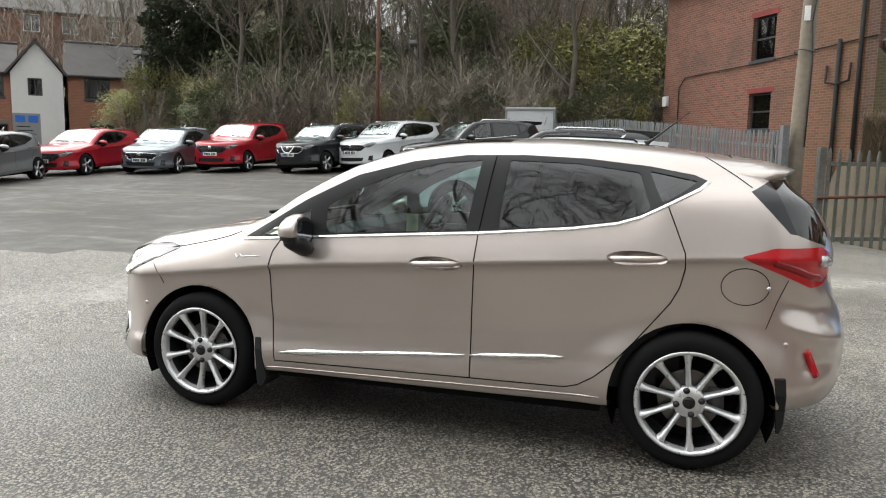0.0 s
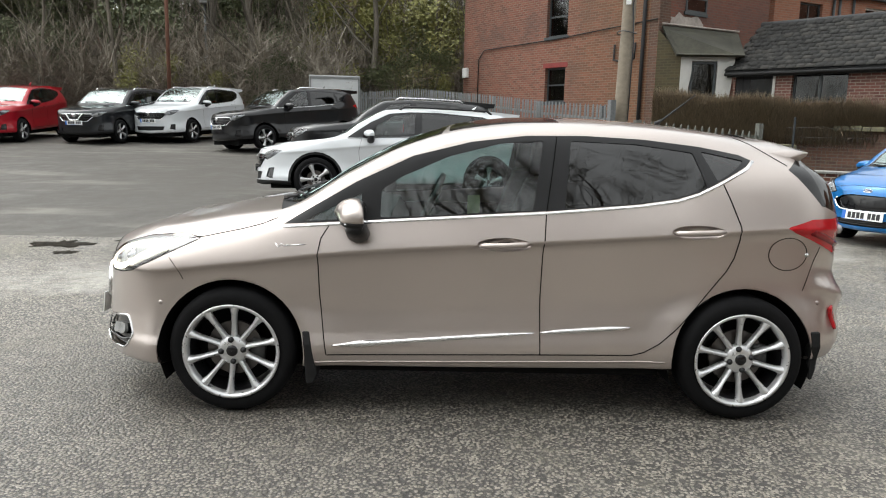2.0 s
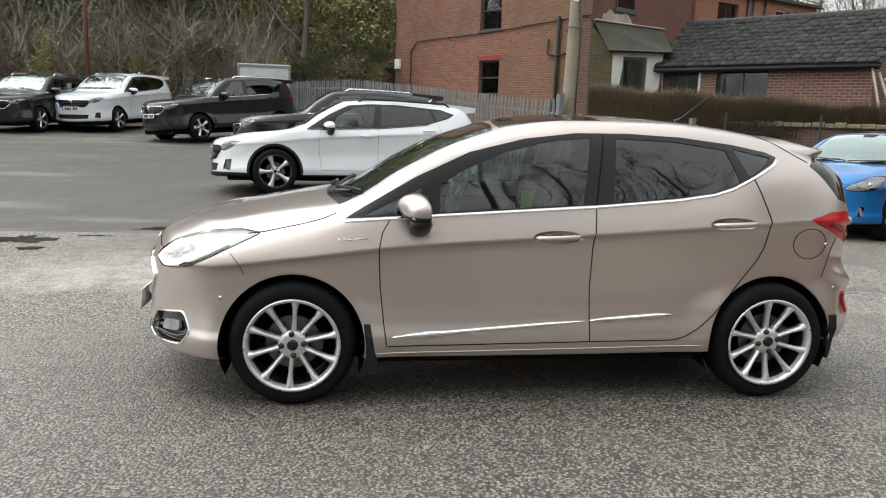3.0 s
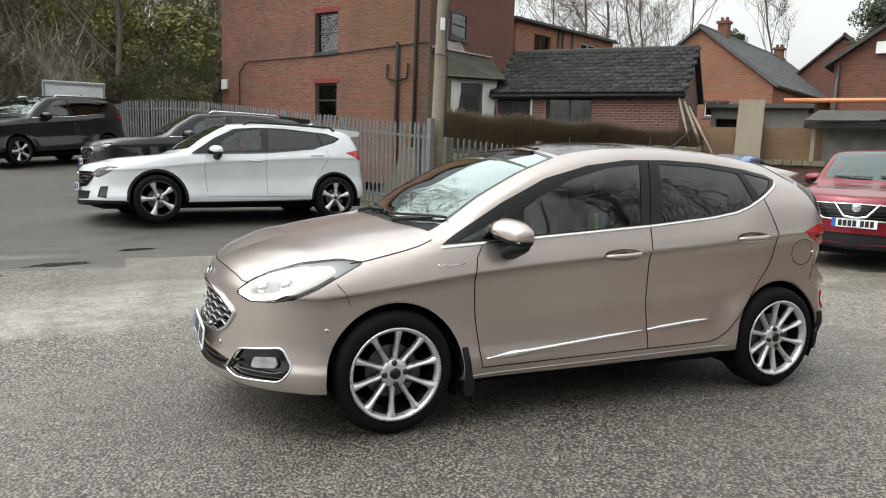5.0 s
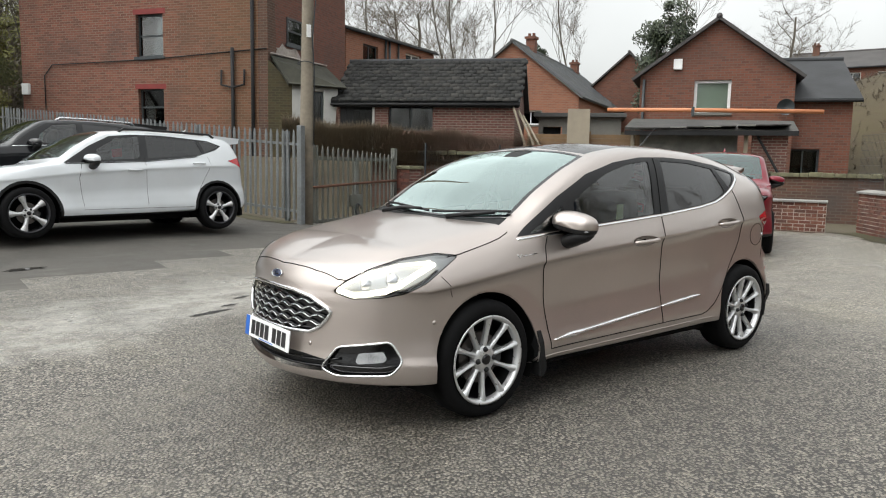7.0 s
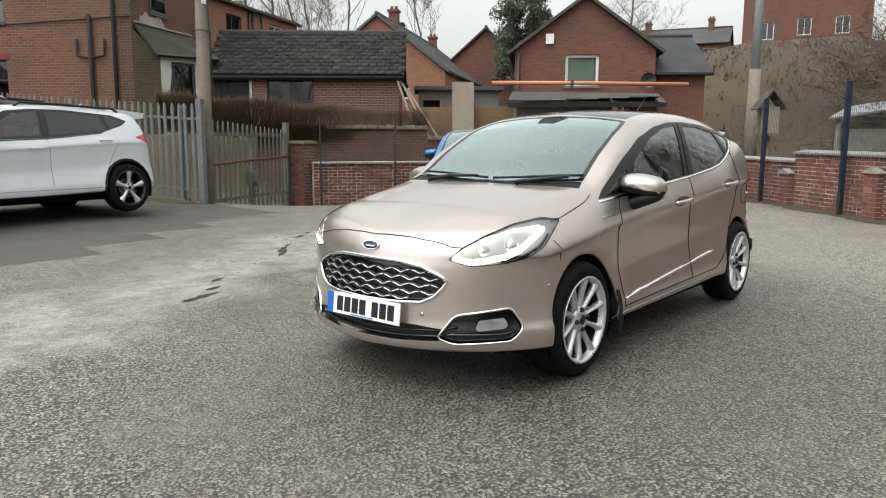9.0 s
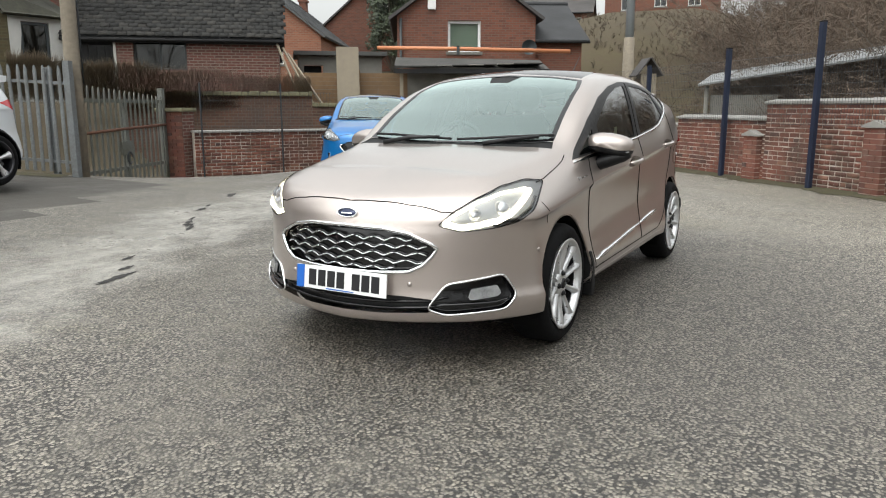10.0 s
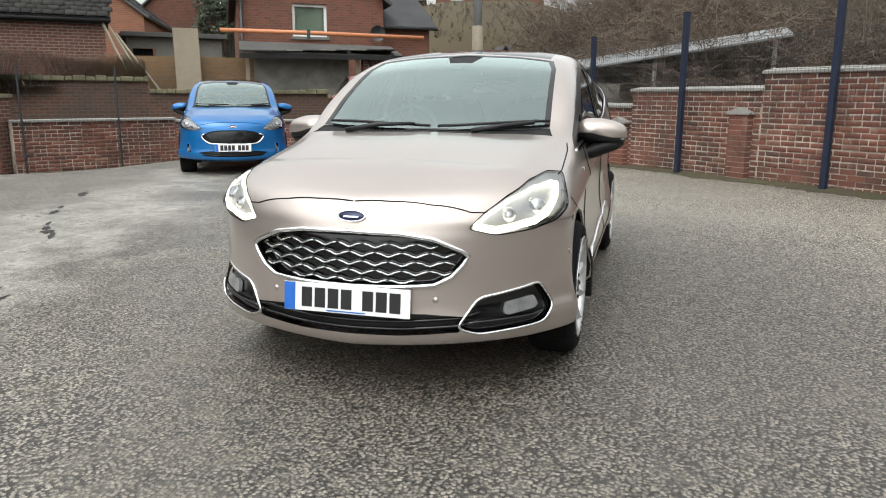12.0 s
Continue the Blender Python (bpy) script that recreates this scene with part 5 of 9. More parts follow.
def parked_car(name, paint, label, m, s, cowl, top_in, top_out, belt0, belt1, roof, clad=False, rails=False, grille="gloss_black", bright=None, lamp=(0.0, 0.0), bars=7, tint=True, lit=False, tissue=False, wide_grille=True, vee=False):
    car = thing(name, label, "car", m, group="parked cars")
    car["paint"] = paint
    B = Body(s, 56, 16, 44)
    a, b = s.front[2][0], s.rear[3][0]
    nose = s.front[8][1]
    half = float(s.w(0))
    hub = s.hub
    for wx in s.wheels:
        if clad:
            B.cut("clad", arch_ring(s, wx, s.arch + 0.026, 24), "side", where=lambda c: c.y < -0.45)
        B.cut("arch", arch_ring(s, wx, s.arch - 0.012, 24), "side", ("paint", "clad"), where=lambda c: c.y < -0.45)
    B.drop("arch")
    if clad:
        z = float(s.sill(0)) + 0.035
        B.cut("clad", [(s.wheels[0], 0.0), (s.wheels[1], 0.0), (s.wheels[1], z), (s.wheels[0], z - 0.01)], "side")
    end = top_out + 0.12
    low0, low1 = belt0 + 0.005, belt1 + 0.03
    xs0 = cowl + 0.10
    dlo = [(xs0, low0), (0.25, low0 + 0.35 * (low1 - low0)), (end - 0.45, low1), (end - 0.12, low1 + 0.10), (end, roof - 0.22), (end - 0.22, roof - 0.145), (0.55, roof - 0.095), (0.1, roof - 0.10), (top_in, roof - 0.135), (xs0 + 0.55 * (top_in - xs0), low0 + 0.62 * (roof - 0.13 - low0))]
    B.cut("dlo", dlo, "side")
    bx = 0.22
    fz = lambda x: low0 + (low1 - low0) * max(0, min(1, (x - xs0) / (end - xs0))) + 0.02
    B.cut("pane_front", [(xs0 + 0.42, fz(xs0 + 0.42)), (bx - 0.05, fz(bx)), (bx - 0.03, roof - 0.125), (top_in + 0.08, roof - 0.165), (xs0 + 0.46, low0 + 0.50 * (roof - 0.13 - low0))], "side", ("dlo",))
    rb = end - 0.36
    B.cut("pane_rear", [(bx + 0.06, fz(bx + 0.06)), (rb, fz(rb) + 0.03), (rb - 0.06, roof - 0.155), (bx + 0.08, roof - 0.120)], "side", ("dlo",))
    B.cut("pane_quarter", [(rb + 0.05, fz(rb) + 0.06), (end - 0.06, roof - 0.235), (end - 0.20, roof - 0.17), (rb + 0.0, roof - 0.165)], "side", ("dlo",))
    hw = float(s.gutter_y(cowl)) - 0.04
    B.cut("windscreen", [(cowl + 0.02, 0.02), (cowl + 0.03, -0.3), (cowl + 0.09, -hw + 0.03), (top_in - 0.10, -hw + 0.10), (top_in - 0.02, -0.3), (top_in, 0.02)], "top")
    B.cut("rear_glass", [(0.02, roof - 0.16), (-half + 0.30, roof - 0.19), (-half + 0.20, belt1 + 0.09), (0.02, belt1 + 0.08)], "front", where=lambda c: c.x > s.rear_x)
    du, dz = lamp
    u0, z0 = (a + 0.10 + half * 0.55) * 0.70711, nose - 0.13 + dz
    B.cut("headlamp", rounded([(u0, z0 - 0.01), (u0 + 0.16, z0 - 0.05), (u0 + 0.32, z0 + 0.01), (u0 + 0.46 + du, z0 + 0.10), (u0 + 0.30, z0 + 0.115), (u0 + 0.12, z0 + 0.075)], 0.02, 2), "diag")
    g1 = half * 0.56
    if wide_grille:
        B.cut("grille", rounded([(0.02, nose - 0.085), (-g1, nose - 0.095), (-g1 - 0.03, nose - 0.17), (-g1 + 0.10, nose - 0.29), (0.02, nose - 0.30)], 0.02, 2), "front", where=lambda c: c.x < s.front_x)
    lo = float(s.sill(a))
    B.cut("low_intake", [(0.02, lo + 0.21), (-half * 0.55, lo + 0.20), (-half * 0.50, lo + 0.09), (0.02, lo + 0.08)], "front", where=lambda c: c.x < s.front_x)
    B.cut("fog_pod", [((a + 0.20 + half * 0.74) * 0.70711, lo + 0.26), ((a + 0.28 + half * 0.86) * 0.70711, lo + 0.27), ((a + 0.26 + half * 0.86) * 0.70711, lo + 0.10), ((a + 0.14 + half * 0.74) * 0.70711, lo + 0.12)], "diag")
    if clad:
        B.cut("chin", [(0.02, lo - 0.1), (-half, lo - 0.1), (-half, lo + 0.07), (0.02, lo + 0.075)], "front", where=lambda c: c.x < s.front_x)
    t0 = (b - 0.10 - half * 0.80) * 0.70711
    B.cut("tail_lamp", rounded([(t0 - 0.42, belt1 - 0.03), (t0 - 0.20, belt1 + 0.02), (t0 + 0.12, belt1 + 0.02), (t0 + 0.16, belt1 - 0.12), (t0 - 0.14, belt1 - 0.14)], 0.015, 2), "back")
    fd0, fd1, rd1 = cowl + 0.30, bx + 0.0, s.wheels[1] - 0.10
    sz = float(s.sill(0)) + 0.10
    B.cut("front_door", [(fd0 + 0.03, low0 + 0.06), (fd0 - 0.02, low0 - 0.2), (fd0 + 0.02, sz), (fd1, sz), (fd1 + 0.01, low0 + 0.2)], "side")
    B.cut("rear_door", [(fd1 + 0.006, sz), (s.wheels[1] - s.arch - 0.05, sz), (s.wheels[1] - s.arch * 0.72, hub + s.arch * 0.85), (rd1, belt1 - 0.10), (rd1 - 0.03, belt1 + 0.12), (fd1 + 0.012, low0 + 0.25)], "side")
    B.bm.normal_update()
    B.panel("paint", car, "body_shell", paint, "both")
    for k, nm, mt in (("front_door", "front_door", paint), ("rear_door", "rear_door", paint), ("dlo", "window_surround", "gloss_black"), ("clad", "arch_cladding", "plastic")):
        B.panel(k, car, nm, mt, "each")
    B.panel("chin", car, "bumper_chin", "plastic", "both")
    for k, mt in (("pane_front", "glass"), ("pane_rear", "glass_dark" if tint else "glass"), ("pane_quarter", "glass_dark")):
        B.panel(k, car, "side_window", mt, "each", lift=-0.003)
    B.panel("windscreen", car, "windscreen", "glass_parked", "both", lift=-0.002)
    B.panel("rear_glass", car, "rear_window", "glass_dark", "both")
    B.panel("grille", car, "grille", grille, "both", lift=-0.02)
    B.panel("low_intake", car, "lower_intake", "plastic", "both", lift=-0.02)
    B.panel("fog_pod", car, "fog_lamp_pod", "gloss_black", "each", lift=-0.012)
    hl = B.panel("headlamp", car, "headlamp", "lamp_clear", "each", lift=-0.03)
    for c, h in zip(B.panel("headlamp", car, "lamp_cover", "glass_lamp", "each", lift=0.001), hl):
        c.parent = h
    B.panel("tail_lamp", car, "tail_lamp", "lamp_red", "each", lift=0.003)
    pair = both_sides("light_band", tube(bmesh.new(), B.line([(u0 + 0.04, z0 + 0.0), (u0 + 0.17, z0 - 0.025), (u0 + 0.32, z0 + 0.03)], "diag", 0.04, -0.014), 0.010, 6), "lamp_clear", car)
    for o, h in zip(pair, hl):
        o.parent = h
    p, _ = B.on(u0 + 0.22, z0 + 0.035, "diag", -0.022)
    pair = both_sides("projector", lathe(bmesh.new(), [(0.0005, -0.02), (0.025, -0.012), (0.036, 0.01)], 14, m=Matrix.Translation(p) @ pose(0, 0, 0, 0, 0, -60)), "lamp_clear", car)
    for o, h in zip(pair, hl):
        o.parent = h

    def seam(pts, view):
        both_sides("panel_gap", tube(bmesh.new(), B.line(pts, view, 0.06, -0.001), 0.003, 4), "seam", car)
    seam([(fd0 + 0.03, low0), (fd0 - 0.02, low0 - 0.2), (fd0 + 0.02, sz), (fd1, sz), (s.wheels[1] - s.arch - 0.05, sz), (s.wheels[1] - s.arch * 0.72, hub + s.arch * 0.85), (rd1, belt1 - 0.10), (rd1 - 0.03, belt1 + 0.02)], "side")
    seam([(fd1 + 0.003, sz), (fd1 + 0.01, low0 + 0.1)], "side")
    seam([(a + 0.10, 0.0), (a + 0.13, -half * 0.4), (a + 0.22, -half * 0.66)], "top")
    P, N = on_shell(B, [(xs0 + 0.02, low0 - 0.008), (0.25, low0 + 0.35 * (low1 - low0) - 0.008), (end - 0.45, low1 - 0.008)], "side", 0.08)
    both_sides("belt_trim", strip(bmesh.new(), P, N, 0.007, 0.004), bright or "gloss_black", car)
    if wide_grille:
        line = B.line([(0.0, nose - 0.085), (-g1, nose - 0.095), (-g1 - 0.03, nose - 0.17), (-g1 + 0.10, nose - 0.29), (0.0, nose - 0.30)], "front", 0.03, 0.002)
        full = line + [Vector((q.x, -q.y, q.z)) for q in line[-2:0:-1]]
        part("grille_frame", tube(bmesh.new(), full, 0.009, 6, True), bright or "gloss_black", car, smooth=True)
        for k in range(4):
            z = nose - 0.125 - 0.042 * k
            line = B.line([(0.0, z), (-g1 * (0.96 - 0.12 * max(0, k - 1)), z)], "front", 0.05, -0.010)
            part("grille_bar", tube(bmesh.new(), line[::-1] + [Vector((q.x, -q.y, q.z)) for q in line[1:]], 0.006, 5), "trim_black", car, smooth=True)
    if vee:
        line = B.line([(-0.26, nose - 0.080), (-0.13, nose - 0.245), (-0.005, nose - 0.265)], "front", 0.03, 0.008)
        part("vee_trim", tube(bmesh.new(), line + [Vector((q.x, -q.y, q.z)) for q in line[-2::-1]], 0.017, 6), "chrome", car, "bright chrome vee trim", smooth=True)
    p, _ = B.on(-0.001, nose - 0.13, "front", 0.006)
    part("badge", lathe(bmesh.new(), [(0.0005, -0.008), (0.045, -0.006), (0.055, 0.002)], 20, "x", m=Matrix.Translation(p)), "chrome", car, smooth=True)
    p, _ = B.on(-0.001, lo + 0.24, "front", 0.012)
    number_plate(car, Matrix.Translation((p.x + 0.008, 0, p.z + 0.02 + max(0.0, nose - 0.82) * 0.6)) @ Euler((radians(90), 0, radians(-90))).to_matrix().to_4x4(), bars)
    for wx in s.wheels:
        bm = bmesh.new()
        R = s.arch - 0.006
        rows = []
        for i in range(21):
            t = math.pi * (-0.12 + 1.24 * i / 20)
            rows.append([bm.verts.new((wx + R * math.cos(t), y, hub + R * math.sin(t))) for y in (-half + 0.01, -half + 0.28)])
        for q, r2 in zip(rows, rows[1:]):
            bm.faces.new((q[0], r2[0], r2[1], q[1]))
        bm.faces.new([q[1] for q in rows])
        both_sides("wheel_arch_liner", bm, "seam", car, smooth=False)
        for sg in (-1, 1):
            add_wheel(car, FIVE, wx, sg * (half - 0.085), hub, 17 if wx < 0 else 40, sg > 0)
    part("floor_pan", boxes(((a + 0.25, -half + 0.24, 0.19), (b - 0.2, half - 0.24, 0.32)), bevel=0.02), "seam", car)
    for x, z in ((fd1 - 0.16, low0 - 0.085), (rd1 - 0.20, belt1 - 0.075)):
        p, _ = B.on(x, z, "side")
        both_sides("door_handle", tube(bmesh.new(), [p + Vector((k * 0.2, -q, 0)) for k, q in ((-0.5, 0.0), (-0.35, 0.03), (0.35, 0.03), (0.5, 0.0))], [0.009, 0.013, 0.013, 0.009], 6), paint, car)
    door_mirror(car, cowl + 0.46, half - 0.07, belt0 + 0.03, paint)
    if rails:
        rl = [(top_in + 0.25, -hw + 0.09), (0.5, -hw + 0.06), (top_out - 0.02, -hw + 0.10)]
        pts = [Vector((x, y, B.on(x, y, "top")[0].z + 0.045)) for x, y in rl]
        pts = [Vector((pts[0].x - 0.08, pts[0].y, pts[0].z - 0.05))] + pts + [Vector((pts[-1].x + 0.08, pts[-1].y, pts[-1].z - 0.05))]
        both_sides("roof_rail", tube(bmesh.new(), pts, 0.018, 6), bright or "trim_black", car)
    bm = bmesh.new()
    tip = s.rear[9][0] + 0.06
    slab(bm, [(top_out + 0.02, roof - 0.045), (tip - 0.03, roof - 0.085), (tip - 0.05, roof - 0.16), (top_out + 0.05, roof - 0.22)], -half + 0.28, half - 0.28)
    part("roof_spoiler", bm, paint, car)
    for y in (-0.3, 0.3):
        pts = [Vector((cowl + 0.05 + 0.03 * k, y + 0.5 * (k - 0.5), 0)) for k in (0, 0.5, 1)]
        part("wiper_blade", tube(bmesh.new(), [Vector((q.x, q.y, B.on(q.x, -abs(q.y), "top")[0].z + 0.02)) for q in pts], 0.009, 5), "trim_black", car, smooth=True)
    part("aerial", tube(bmesh.new(), [(top_out - 0.15, 0, roof - 0.02), (top_out - 0.05, 0, roof + 0.07)], [0.03, 0.008], 6), paint, car, smooth=True)
    cabin(car, s, 0.35, belt0 + 0.02, cowl + 0.45, 0.0, 0.85, True, roof - 0.07)
    if tissue:
        part("price_card", boxes(((0.02, -0.55, belt0 + 0.12), (0.03, -0.25, belt0 + 0.24))), "lamp_red", car)
    B.bm.free()
    return car


def nose_at(x, y, turn):
    """A parking place by the middle of the front bumper and the way it looks, in degrees from +x."""
    dx, dy = math.cos(radians(turn)), math.sin(radians(turn))
    return facing(x - dx * 2.25, y - dy * 2.25, dx, dy)


def facing(x, y, dx, dy, dz=0.0):
    """A place on the ground with the nose towards (dx, dy)."""
    d = Vector((dx, dy, 0)).normalized()
    zf, zr = ground_z(x + d.x * 1.3, y + d.y * 1.3), ground_z(x - d.x * 1.3, y - d.y * 1.3)
    zl, zq = ground_z(x - d.y * 0.75, y + d.x * 0.75), ground_z(x + d.y * 0.75, y - d.x * 0.75)
    return Matrix.Translation((x, y, (zf + zr) / 2 + dz)) @ Euler((0, 0, math.atan2(-d.y, -d.x))).to_matrix().to_4x4() @ Euler((math.atan2(zq - zl, 1.5) * -1, math.atan2(zf - zr, 2.6), 0)).to_matrix().to_4x4()


FAMILY = car_shape(2.70, 0.93, 0.76, 1.50, 0.91, 0.78, -0.98, -0.22, 1.38, 0.16, 1.01, 0.975, 1.08, 0.335, 0.24)
CROSS = car_shape(2.65, 0.90, 0.83, 1.59, 0.90, 0.93, -0.98, -0.28, 1.20, 0.22, 1.10, 1.07, 1.17, 0.345, 0.28)
LARGE = car_shape(2.67, 0.95, 1.05, 1.70, 0.90, 0.98, -0.98, -0.22, 1.45, 0.20, 1.17, 1.13, 1.20, 0.355, 0.30)
LOW = car_shape(2.66, 0.92, 0.86, 1.43, 0.895, 0.75, -0.95, -0.15, 0.95, 0.42, 0.97, 0.93, 1.02, 0.325, 0.20, 0.02)
TINY = car_shape(2.50, 0.75, 0.62, 1.42, 0.86, 0.82, -0.75, -0.30, 1.15, 0.15, 0.96, 0.95, 1.02, 0.31, 0.22)
wf, wr = Vector((-2.084, 6.99)), Vector((0.579, 7.45))
dF = (wf - wr).normalized()
side = Vector((-dF.y, dF.x))
cen = (wf + wr) / 2 - side * 0.84
parked_car("family_hatchback", "paint_white", "white family hatchback with black arch cladding, parked by the fence", facing(cen.x, cen.y, dF.x, dF.y), FAMILY, -0.98, -0.22, 1.38, 0.975, 1.08, 1.50, clad=True, rails=True, tissue=True)
parked_car("estate_car", "paint_black", "black crossover car with silver roof rails, parked behind a white hatchback", facing(cen.x - side.x * 3.0 + 0.35, cen.y - side.y * 3.0, dF.x, dF.y), CROSS, -0.98, -0.28, 1.20, 1.07, 1.17, 1.60, rails=True, bright="satin")
parked_car("large_suv", "paint_black", "black large sport utility car with bright trim, parked", nose_at(-6.04, 15.65, -134), LARGE, -0.98, -0.22, 1.45, 1.13, 1.20, 1.70, bright="chrome", rails=True)
parked_car("large_suv", "paint_white", "white large sport utility car with dark glass, parked", nose_at(-8.76, 17.99, -106), LARGE, -0.98, -0.22, 1.45, 1.13, 1.20, 1.70, bright="chrome", rails=True)
parked_car("crossover_car", "paint_graphite", "dark grey crossover car with roof rails, parked", nose_at(-10.49, 16.95, -100), CROSS, -0.98, -0.28, 1.20, 1.07, 1.17, 1.59, clad=True, bright="chrome", rails=True, vee=True)
parked_car("crossover_car", "paint_red", "bright red sport utility car facing the yard, parked", nose_at(-13.00, 16.43, -88), CROSS, -0.98, -0.28, 1.20, 1.07, 1.17, 1.62)
parked_car("family_hatchback", "paint_slate", "blue-grey hatchback with bright grille surround, parked", nose_at(-14.75, 15.25, -78), LOW, -0.95, -0.15, 0.95, 0.93, 1.02, 1.43, bright="chrome")
parked_car("family_hatchback", "paint_red", "bright red low hatchback with black grille, parked", nose_at(-17.00, 13.70, -84), LOW, -0.95, -0.15, 0.95, 0.93, 1.02, 1.42)
parked_car("small_hatchback", "paint_grey", "grey small hatchback with rounded lamps, parked", facing(-16.9, 11.6, 0.25, -0.97), TINY, -0.75, -0.30, 1.15, 0.95, 1.02, 1.42)
parked_car("small_hatchback", "paint_white", "white small car parked behind the red one", facing(-18.6, 21.5, -0.3, -0.95), TINY, -0.75, -0.30, 1.15, 0.95, 1.02, 1.50)
parked_car("crossover_car", "paint_dark_red", "dark red crossover car with bright vee grille, parked by the wall", facing(8.05, 3.55, -0.88, -0.47), CROSS, -0.98, -0.28, 1.20, 1.07, 1.17, 1.59, clad=True, bright="chrome", vee=True)
blue = hatchback("hatchback_car", "paint_blue", "bright blue five-door hatchback parked before a brick wall", facing(6.95, 6.0, -0.86, -0.51), FIVE, detail=False, lit=False, wavy=False)
blue["group"] = "parked cars"

# ---- the setting ----
def asphalt_skin():
    m, n, l, p = material("asphalt")
    c = n.new("ShaderNodeTexCoord").outputs["Object"]
    warp = noise_node(n, l, 45, 2, 0.5, c)
    bent = n.new("ShaderNodeVectorMath")
    bent.operation = "ADD"
    shift = n.new("ShaderNodeVectorMath")
    shift.operation = "SCALE"
    l.new(warp, shift.inputs[0])
    shift.inputs["Scale"].default_value = 0.012
    l.new(c, bent.inputs[0])
    l.new(shift.outputs[0], bent.inputs[1])
    stones = n.new("ShaderNodeTexVoronoi")
    stones.inputs["Scale"].default_value = 66.0
    stones.inputs["Randomness"].default_value = 1.0
    l.new(bent.outputs[0], stones.inputs["Vector"])
    fine, mid, big, huge = noise_node(n, l, 260, 3, 0.6, c), noise_node(n, l, 7.0, 5, 0.65, c), noise_node(n, l, 0.8, 6, 0.62, c), noise_node(n, l, 0.16, 4, 0.5, c)
    bw = n.new("ShaderNodeRGBToBW")
    l.new(stones.outputs["Color"], bw.inputs[0])
    chip = ramp(n, l, bw.outputs[0], [(0.12, (0.125, 0.113, 0.093)), (0.40, (0.215, 0.195, 0.162)), (0.66, (0.290, 0.264, 0.220)), (0.92, (0.39, 0.358, 0.303))])
    tar = ramp(n, l, fine, [(0.3, (0.010, 0.009, 0.008)), (0.7, (0.034, 0.031, 0.026))])
    silt = ramp(n, l, fine, [(0.3, (0.080, 0.073, 0.061)), (0.7, (0.140, 0.128, 0.108))])
    # dust fills the joints between the chips in drifting patches
    drift = mixed(n, l, 0.5, mid, big)
    joint = mixed(n, l, span(n, l, drift, 0.0, 0.55, 0.50, 0.66), tar, silt)
    gap = span(n, l, stones.outputs["Distance"], 0.0, 1.0, 0.44, 0.56)
    base = mixed(n, l, gap, chip, joint)
    dull = mixed(n, l, span(n, l, drift, 0.0, 0.70, 0.50, 0.66), base, mixed(n, l, 1.0, silt, (1.45, 1.45, 1.42), "MULTIPLY"))
    lane = span(n, l, huge, 0.0, 1.0, 0.42, 0.58)
    dirt = mixed(n, l, span(n, l, big, 0.0, 0.28, 0.52, 0.70), dull, (0.075, 0.067, 0.055))
    moss = mixed(n, l, span(n, l, noise_node(n, l, 0.45, 6, 0.7, c), 0.0, 0.32, 0.57, 0.72), dirt, (0.17, 0.155, 0.085))
    # paler towards the south-east wall: worn tone, with wet sky sheen painted in
    worn = n.new("ShaderNodeVectorMath")
    worn.operation = "DOT_PRODUCT"
    l.new(c, worn.inputs[0])
    worn.inputs[1].default_value = (0.75, -0.66, 0.0)
    drifted = n.new("ShaderNodeMath")
    drifted.operation = "MULTIPLY_ADD"
    l.new(big, drifted.inputs[0])
    drifted.inputs[1].default_value = 3.0
    l.new(worn.outputs["Value"], drifted.inputs[2])
    moss = mixed(n, l, span(n, l, drifted.outputs[0], 0.0, 0.55, 2.0, 5.5), moss, mixed(n, l, 1.0, base, (1.80, 1.80, 1.77), "MULTIPLY"))
    # a dark patch beside and under the car: its shade put into the colour
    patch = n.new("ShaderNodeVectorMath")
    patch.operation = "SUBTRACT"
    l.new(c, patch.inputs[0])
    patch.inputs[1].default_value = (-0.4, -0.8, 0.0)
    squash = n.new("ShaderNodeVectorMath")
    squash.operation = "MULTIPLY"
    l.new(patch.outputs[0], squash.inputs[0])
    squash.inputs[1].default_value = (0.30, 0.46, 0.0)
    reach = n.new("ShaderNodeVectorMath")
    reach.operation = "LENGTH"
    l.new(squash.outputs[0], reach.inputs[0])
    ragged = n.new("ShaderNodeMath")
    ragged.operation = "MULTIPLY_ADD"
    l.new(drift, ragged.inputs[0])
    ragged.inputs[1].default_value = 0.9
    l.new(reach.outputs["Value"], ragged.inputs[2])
    car_shade = span(n, l, ragged.outputs[0], 0.70, 0.0, 0.95, 1.60)
    moss = mixed(n, l, car_shade, moss, mixed(n, l, 0.45, (0.030, 0.026, 0.021), base, "MIX"))
    # a washed-out pale drain lane towards the gate: silt, with sky reflection painted in
    off = n.new("ShaderNodeVectorMath")
    off.operation = "DOT_PRODUCT"
    l.new(c, off.inputs[0])
    off.inputs[1].default_value = (-0.349, 0.937, 0.0)
    perp = n.new("ShaderNodeMath")
    perp.operation = "SUBTRACT"
    l.new(off.outputs["Value"], perp.inputs[0])
    perp.inputs[1].default_value = 3.40
    wob = n.new("ShaderNodeMath")
    wob.operation = "MULTIPLY_ADD"
    l.new(big, wob.inputs[0])
    wob.inputs[1].default_value = 3.2
    l.new(perp.outputs[0], wob.inputs[2])
    side = n.new("ShaderNodeMath")
    side.operation = "ABSOLUTE"
    cen = n.new("ShaderNodeMath")
    cen.operation = "SUBTRACT"
    l.new(wob.outputs[0], cen.inputs[0])
    cen.inputs[1].default_value = 1.6
    l.new(cen.outputs[0], side.inputs[0])
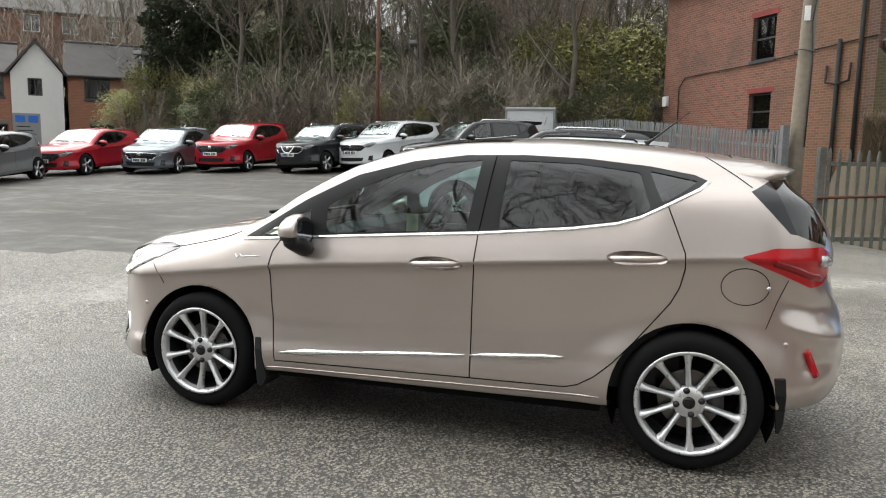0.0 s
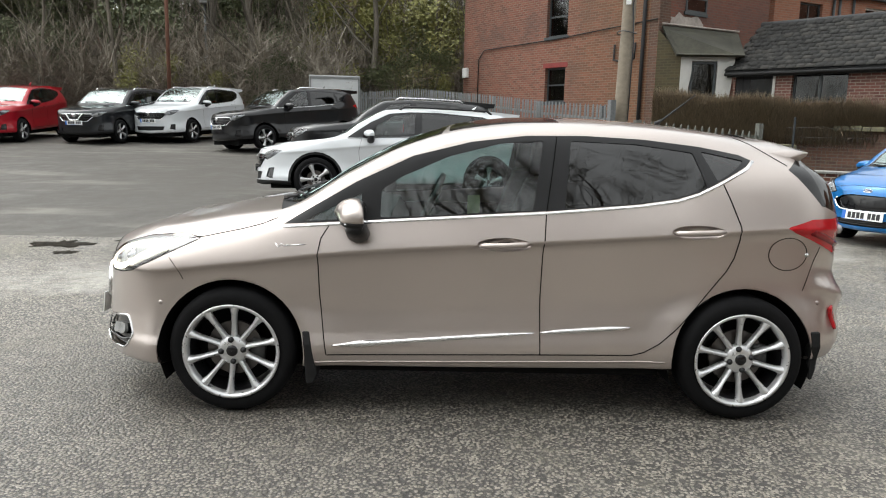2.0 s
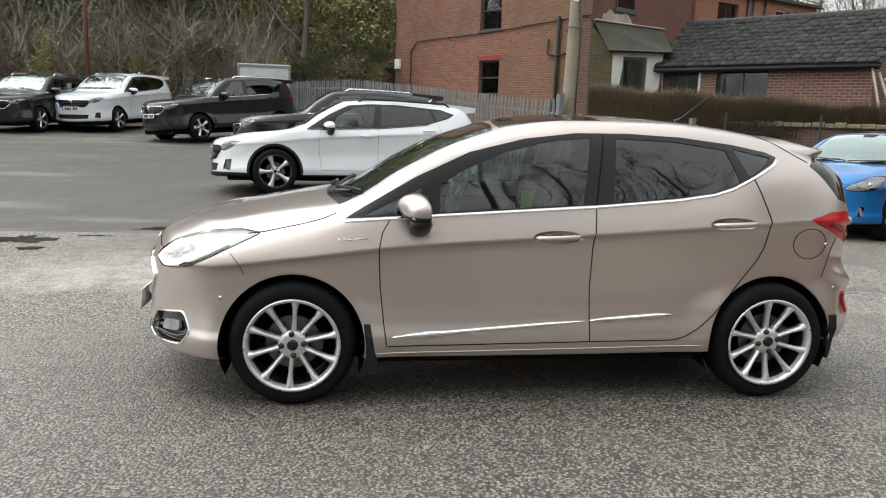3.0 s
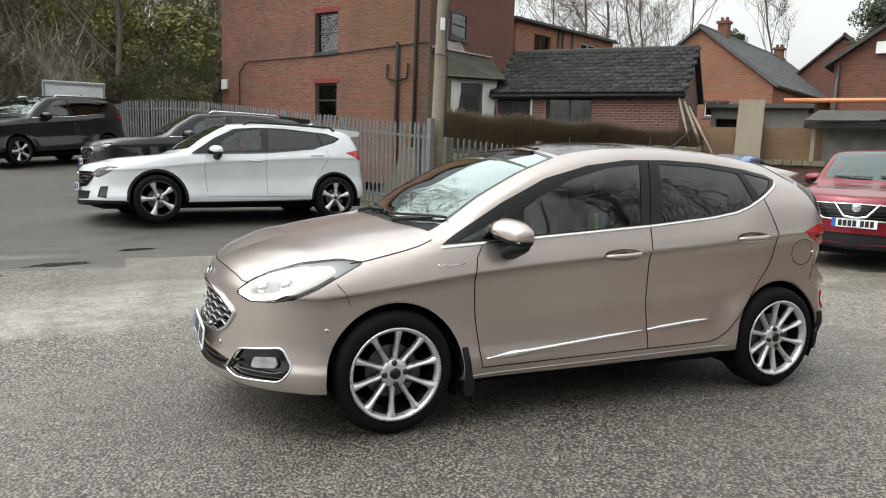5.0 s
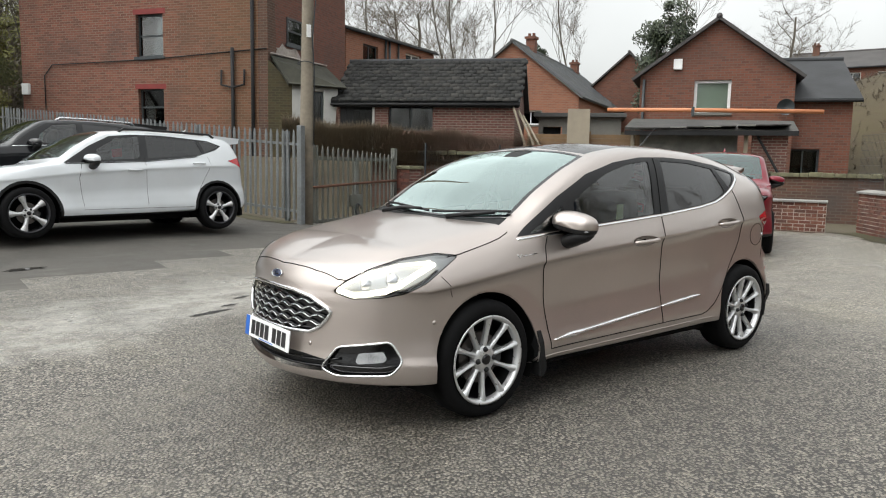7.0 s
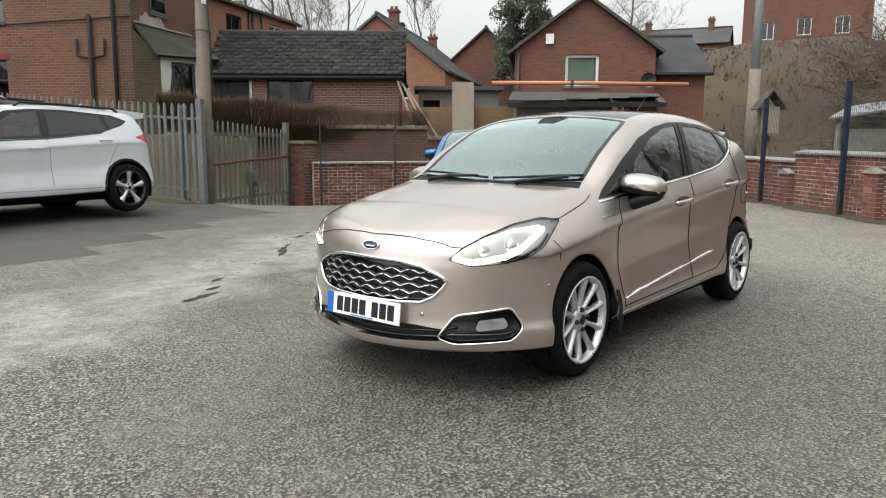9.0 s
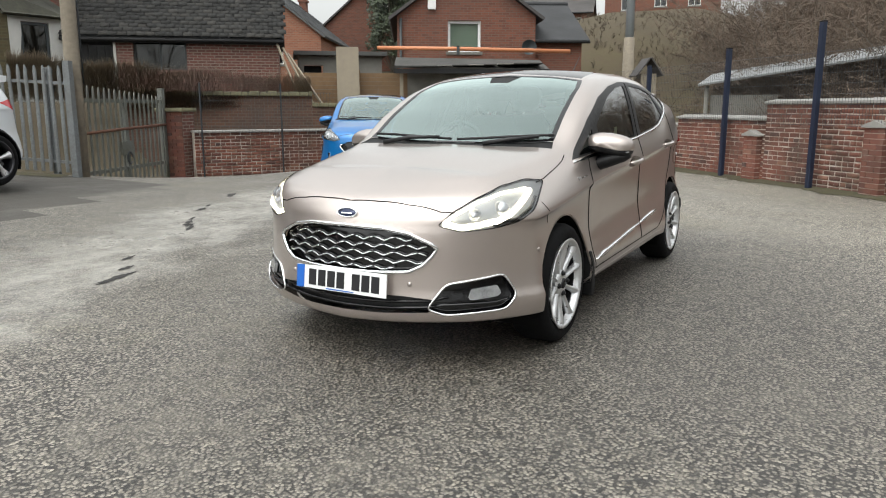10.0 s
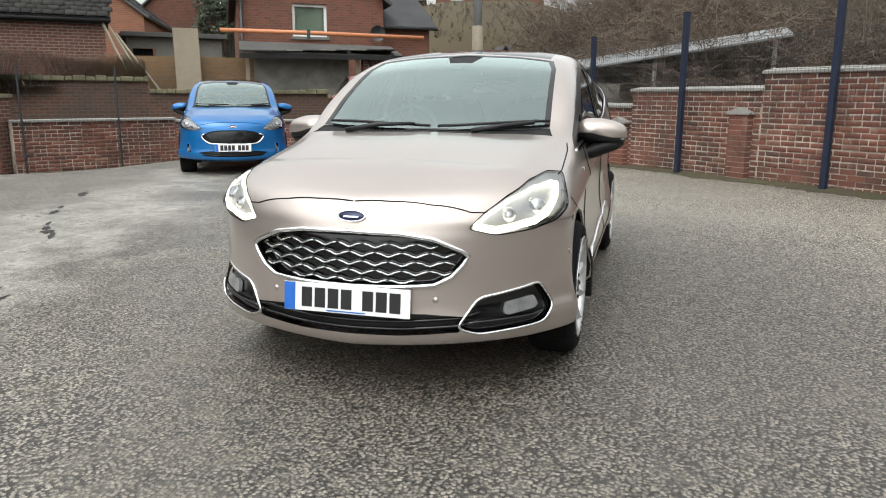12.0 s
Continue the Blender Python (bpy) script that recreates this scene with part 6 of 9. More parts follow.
    washed = span(n, l, side.outputs[0], 0.85, 0.0, 0.25, 1.05)
    ax = n.new("ShaderNodeSeparateXYZ")
    l.new(c, ax.inputs[0])
    ends = n.new("ShaderNodeMath")
    ends.operation = "MULTIPLY"
    l.new(washed, ends.inputs[0])
    l.new(span(n, l, ax.outputs[0], 0.0, 1.0, -5.2, -2.4), ends.inputs[1])
    washed = ends.outputs[0]
    streaky = n.new("ShaderNodeMath")
    streaky.operation = "MULTIPLY"
    l.new(washed, streaky.inputs[0])
    l.new(span(n, l, noise_node(n, l, 2.6, 5, 0.7, c), 0.25, 1.0, 0.38, 0.60), streaky.inputs[1])
    pale_lane = mixed(n, l, streaky.outputs[0], moss, mixed(n, l, 0.3, (0.46, 0.447, 0.41), base))
    mottle = ramp(n, l, noise_node(n, l, 16, 4, 0.7, c), [(0.32, (0.62, 0.62, 0.63)), (0.50, (1.0, 1.0, 1.0)), (0.70, (1.42, 1.40, 1.34))])
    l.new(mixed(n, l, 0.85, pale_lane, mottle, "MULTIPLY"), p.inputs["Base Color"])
    wet = mixed(n, l, lane, big, huge)
    dry = span(n, l, wet, 0.30, 0.62, 0.42, 0.58)
    l.new(mixed(n, l, streaky.outputs[0], dry, (0.24, 0.24, 0.24)), p.inputs["Roughness"])
    p.inputs["Specular IOR Level"].default_value = 0.75
    hgt = mixed(n, l, 0.25, stones.outputs["Distance"], fine)
    relief = bumped(n, l, p, hgt, 1.0, -0.010)
    l.new(span(n, l, streaky.outputs[0], 1.0, 0.22, 0.0, 0.8), relief.inputs["Strength"])
    return m


def smooth_tar_skin():
    """The older, smoother surface of the far bays."""
    m, n, l, p = material("old_asphalt")
    c = n.new("ShaderNodeTexCoord").outputs["Object"]
    fine, mid, big = noise_node(n, l, 180, 3, 0.6, c), noise_node(n, l, 3.0, 5, 0.6, c), noise_node(n, l, 0.25, 5, 0.6, c)
    p.inputs["Specular IOR Level"].default_value = 0.3
    tar = ramp(n, l, fine, [(0.3, (0.034, 0.032, 0.028)), (0.7, (0.088, 0.082, 0.073))])
    l.new(mixed(n, l, span(n, l, mid, 0.0, 0.5), tar, (0.105, 0.097, 0.085)), p.inputs["Base Color"])
    l.new(span(n, l, mixed(n, l, 0.4, big, mid), 0.50, 0.85, 0.40, 0.60), p.inputs["Roughness"])
    stretch = n.new("ShaderNodeMapping")
    stretch.inputs["Scale"].default_value = (0.35, 1.5, 1.0)
    stretch.inputs["Rotation"].default_value = (0.0, 0.0, 0.25)
    l.new(c, stretch.inputs["Vector"])
    streak = noise_node(n, l, 1.0, 6, 0.65, stretch.outputs[0])
    worn = mixed(n, l, span(n, l, streak, 0.0, 0.55, 0.54, 0.68), p.inputs["Base Color"].links[0].from_socket, (0.20, 0.19, 0.165))
    l.new(worn, p.inputs["Base Color"])
    bumped(n, l, p, fine, 0.5, 0.003)
    return m


def earth_skin(name, a, b, c3, scale=1.0):
    m, n, l, p = material(name)
    c = n.new("ShaderNodeTexCoord").outputs["Object"]
    fine, mid, big = noise_node(n, l, 25 * scale, 6, 0.7, c), noise_node(n, l, 3 * scale, 6, 0.65, c), noise_node(n, l, 0.3 * scale, 4, 0.6, c)
    col = mixed(n, l, span(n, l, mid, 0, 1), ramp(n, l, fine, [(0.3, a), (0.7, b)]), c3)
    l.new(mixed(n, l, span(n, l, big, 0, 0.7), col, a), p.inputs["Base Color"])
    p.inputs["Roughness"].default_value = 0.95
    bumped(n, l, p, mid, 0.5, 0.03)
    return m


M["asphalt"], M["old_asphalt"] = asphalt_skin(), smooth_tar_skin()
M["earth"] = earth_skin("earth", (0.055, 0.042, 0.028), (0.13, 0.10, 0.065), (0.085, 0.075, 0.042))
M["grass_slope"] = earth_skin("grass_slope", (0.042, 0.029, 0.015), (0.084, 0.058, 0.030), (0.066, 0.055, 0.022))
M["moss"] = earth_skin("moss", (0.026, 0.023, 0.013), (0.105, 0.100, 0.026), (0.060, 0.050, 0.032), 1.6)
M["puddle"] = plain("puddle", (0.035, 0.033, 0.030), 0.05, vary=0.2, scale=3)


def mortar_skin():
    """Old mortar, dark with soot but for pale repointed patches."""
    m, n, l, p = material("mortar")
    c = n.new("ShaderNodeNewGeometry").outputs["Position"]
    fine, patch = noise_node(n, l, 60, 4, 0.6, c), noise_node(n, l, 2.3, 5, 0.65, c)
    old = ramp(n, l, fine, [(0.3, (0.085, 0.066, 0.052)), (0.7, (0.20, 0.160, 0.128))])
    new_mix = ramp(n, l, fine, [(0.3, (0.38, 0.33, 0.28)), (0.7, (0.56, 0.50, 0.44))])
    l.new(mixed(n, l, span(n, l, patch, 0.10, 1.0, 0.38, 0.54), old, new_mix), p.inputs["Base Color"])
    p.inputs["Roughness"].default_value = 0.95
    bumped(n, l, p, fine, 0.6, 0.004)
    return m


M["mortar"] = mortar_skin()
M["coping"] = plain("coping", (0.25, 0.243, 0.225), 0.85, vary=0.3, scale=9, bump=0.006)
M["mossy_stone"] = plain("mossy_stone", (0.15, 0.14, 0.085), 0.95, vary=0.5, scale=7, bump=0.02)
def weathered_zinc(name, zinc, dirt, amount):
    m, n, l, p = material(name)
    big, small = noise_node(n, l, 1.6, 6, 0.7), noise_node(n, l, 30, 5, 0.6)
    col = ramp(n, l, small, [(0.3, tuple(c * 0.78 for c in zinc)), (0.7, tuple(c * 1.18 for c in zinc))])
    l.new(mixed(n, l, span(n, l, big, 0.0, amount, 0.40, 0.66), col, dirt), p.inputs["Base Color"])
    p.inputs["Roughness"].default_value, p.inputs["Metallic"].default_value = 0.66, 0.2
    return m


M["galvanised"] = weathered_zinc("galvanised", (0.165, 0.176, 0.182), (0.085, 0.082, 0.066), 0.6)
M["mossy_zinc"] = weathered_zinc("mossy_zinc", (0.150, 0.155, 0.145), (0.070, 0.070, 0.040), 0.85)
M["rust"] = plain("rust", (0.115, 0.050, 0.030), 0.85, vary=0.4, scale=14, bump=0.003)
M["pole_wood"] = plain("pole_wood", (0.20, 0.17, 0.13), 0.9, vary=0.35, scale=14, bump=0.008)
M["post_blue"] = plain("post_blue", (0.018, 0.026, 0.050), 0.4, 0.2, vary=0.2)
M["wire"] = plain("wire", (0.04, 0.045, 0.05), 0.5, 0.4)
M["slate"] = plain("slate", (0.036, 0.037, 0.039), 0.85, vary=0.45, scale=8, bump=0.006)
M["tile_roof"] = plain("tile_roof", (0.065, 0.060, 0.058), 0.85, vary=0.4, scale=6, bump=0.01)
M["white_render"] = plain("white_render", (0.60, 0.60, 0.585), 0.85, vary=0.06, scale=4)
M["white_paint"] = plain("white_paint", (0.46, 0.455, 0.43), 0.6, vary=0.15, scale=6)
M["upvc"] = plain("upvc", (0.80, 0.80, 0.79), 0.3, vary=0.04)
M["frame_dark"] = plain("frame_dark", (0.035, 0.042, 0.045), 0.5, vary=0.25)
M["lintel_red"] = plain("lintel_red", (0.20, 0.030, 0.026), 0.7, vary=0.2)
M["timber"] = plain("timber", (0.17, 0.105, 0.055), 0.85, vary=0.3, scale=10, bump=0.005)
M["timber_pale"] = plain("timber_pale", (0.25, 0.212, 0.158), 0.8, vary=0.15, scale=8)
M["plastic_pipe"] = plain("plastic_pipe", (0.52, 0.20, 0.09), 0.5, vary=0.12, scale=4)
M["felt"] = plain("felt", (0.075, 0.075, 0.072), 0.9, vary=0.35, scale=6, bump=0.01)
M["old_felt"] = plain("old_felt", (0.060, 0.058, 0.054), 0.95, vary=0.6, scale=7, bump=0.02)
M["pale_panel"] = plain("pale_panel", (0.17, 0.165, 0.15), 0.95, vary=0.55, scale=4, bump=0.01)
M["polythene"] = pane_glass("polythene", (0.50, 0.50, 0.48), 0.45, 0.35, 0.8)
# near-black sheet colour that stands for the shade of unlit rooms
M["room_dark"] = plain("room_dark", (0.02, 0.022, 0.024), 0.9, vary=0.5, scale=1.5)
M["blind"] = plain("blind", (0.35, 0.39, 0.34), 0.8, vary=0.1)
M["window_glass"] = pane_glass("window_glass", (0.30, 0.33, 0.33), sheen=1.2)
M["clear_pane"] = pane_glass("clear_pane", (0.86, 0.90, 0.87), sheen=0.6)
M["concrete"] = plain("concrete", (0.155, 0.148, 0.132), 0.9, vary=0.2, scale=10, bump=0.004)
M["steel_white"] = plain("steel_white", (0.22, 0.23, 0.23), 0.5, 0.3, vary=0.1)
M["lamp_grey"] = plain("lamp_grey", (0.36, 0.39, 0.41), 0.55, 0.1, vary=0.12, scale=4)
M["container"] = plain("container", (0.50, 0.515, 0.52), 0.55, vary=0.12, scale=3)
M["brick_big"] = brick_skin("brick_big", ((0.235, 0.082, 0.053), (0.125, 0.046, 0.033), (0.185, 0.095, 0.062)), (0.215, 0.160, 0.122), soot_amount=0.62, ochre=(5.0, 8.6, (0.115, 0.075, 0.026)))
M["brick_orange"] = brick_skin("brick_orange", ((0.300, 0.112, 0.062), (0.220, 0.080, 0.047), (0.30, 0.150, 0.095)), (0.24, 0.175, 0.13), soot_amount=0.22)
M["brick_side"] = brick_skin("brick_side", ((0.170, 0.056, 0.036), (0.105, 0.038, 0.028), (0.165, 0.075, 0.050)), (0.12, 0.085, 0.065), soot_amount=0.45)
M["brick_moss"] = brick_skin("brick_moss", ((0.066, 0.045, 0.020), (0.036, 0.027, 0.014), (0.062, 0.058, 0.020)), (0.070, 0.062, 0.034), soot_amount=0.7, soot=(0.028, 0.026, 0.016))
M["old_plaster"] = plain("old_plaster", (0.34, 0.30, 0.27), 0.95, vary=0.4, scale=9, bump=0.01)
M["mossy_slate"] = plain("mossy_slate", (0.042, 0.041, 0.030), 0.95, vary=0.6, scale=9, bump=0.02)
M["tarred_board"] = plain("tarred_board", (0.014, 0.014, 0.015), 0.85, vary=0.4, scale=14, bump=0.004)
M["brick_house"] = brick_skin("brick_house", ((0.185, 0.060, 0.036), (0.110, 0.038, 0.026), (0.185, 0.090, 0.058)), (0.135, 0.098, 0.075), soot_amount=0.45)
M["brick_shed"] = brick_skin("brick_shed", ((0.150, 0.048, 0.038), (0.080, 0.030, 0.025), (0.185, 0.110, 0.085)), (0.23, 0.20, 0.165), soot_amount=0.3)
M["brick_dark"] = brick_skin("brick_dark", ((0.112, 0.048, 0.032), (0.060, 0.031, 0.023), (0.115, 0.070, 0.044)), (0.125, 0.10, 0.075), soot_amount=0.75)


def slate_piece(name):
    """One old roof slate: grey-brown, each a little different, with lichen bloom."""
    m, n, l, p = material(name)
    tone = ramp(n, l, n.new("ShaderNodeObjectInfo").outputs["Random"], [(0.0, (0.019, 0.019, 0.019)), (0.6, (0.027, 0.027, 0.026)), (1.0, (0.040, 0.038, 0.035))])
    small, big = noise_node(n, l, 22, 6, 0.7), noise_node(n, l, 1.1, 5)
    col = mixed(n, l, span(n, l, small, 0.0, 0.55, 0.45, 0.75), tone, (0.046, 0.044, 0.037))
    l.new(mixed(n, l, span(n, l, big, 0.0, 0.5, 0.5, 0.75), col, (0.024, 0.023, 0.022)), p.inputs["Base Color"])
    p.inputs["Roughness"].default_value = 0.9
    p.inputs["Specular IOR Level"].default_value = 0.2
    bumped(n, l, p, small, 0.6, 0.006)
    return m


def brick_piece(name, how):
    m, n, l, p = material(name)
    if how == "object":
        r = n.new("ShaderNodeObjectInfo").outputs["Random"]
    else:
        r = n.new("ShaderNodeNewGeometry").outputs["Random Per Island"]
    tone = ramp(n, l, r, [(0.0, (0.060, 0.034, 0.029)), (0.06, (0.120, 0.044, 0.032)), (0.45, (0.160, 0.055, 0.036)), (0.85, (0.198, 0.072, 0.046)), (0.96, (0.23, 0.110, 0.072)), (1.0, (0.10, 0.046, 0.040))])
    place = n.new("ShaderNodeNewGeometry").outputs["Position"]
    small, big, smear = noise_node(n, l, 40, 5), noise_node(n, l, 1.1, 6, 0.6, place), noise_node(n, l, 8.0, 5, 0.65, place)
    col = mixed(n, l, span(n, l, small, 0.0, 0.45, 0.4, 0.75), tone, (0.10, 0.055, 0.045))
    col = mixed(n, l, span(n, l, smear, 0.0, 0.45, 0.56, 0.70), col, (0.27, 0.20, 0.16))
    col = mixed(n, l, span(n, l, big, 0.0, 0.82, 0.46, 0.68), col, (0.048, 0.034, 0.026))
    l.new(col, p.inputs["Base Color"])
    p.inputs["Roughness"].default_value = 0.9
    bumped(n, l, p, small, 0.6, 0.004)
    return m


M["brick_one"], M["brick_many"] = brick_piece("brick_one", "object"), brick_piece("brick_many", "island")

YARD = [(-60, -60), (60, -60), (9.0, -8.0), (3.0, -5.6), (7.6, -1.65), (12.0, 2.9), (11.6, 4.0), (9.6, 9.2), (7.0, 10.7), (6.9, 11.6), (3.6, 10.2), (2.8, 9.3), (-0.4, 20.0), (-3.0, 25.0), (-14.0, 23.6), (-30.0, 20.0), (-60.0, 14.0)]


def inside_poly(x, y, poly):
    hit = False
    for (ax, ay), (bx, by) in zip(poly, poly[1:] + poly[:1]):
        if (ay > y) != (by > y) and x < (bx - ax) * (y - ay) / (by - ay) + ax:
            hit = not hit
    return hit


bm = bmesh.new()
gx = [-900, -300, -120, -70, -50, -40, -34] + list(np.arange(-30, 22.1, 0.5)) + [24, 26, 28, 31, 34, 38, 43, 50, 60, 75, 95, 140, 300, 900]
gy = [-900, -300, -120, -60, -45, -36, -30, -26] + list(np.arange(-23, 32.1, 0.5)) + [34, 37, 40, 44, 48, 54, 60, 70, 85, 110, 160, 300, 900]
grid = [[bm.verts.new((x, y, ground_z(x, y))) for y in gy] for x in gx]
for i in range(len(gx) - 1):
    for j in range(len(gy) - 1):
        f = bm.faces.new((grid[i][j], grid[i + 1][j], grid[i + 1][j + 1], grid[i][j + 1]))
        c = f.calc_center_median()
        if inside_poly(c.x, c.y, YARD) and c.y > -14.5:
            f.material_index = 1 if c.y > 5.1 + 0.32 * (c.x + 2.0) + 0.25 * math.sin(c.x * 0.9) and c.x < 3.2 else 0
        else:
            f.material_index = 3 if c.x > 20 and c.y < 40 else 2
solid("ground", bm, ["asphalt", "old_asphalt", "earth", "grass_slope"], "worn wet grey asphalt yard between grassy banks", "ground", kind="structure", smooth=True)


def mask_patch(name, mat, label, category, cx, cy, rx, ry, turn, seed, lift=0.005):
    """A thin puddle or moss patch with a ragged edge that follows the ground."""
    rnd = random.Random(seed)
    ph = [rnd.uniform(0, 6.28) for _ in range(4)]
    bm = bmesh.new()
    mid = bm.verts.new((cx, cy, ground_z(cx, cy) + lift))
    ring = []
    for i in range(44):
        t = 2 * math.pi * i / 44
        k = 1 + 0.22 * math.sin(2 * t + ph[0]) + 0.16 * math.sin(5 * t + ph[1]) + 0.12 * math.sin(9 * t + ph[2]) + 0.07 * math.sin(15 * t + ph[3])
        u, v = rx * k * math.cos(t), ry * k * math.sin(t)
        x, y = cx + u * math.cos(turn) - v * math.sin(turn), cy + u * math.sin(turn) + v * math.cos(turn)
        ring.append(bm.verts.new((x, y, ground_z(x, y) + lift)))
    for i in range(44):
        bm.faces.new((mid, ring[i], ring[(i + 1) % 44]))
    solid(name, bm, mat, label, category, kind="structure", smooth=True)


for k, (px, py, rx, ry, tn) in enumerate(((-3.15, 4.75, 0.34, 0.14, 0.3), (-2.38, 5.48, 0.24, 0.10, 0.2), (-4.50, 4.05, 0.30, 0.50, 0.15), (-4.20, 3.52, 0.10, 0.24, 0.1), (-3.82, 4.28, 0.17, 0.12, 0.1))):
    mask_patch("puddle", "puddle", "shallow puddle lying in worn asphalt", "puddle", px, py, rx, ry * 0.5, tn, 5 + k)
M["tar_hole"] = plain("tar_hole", (0.022, 0.020, 0.018), 0.8, vary=0.5, scale=60, bump=0.01)
for k, (px, py, rx, ry, tn) in enumerate(((0.36, 3.76, 0.13, 0.028, 0.7), (0.50, 3.93, 0.10, 0.045, 0.9), (0.64, 4.08, 0.12, 0.030, 0.8), (0.83, 4.24, 0.09, 0.022, 0.5), (1.35, 4.66, 0.12, 0.030, 0.6), (1.62, 4.83, 0.08, 0.025, 0.7), (2.55, 5.38, 0.20, 0.05, 0.5), (-1.46, 2.50, 0.17, 0.040, 0.2), (-1.20, 2.72, 0.09, 0.025, 0.4), (-0.95, 3.02, 0.10, 0.022, 0.5))):
    mask_patch("pothole", "tar_hole", "dark broken crack in the pale worn asphalt", "pothole", px, py, rx, ry, tn, 25 + k)


def brick_wall(name, label, p0, p1, foot, tops, thick=0.33, singles=(0, 0), mat_core="mortar", seed=1, cap=None, cap_mat="coping", cap_h=0.075):
    """A wall of single bricks on its front; tops: (from, to, height) stretches along it."""
    rnd = random.Random(seed)
    fr = along(p0, p1)
    wall = thing(name, label, "wall", fr, kind="structure")
    meshes = []
    for w in (0.215, 0.1025):
        for v in range(2):
            b = bmesh.new()
            box(b, (0, -0.006 - 0.002 * v, 0), (w - 0.005, 0.03, 0.060))
            bmesh.ops.bevel(b, geom=[e for e in b.edges if all(q.co.y < 0 for q in e.verts)], offset=0.005, segments=1, affect="EDGES")
            meshes.append(mesh_of("brick", b, "brick_one"))
    rest = bmesh.new()
    n_single = 0
    for u0, u1, top in tops:
        z0 = foot - 0.15
        c = bmesh.new()
        box(c, (u0, 0.0, z0), (u1, thick, top))
        part("wall_core", c, mat_core, wall)
        rows = int((top - foot) / 0.075) + 1
        for r in range(rows):
            z = top - (r + 1) * 0.075 + 0.005
            header = r % 4 == 3
            w = 0.1025 if header else 0.215
            u = u0 + (0.0 if r % 2 else -w * 0.5)
            while u < u1 - 0.03:
                a, b = max(u, u0), min(u + w, u1)
                if b - a > 0.04:
                    whole = abs(b - a - w) < 1e-6
                    if whole and singles[0] <= a <= singles[1] and n_single < 300:
                        n_single += 1
                        o = part("brick", meshes[(2 if header else 0) + rnd.randrange(2)], None, wall)
                        o.matrix_basis = pose(a + rnd.uniform(-0.003, 0.003), rnd.uniform(-0.006, 0.002), z + rnd.uniform(-0.004, 0.003), rnd.uniform(-1.2, 1.2), rnd.uniform(-1.2, 1.2), rnd.uniform(-0.6, 0.6))
                    else:
                        box(rest, (a + rnd.uniform(0, 0.006), -0.007 + rnd.uniform(-0.004, 0.004), z + rnd.uniform(-0.004, 0.003)), (b - rnd.uniform(0.002, 0.008), 0.03, z + rnd.uniform(0.055, 0.064)))
                u += w + 0.010
        if cap:
            c = bmesh.new()
            k = max(1, int((u1 - u0) / cap))
            for i in range(k):
                a, b = u0 - 0.02 + (u1 - u0 + 0.04) * i / k, u0 - 0.02 + (u1 - u0 + 0.04) * (i + 1) / k - 0.006
                slab(c, [(-0.05, top), (thick + 0.05, top), (thick + 0.05, top + 0.035), (thick * 0.5, top + cap_h + rnd.uniform(-0.004, 0.004)), (-0.05, top + 0.035)], a, b, axes="yz")
            part("coping", c, cap_mat, wall)
    part("far_bricks", rest, "brick_many", wall, kind="stuff")
    return wall


def brick_pier(label, fr, u, foot, top, wide=0.34, proud=0.11, seed=0):
    """A pier that stands out from a wall, under a pitched cap stone."""
    rnd = random.Random(seed)
    pier = thing("brick_pier", label, "pier", fr @ Matrix.Translation((u, 0, 0)), kind="structure")
    h = wide / 2
    part("pier_core", boxes(((-h + 0.005, -proud + 0.005, foot - 0.1), (h - 0.005, 0.02, top))), "mortar", pier)
    for r in range(int((top - foot) / 0.075) + 1):
        z = top - (r + 1) * 0.075 + 0.005
        cuts = (-h, h - 0.11, h) if r % 2 else (-h, -h + 0.11, h)
        for a, b in zip(cuts, cuts[1:]):
            part("brick", boxes(((a + 0.004, -proud - rnd.uniform(0.0, 0.004), z), (b - 0.004, 0.0, z + 0.065))), "brick_one", pier)
    c = bmesh.new()
    slab(c, [(-h - 0.03, top), (h + 0.03, top), (h + 0.03, top + 0.025), (0, top + 0.10), (-h - 0.03, top + 0.025)], -proud - 0.03, 0.0)
    part("cap_stone", c, "coping", pier)


def mesh_fence(label, fr, u0, u1, z0, z1, off, step=0.055, rails=8):
    """Welded wire panels: thin uprights and cross wires."""
    f = thing("wire_fence", label, "fence", fr)
    bm = bmesh.new()
    u = u0
    while u < u1:
        tube(bm, [(u, off, z0), (u, off, z1)], 0.0024, 3, caps=False)
        u += step
    for i in range(rails):
        z = z0 + (z1 - z0) * i / (rails - 1)
        tube(bm, [(u0, off, z), (u1, off, z)], 0.003, 3, caps=False)
    part("wire_panel", bm, "wire", f, kind="stuff")
    return f


# The stepped wall beside the yard.
RW0, RW1 = (12.30, 2.95), (3.20, -5.88)
RF = along(RW0, RW1)
base = dist(RW0, (7.63, -1.59))
brick_wall("wall_east", "stepped red brick wall with pale coping stones and mossy foot", RW0, RW1, 0.0,
           [(0.0, base - 3.82, 0.84), (base - 3.82, base - 1.24, 1.00), (base - 1.24, base + 1.365, 1.27), (base + 1.365, base + 3.97, 1.50), (base + 3.97, dist(RW0, RW1), 1.76)],
           singles=(base - 0.2, base + 3.2), seed=3, cap=0.6)
for u, top in ((base - 4.0, 0.62), (base - 1.47, 0.74), (base + 1.06, 0.94), (base + 3.7, 1.15)):
    brick_pier("red brick pier with pitched stone cap against wall", RF, u, 0.0, top, seed=int(u * 10))
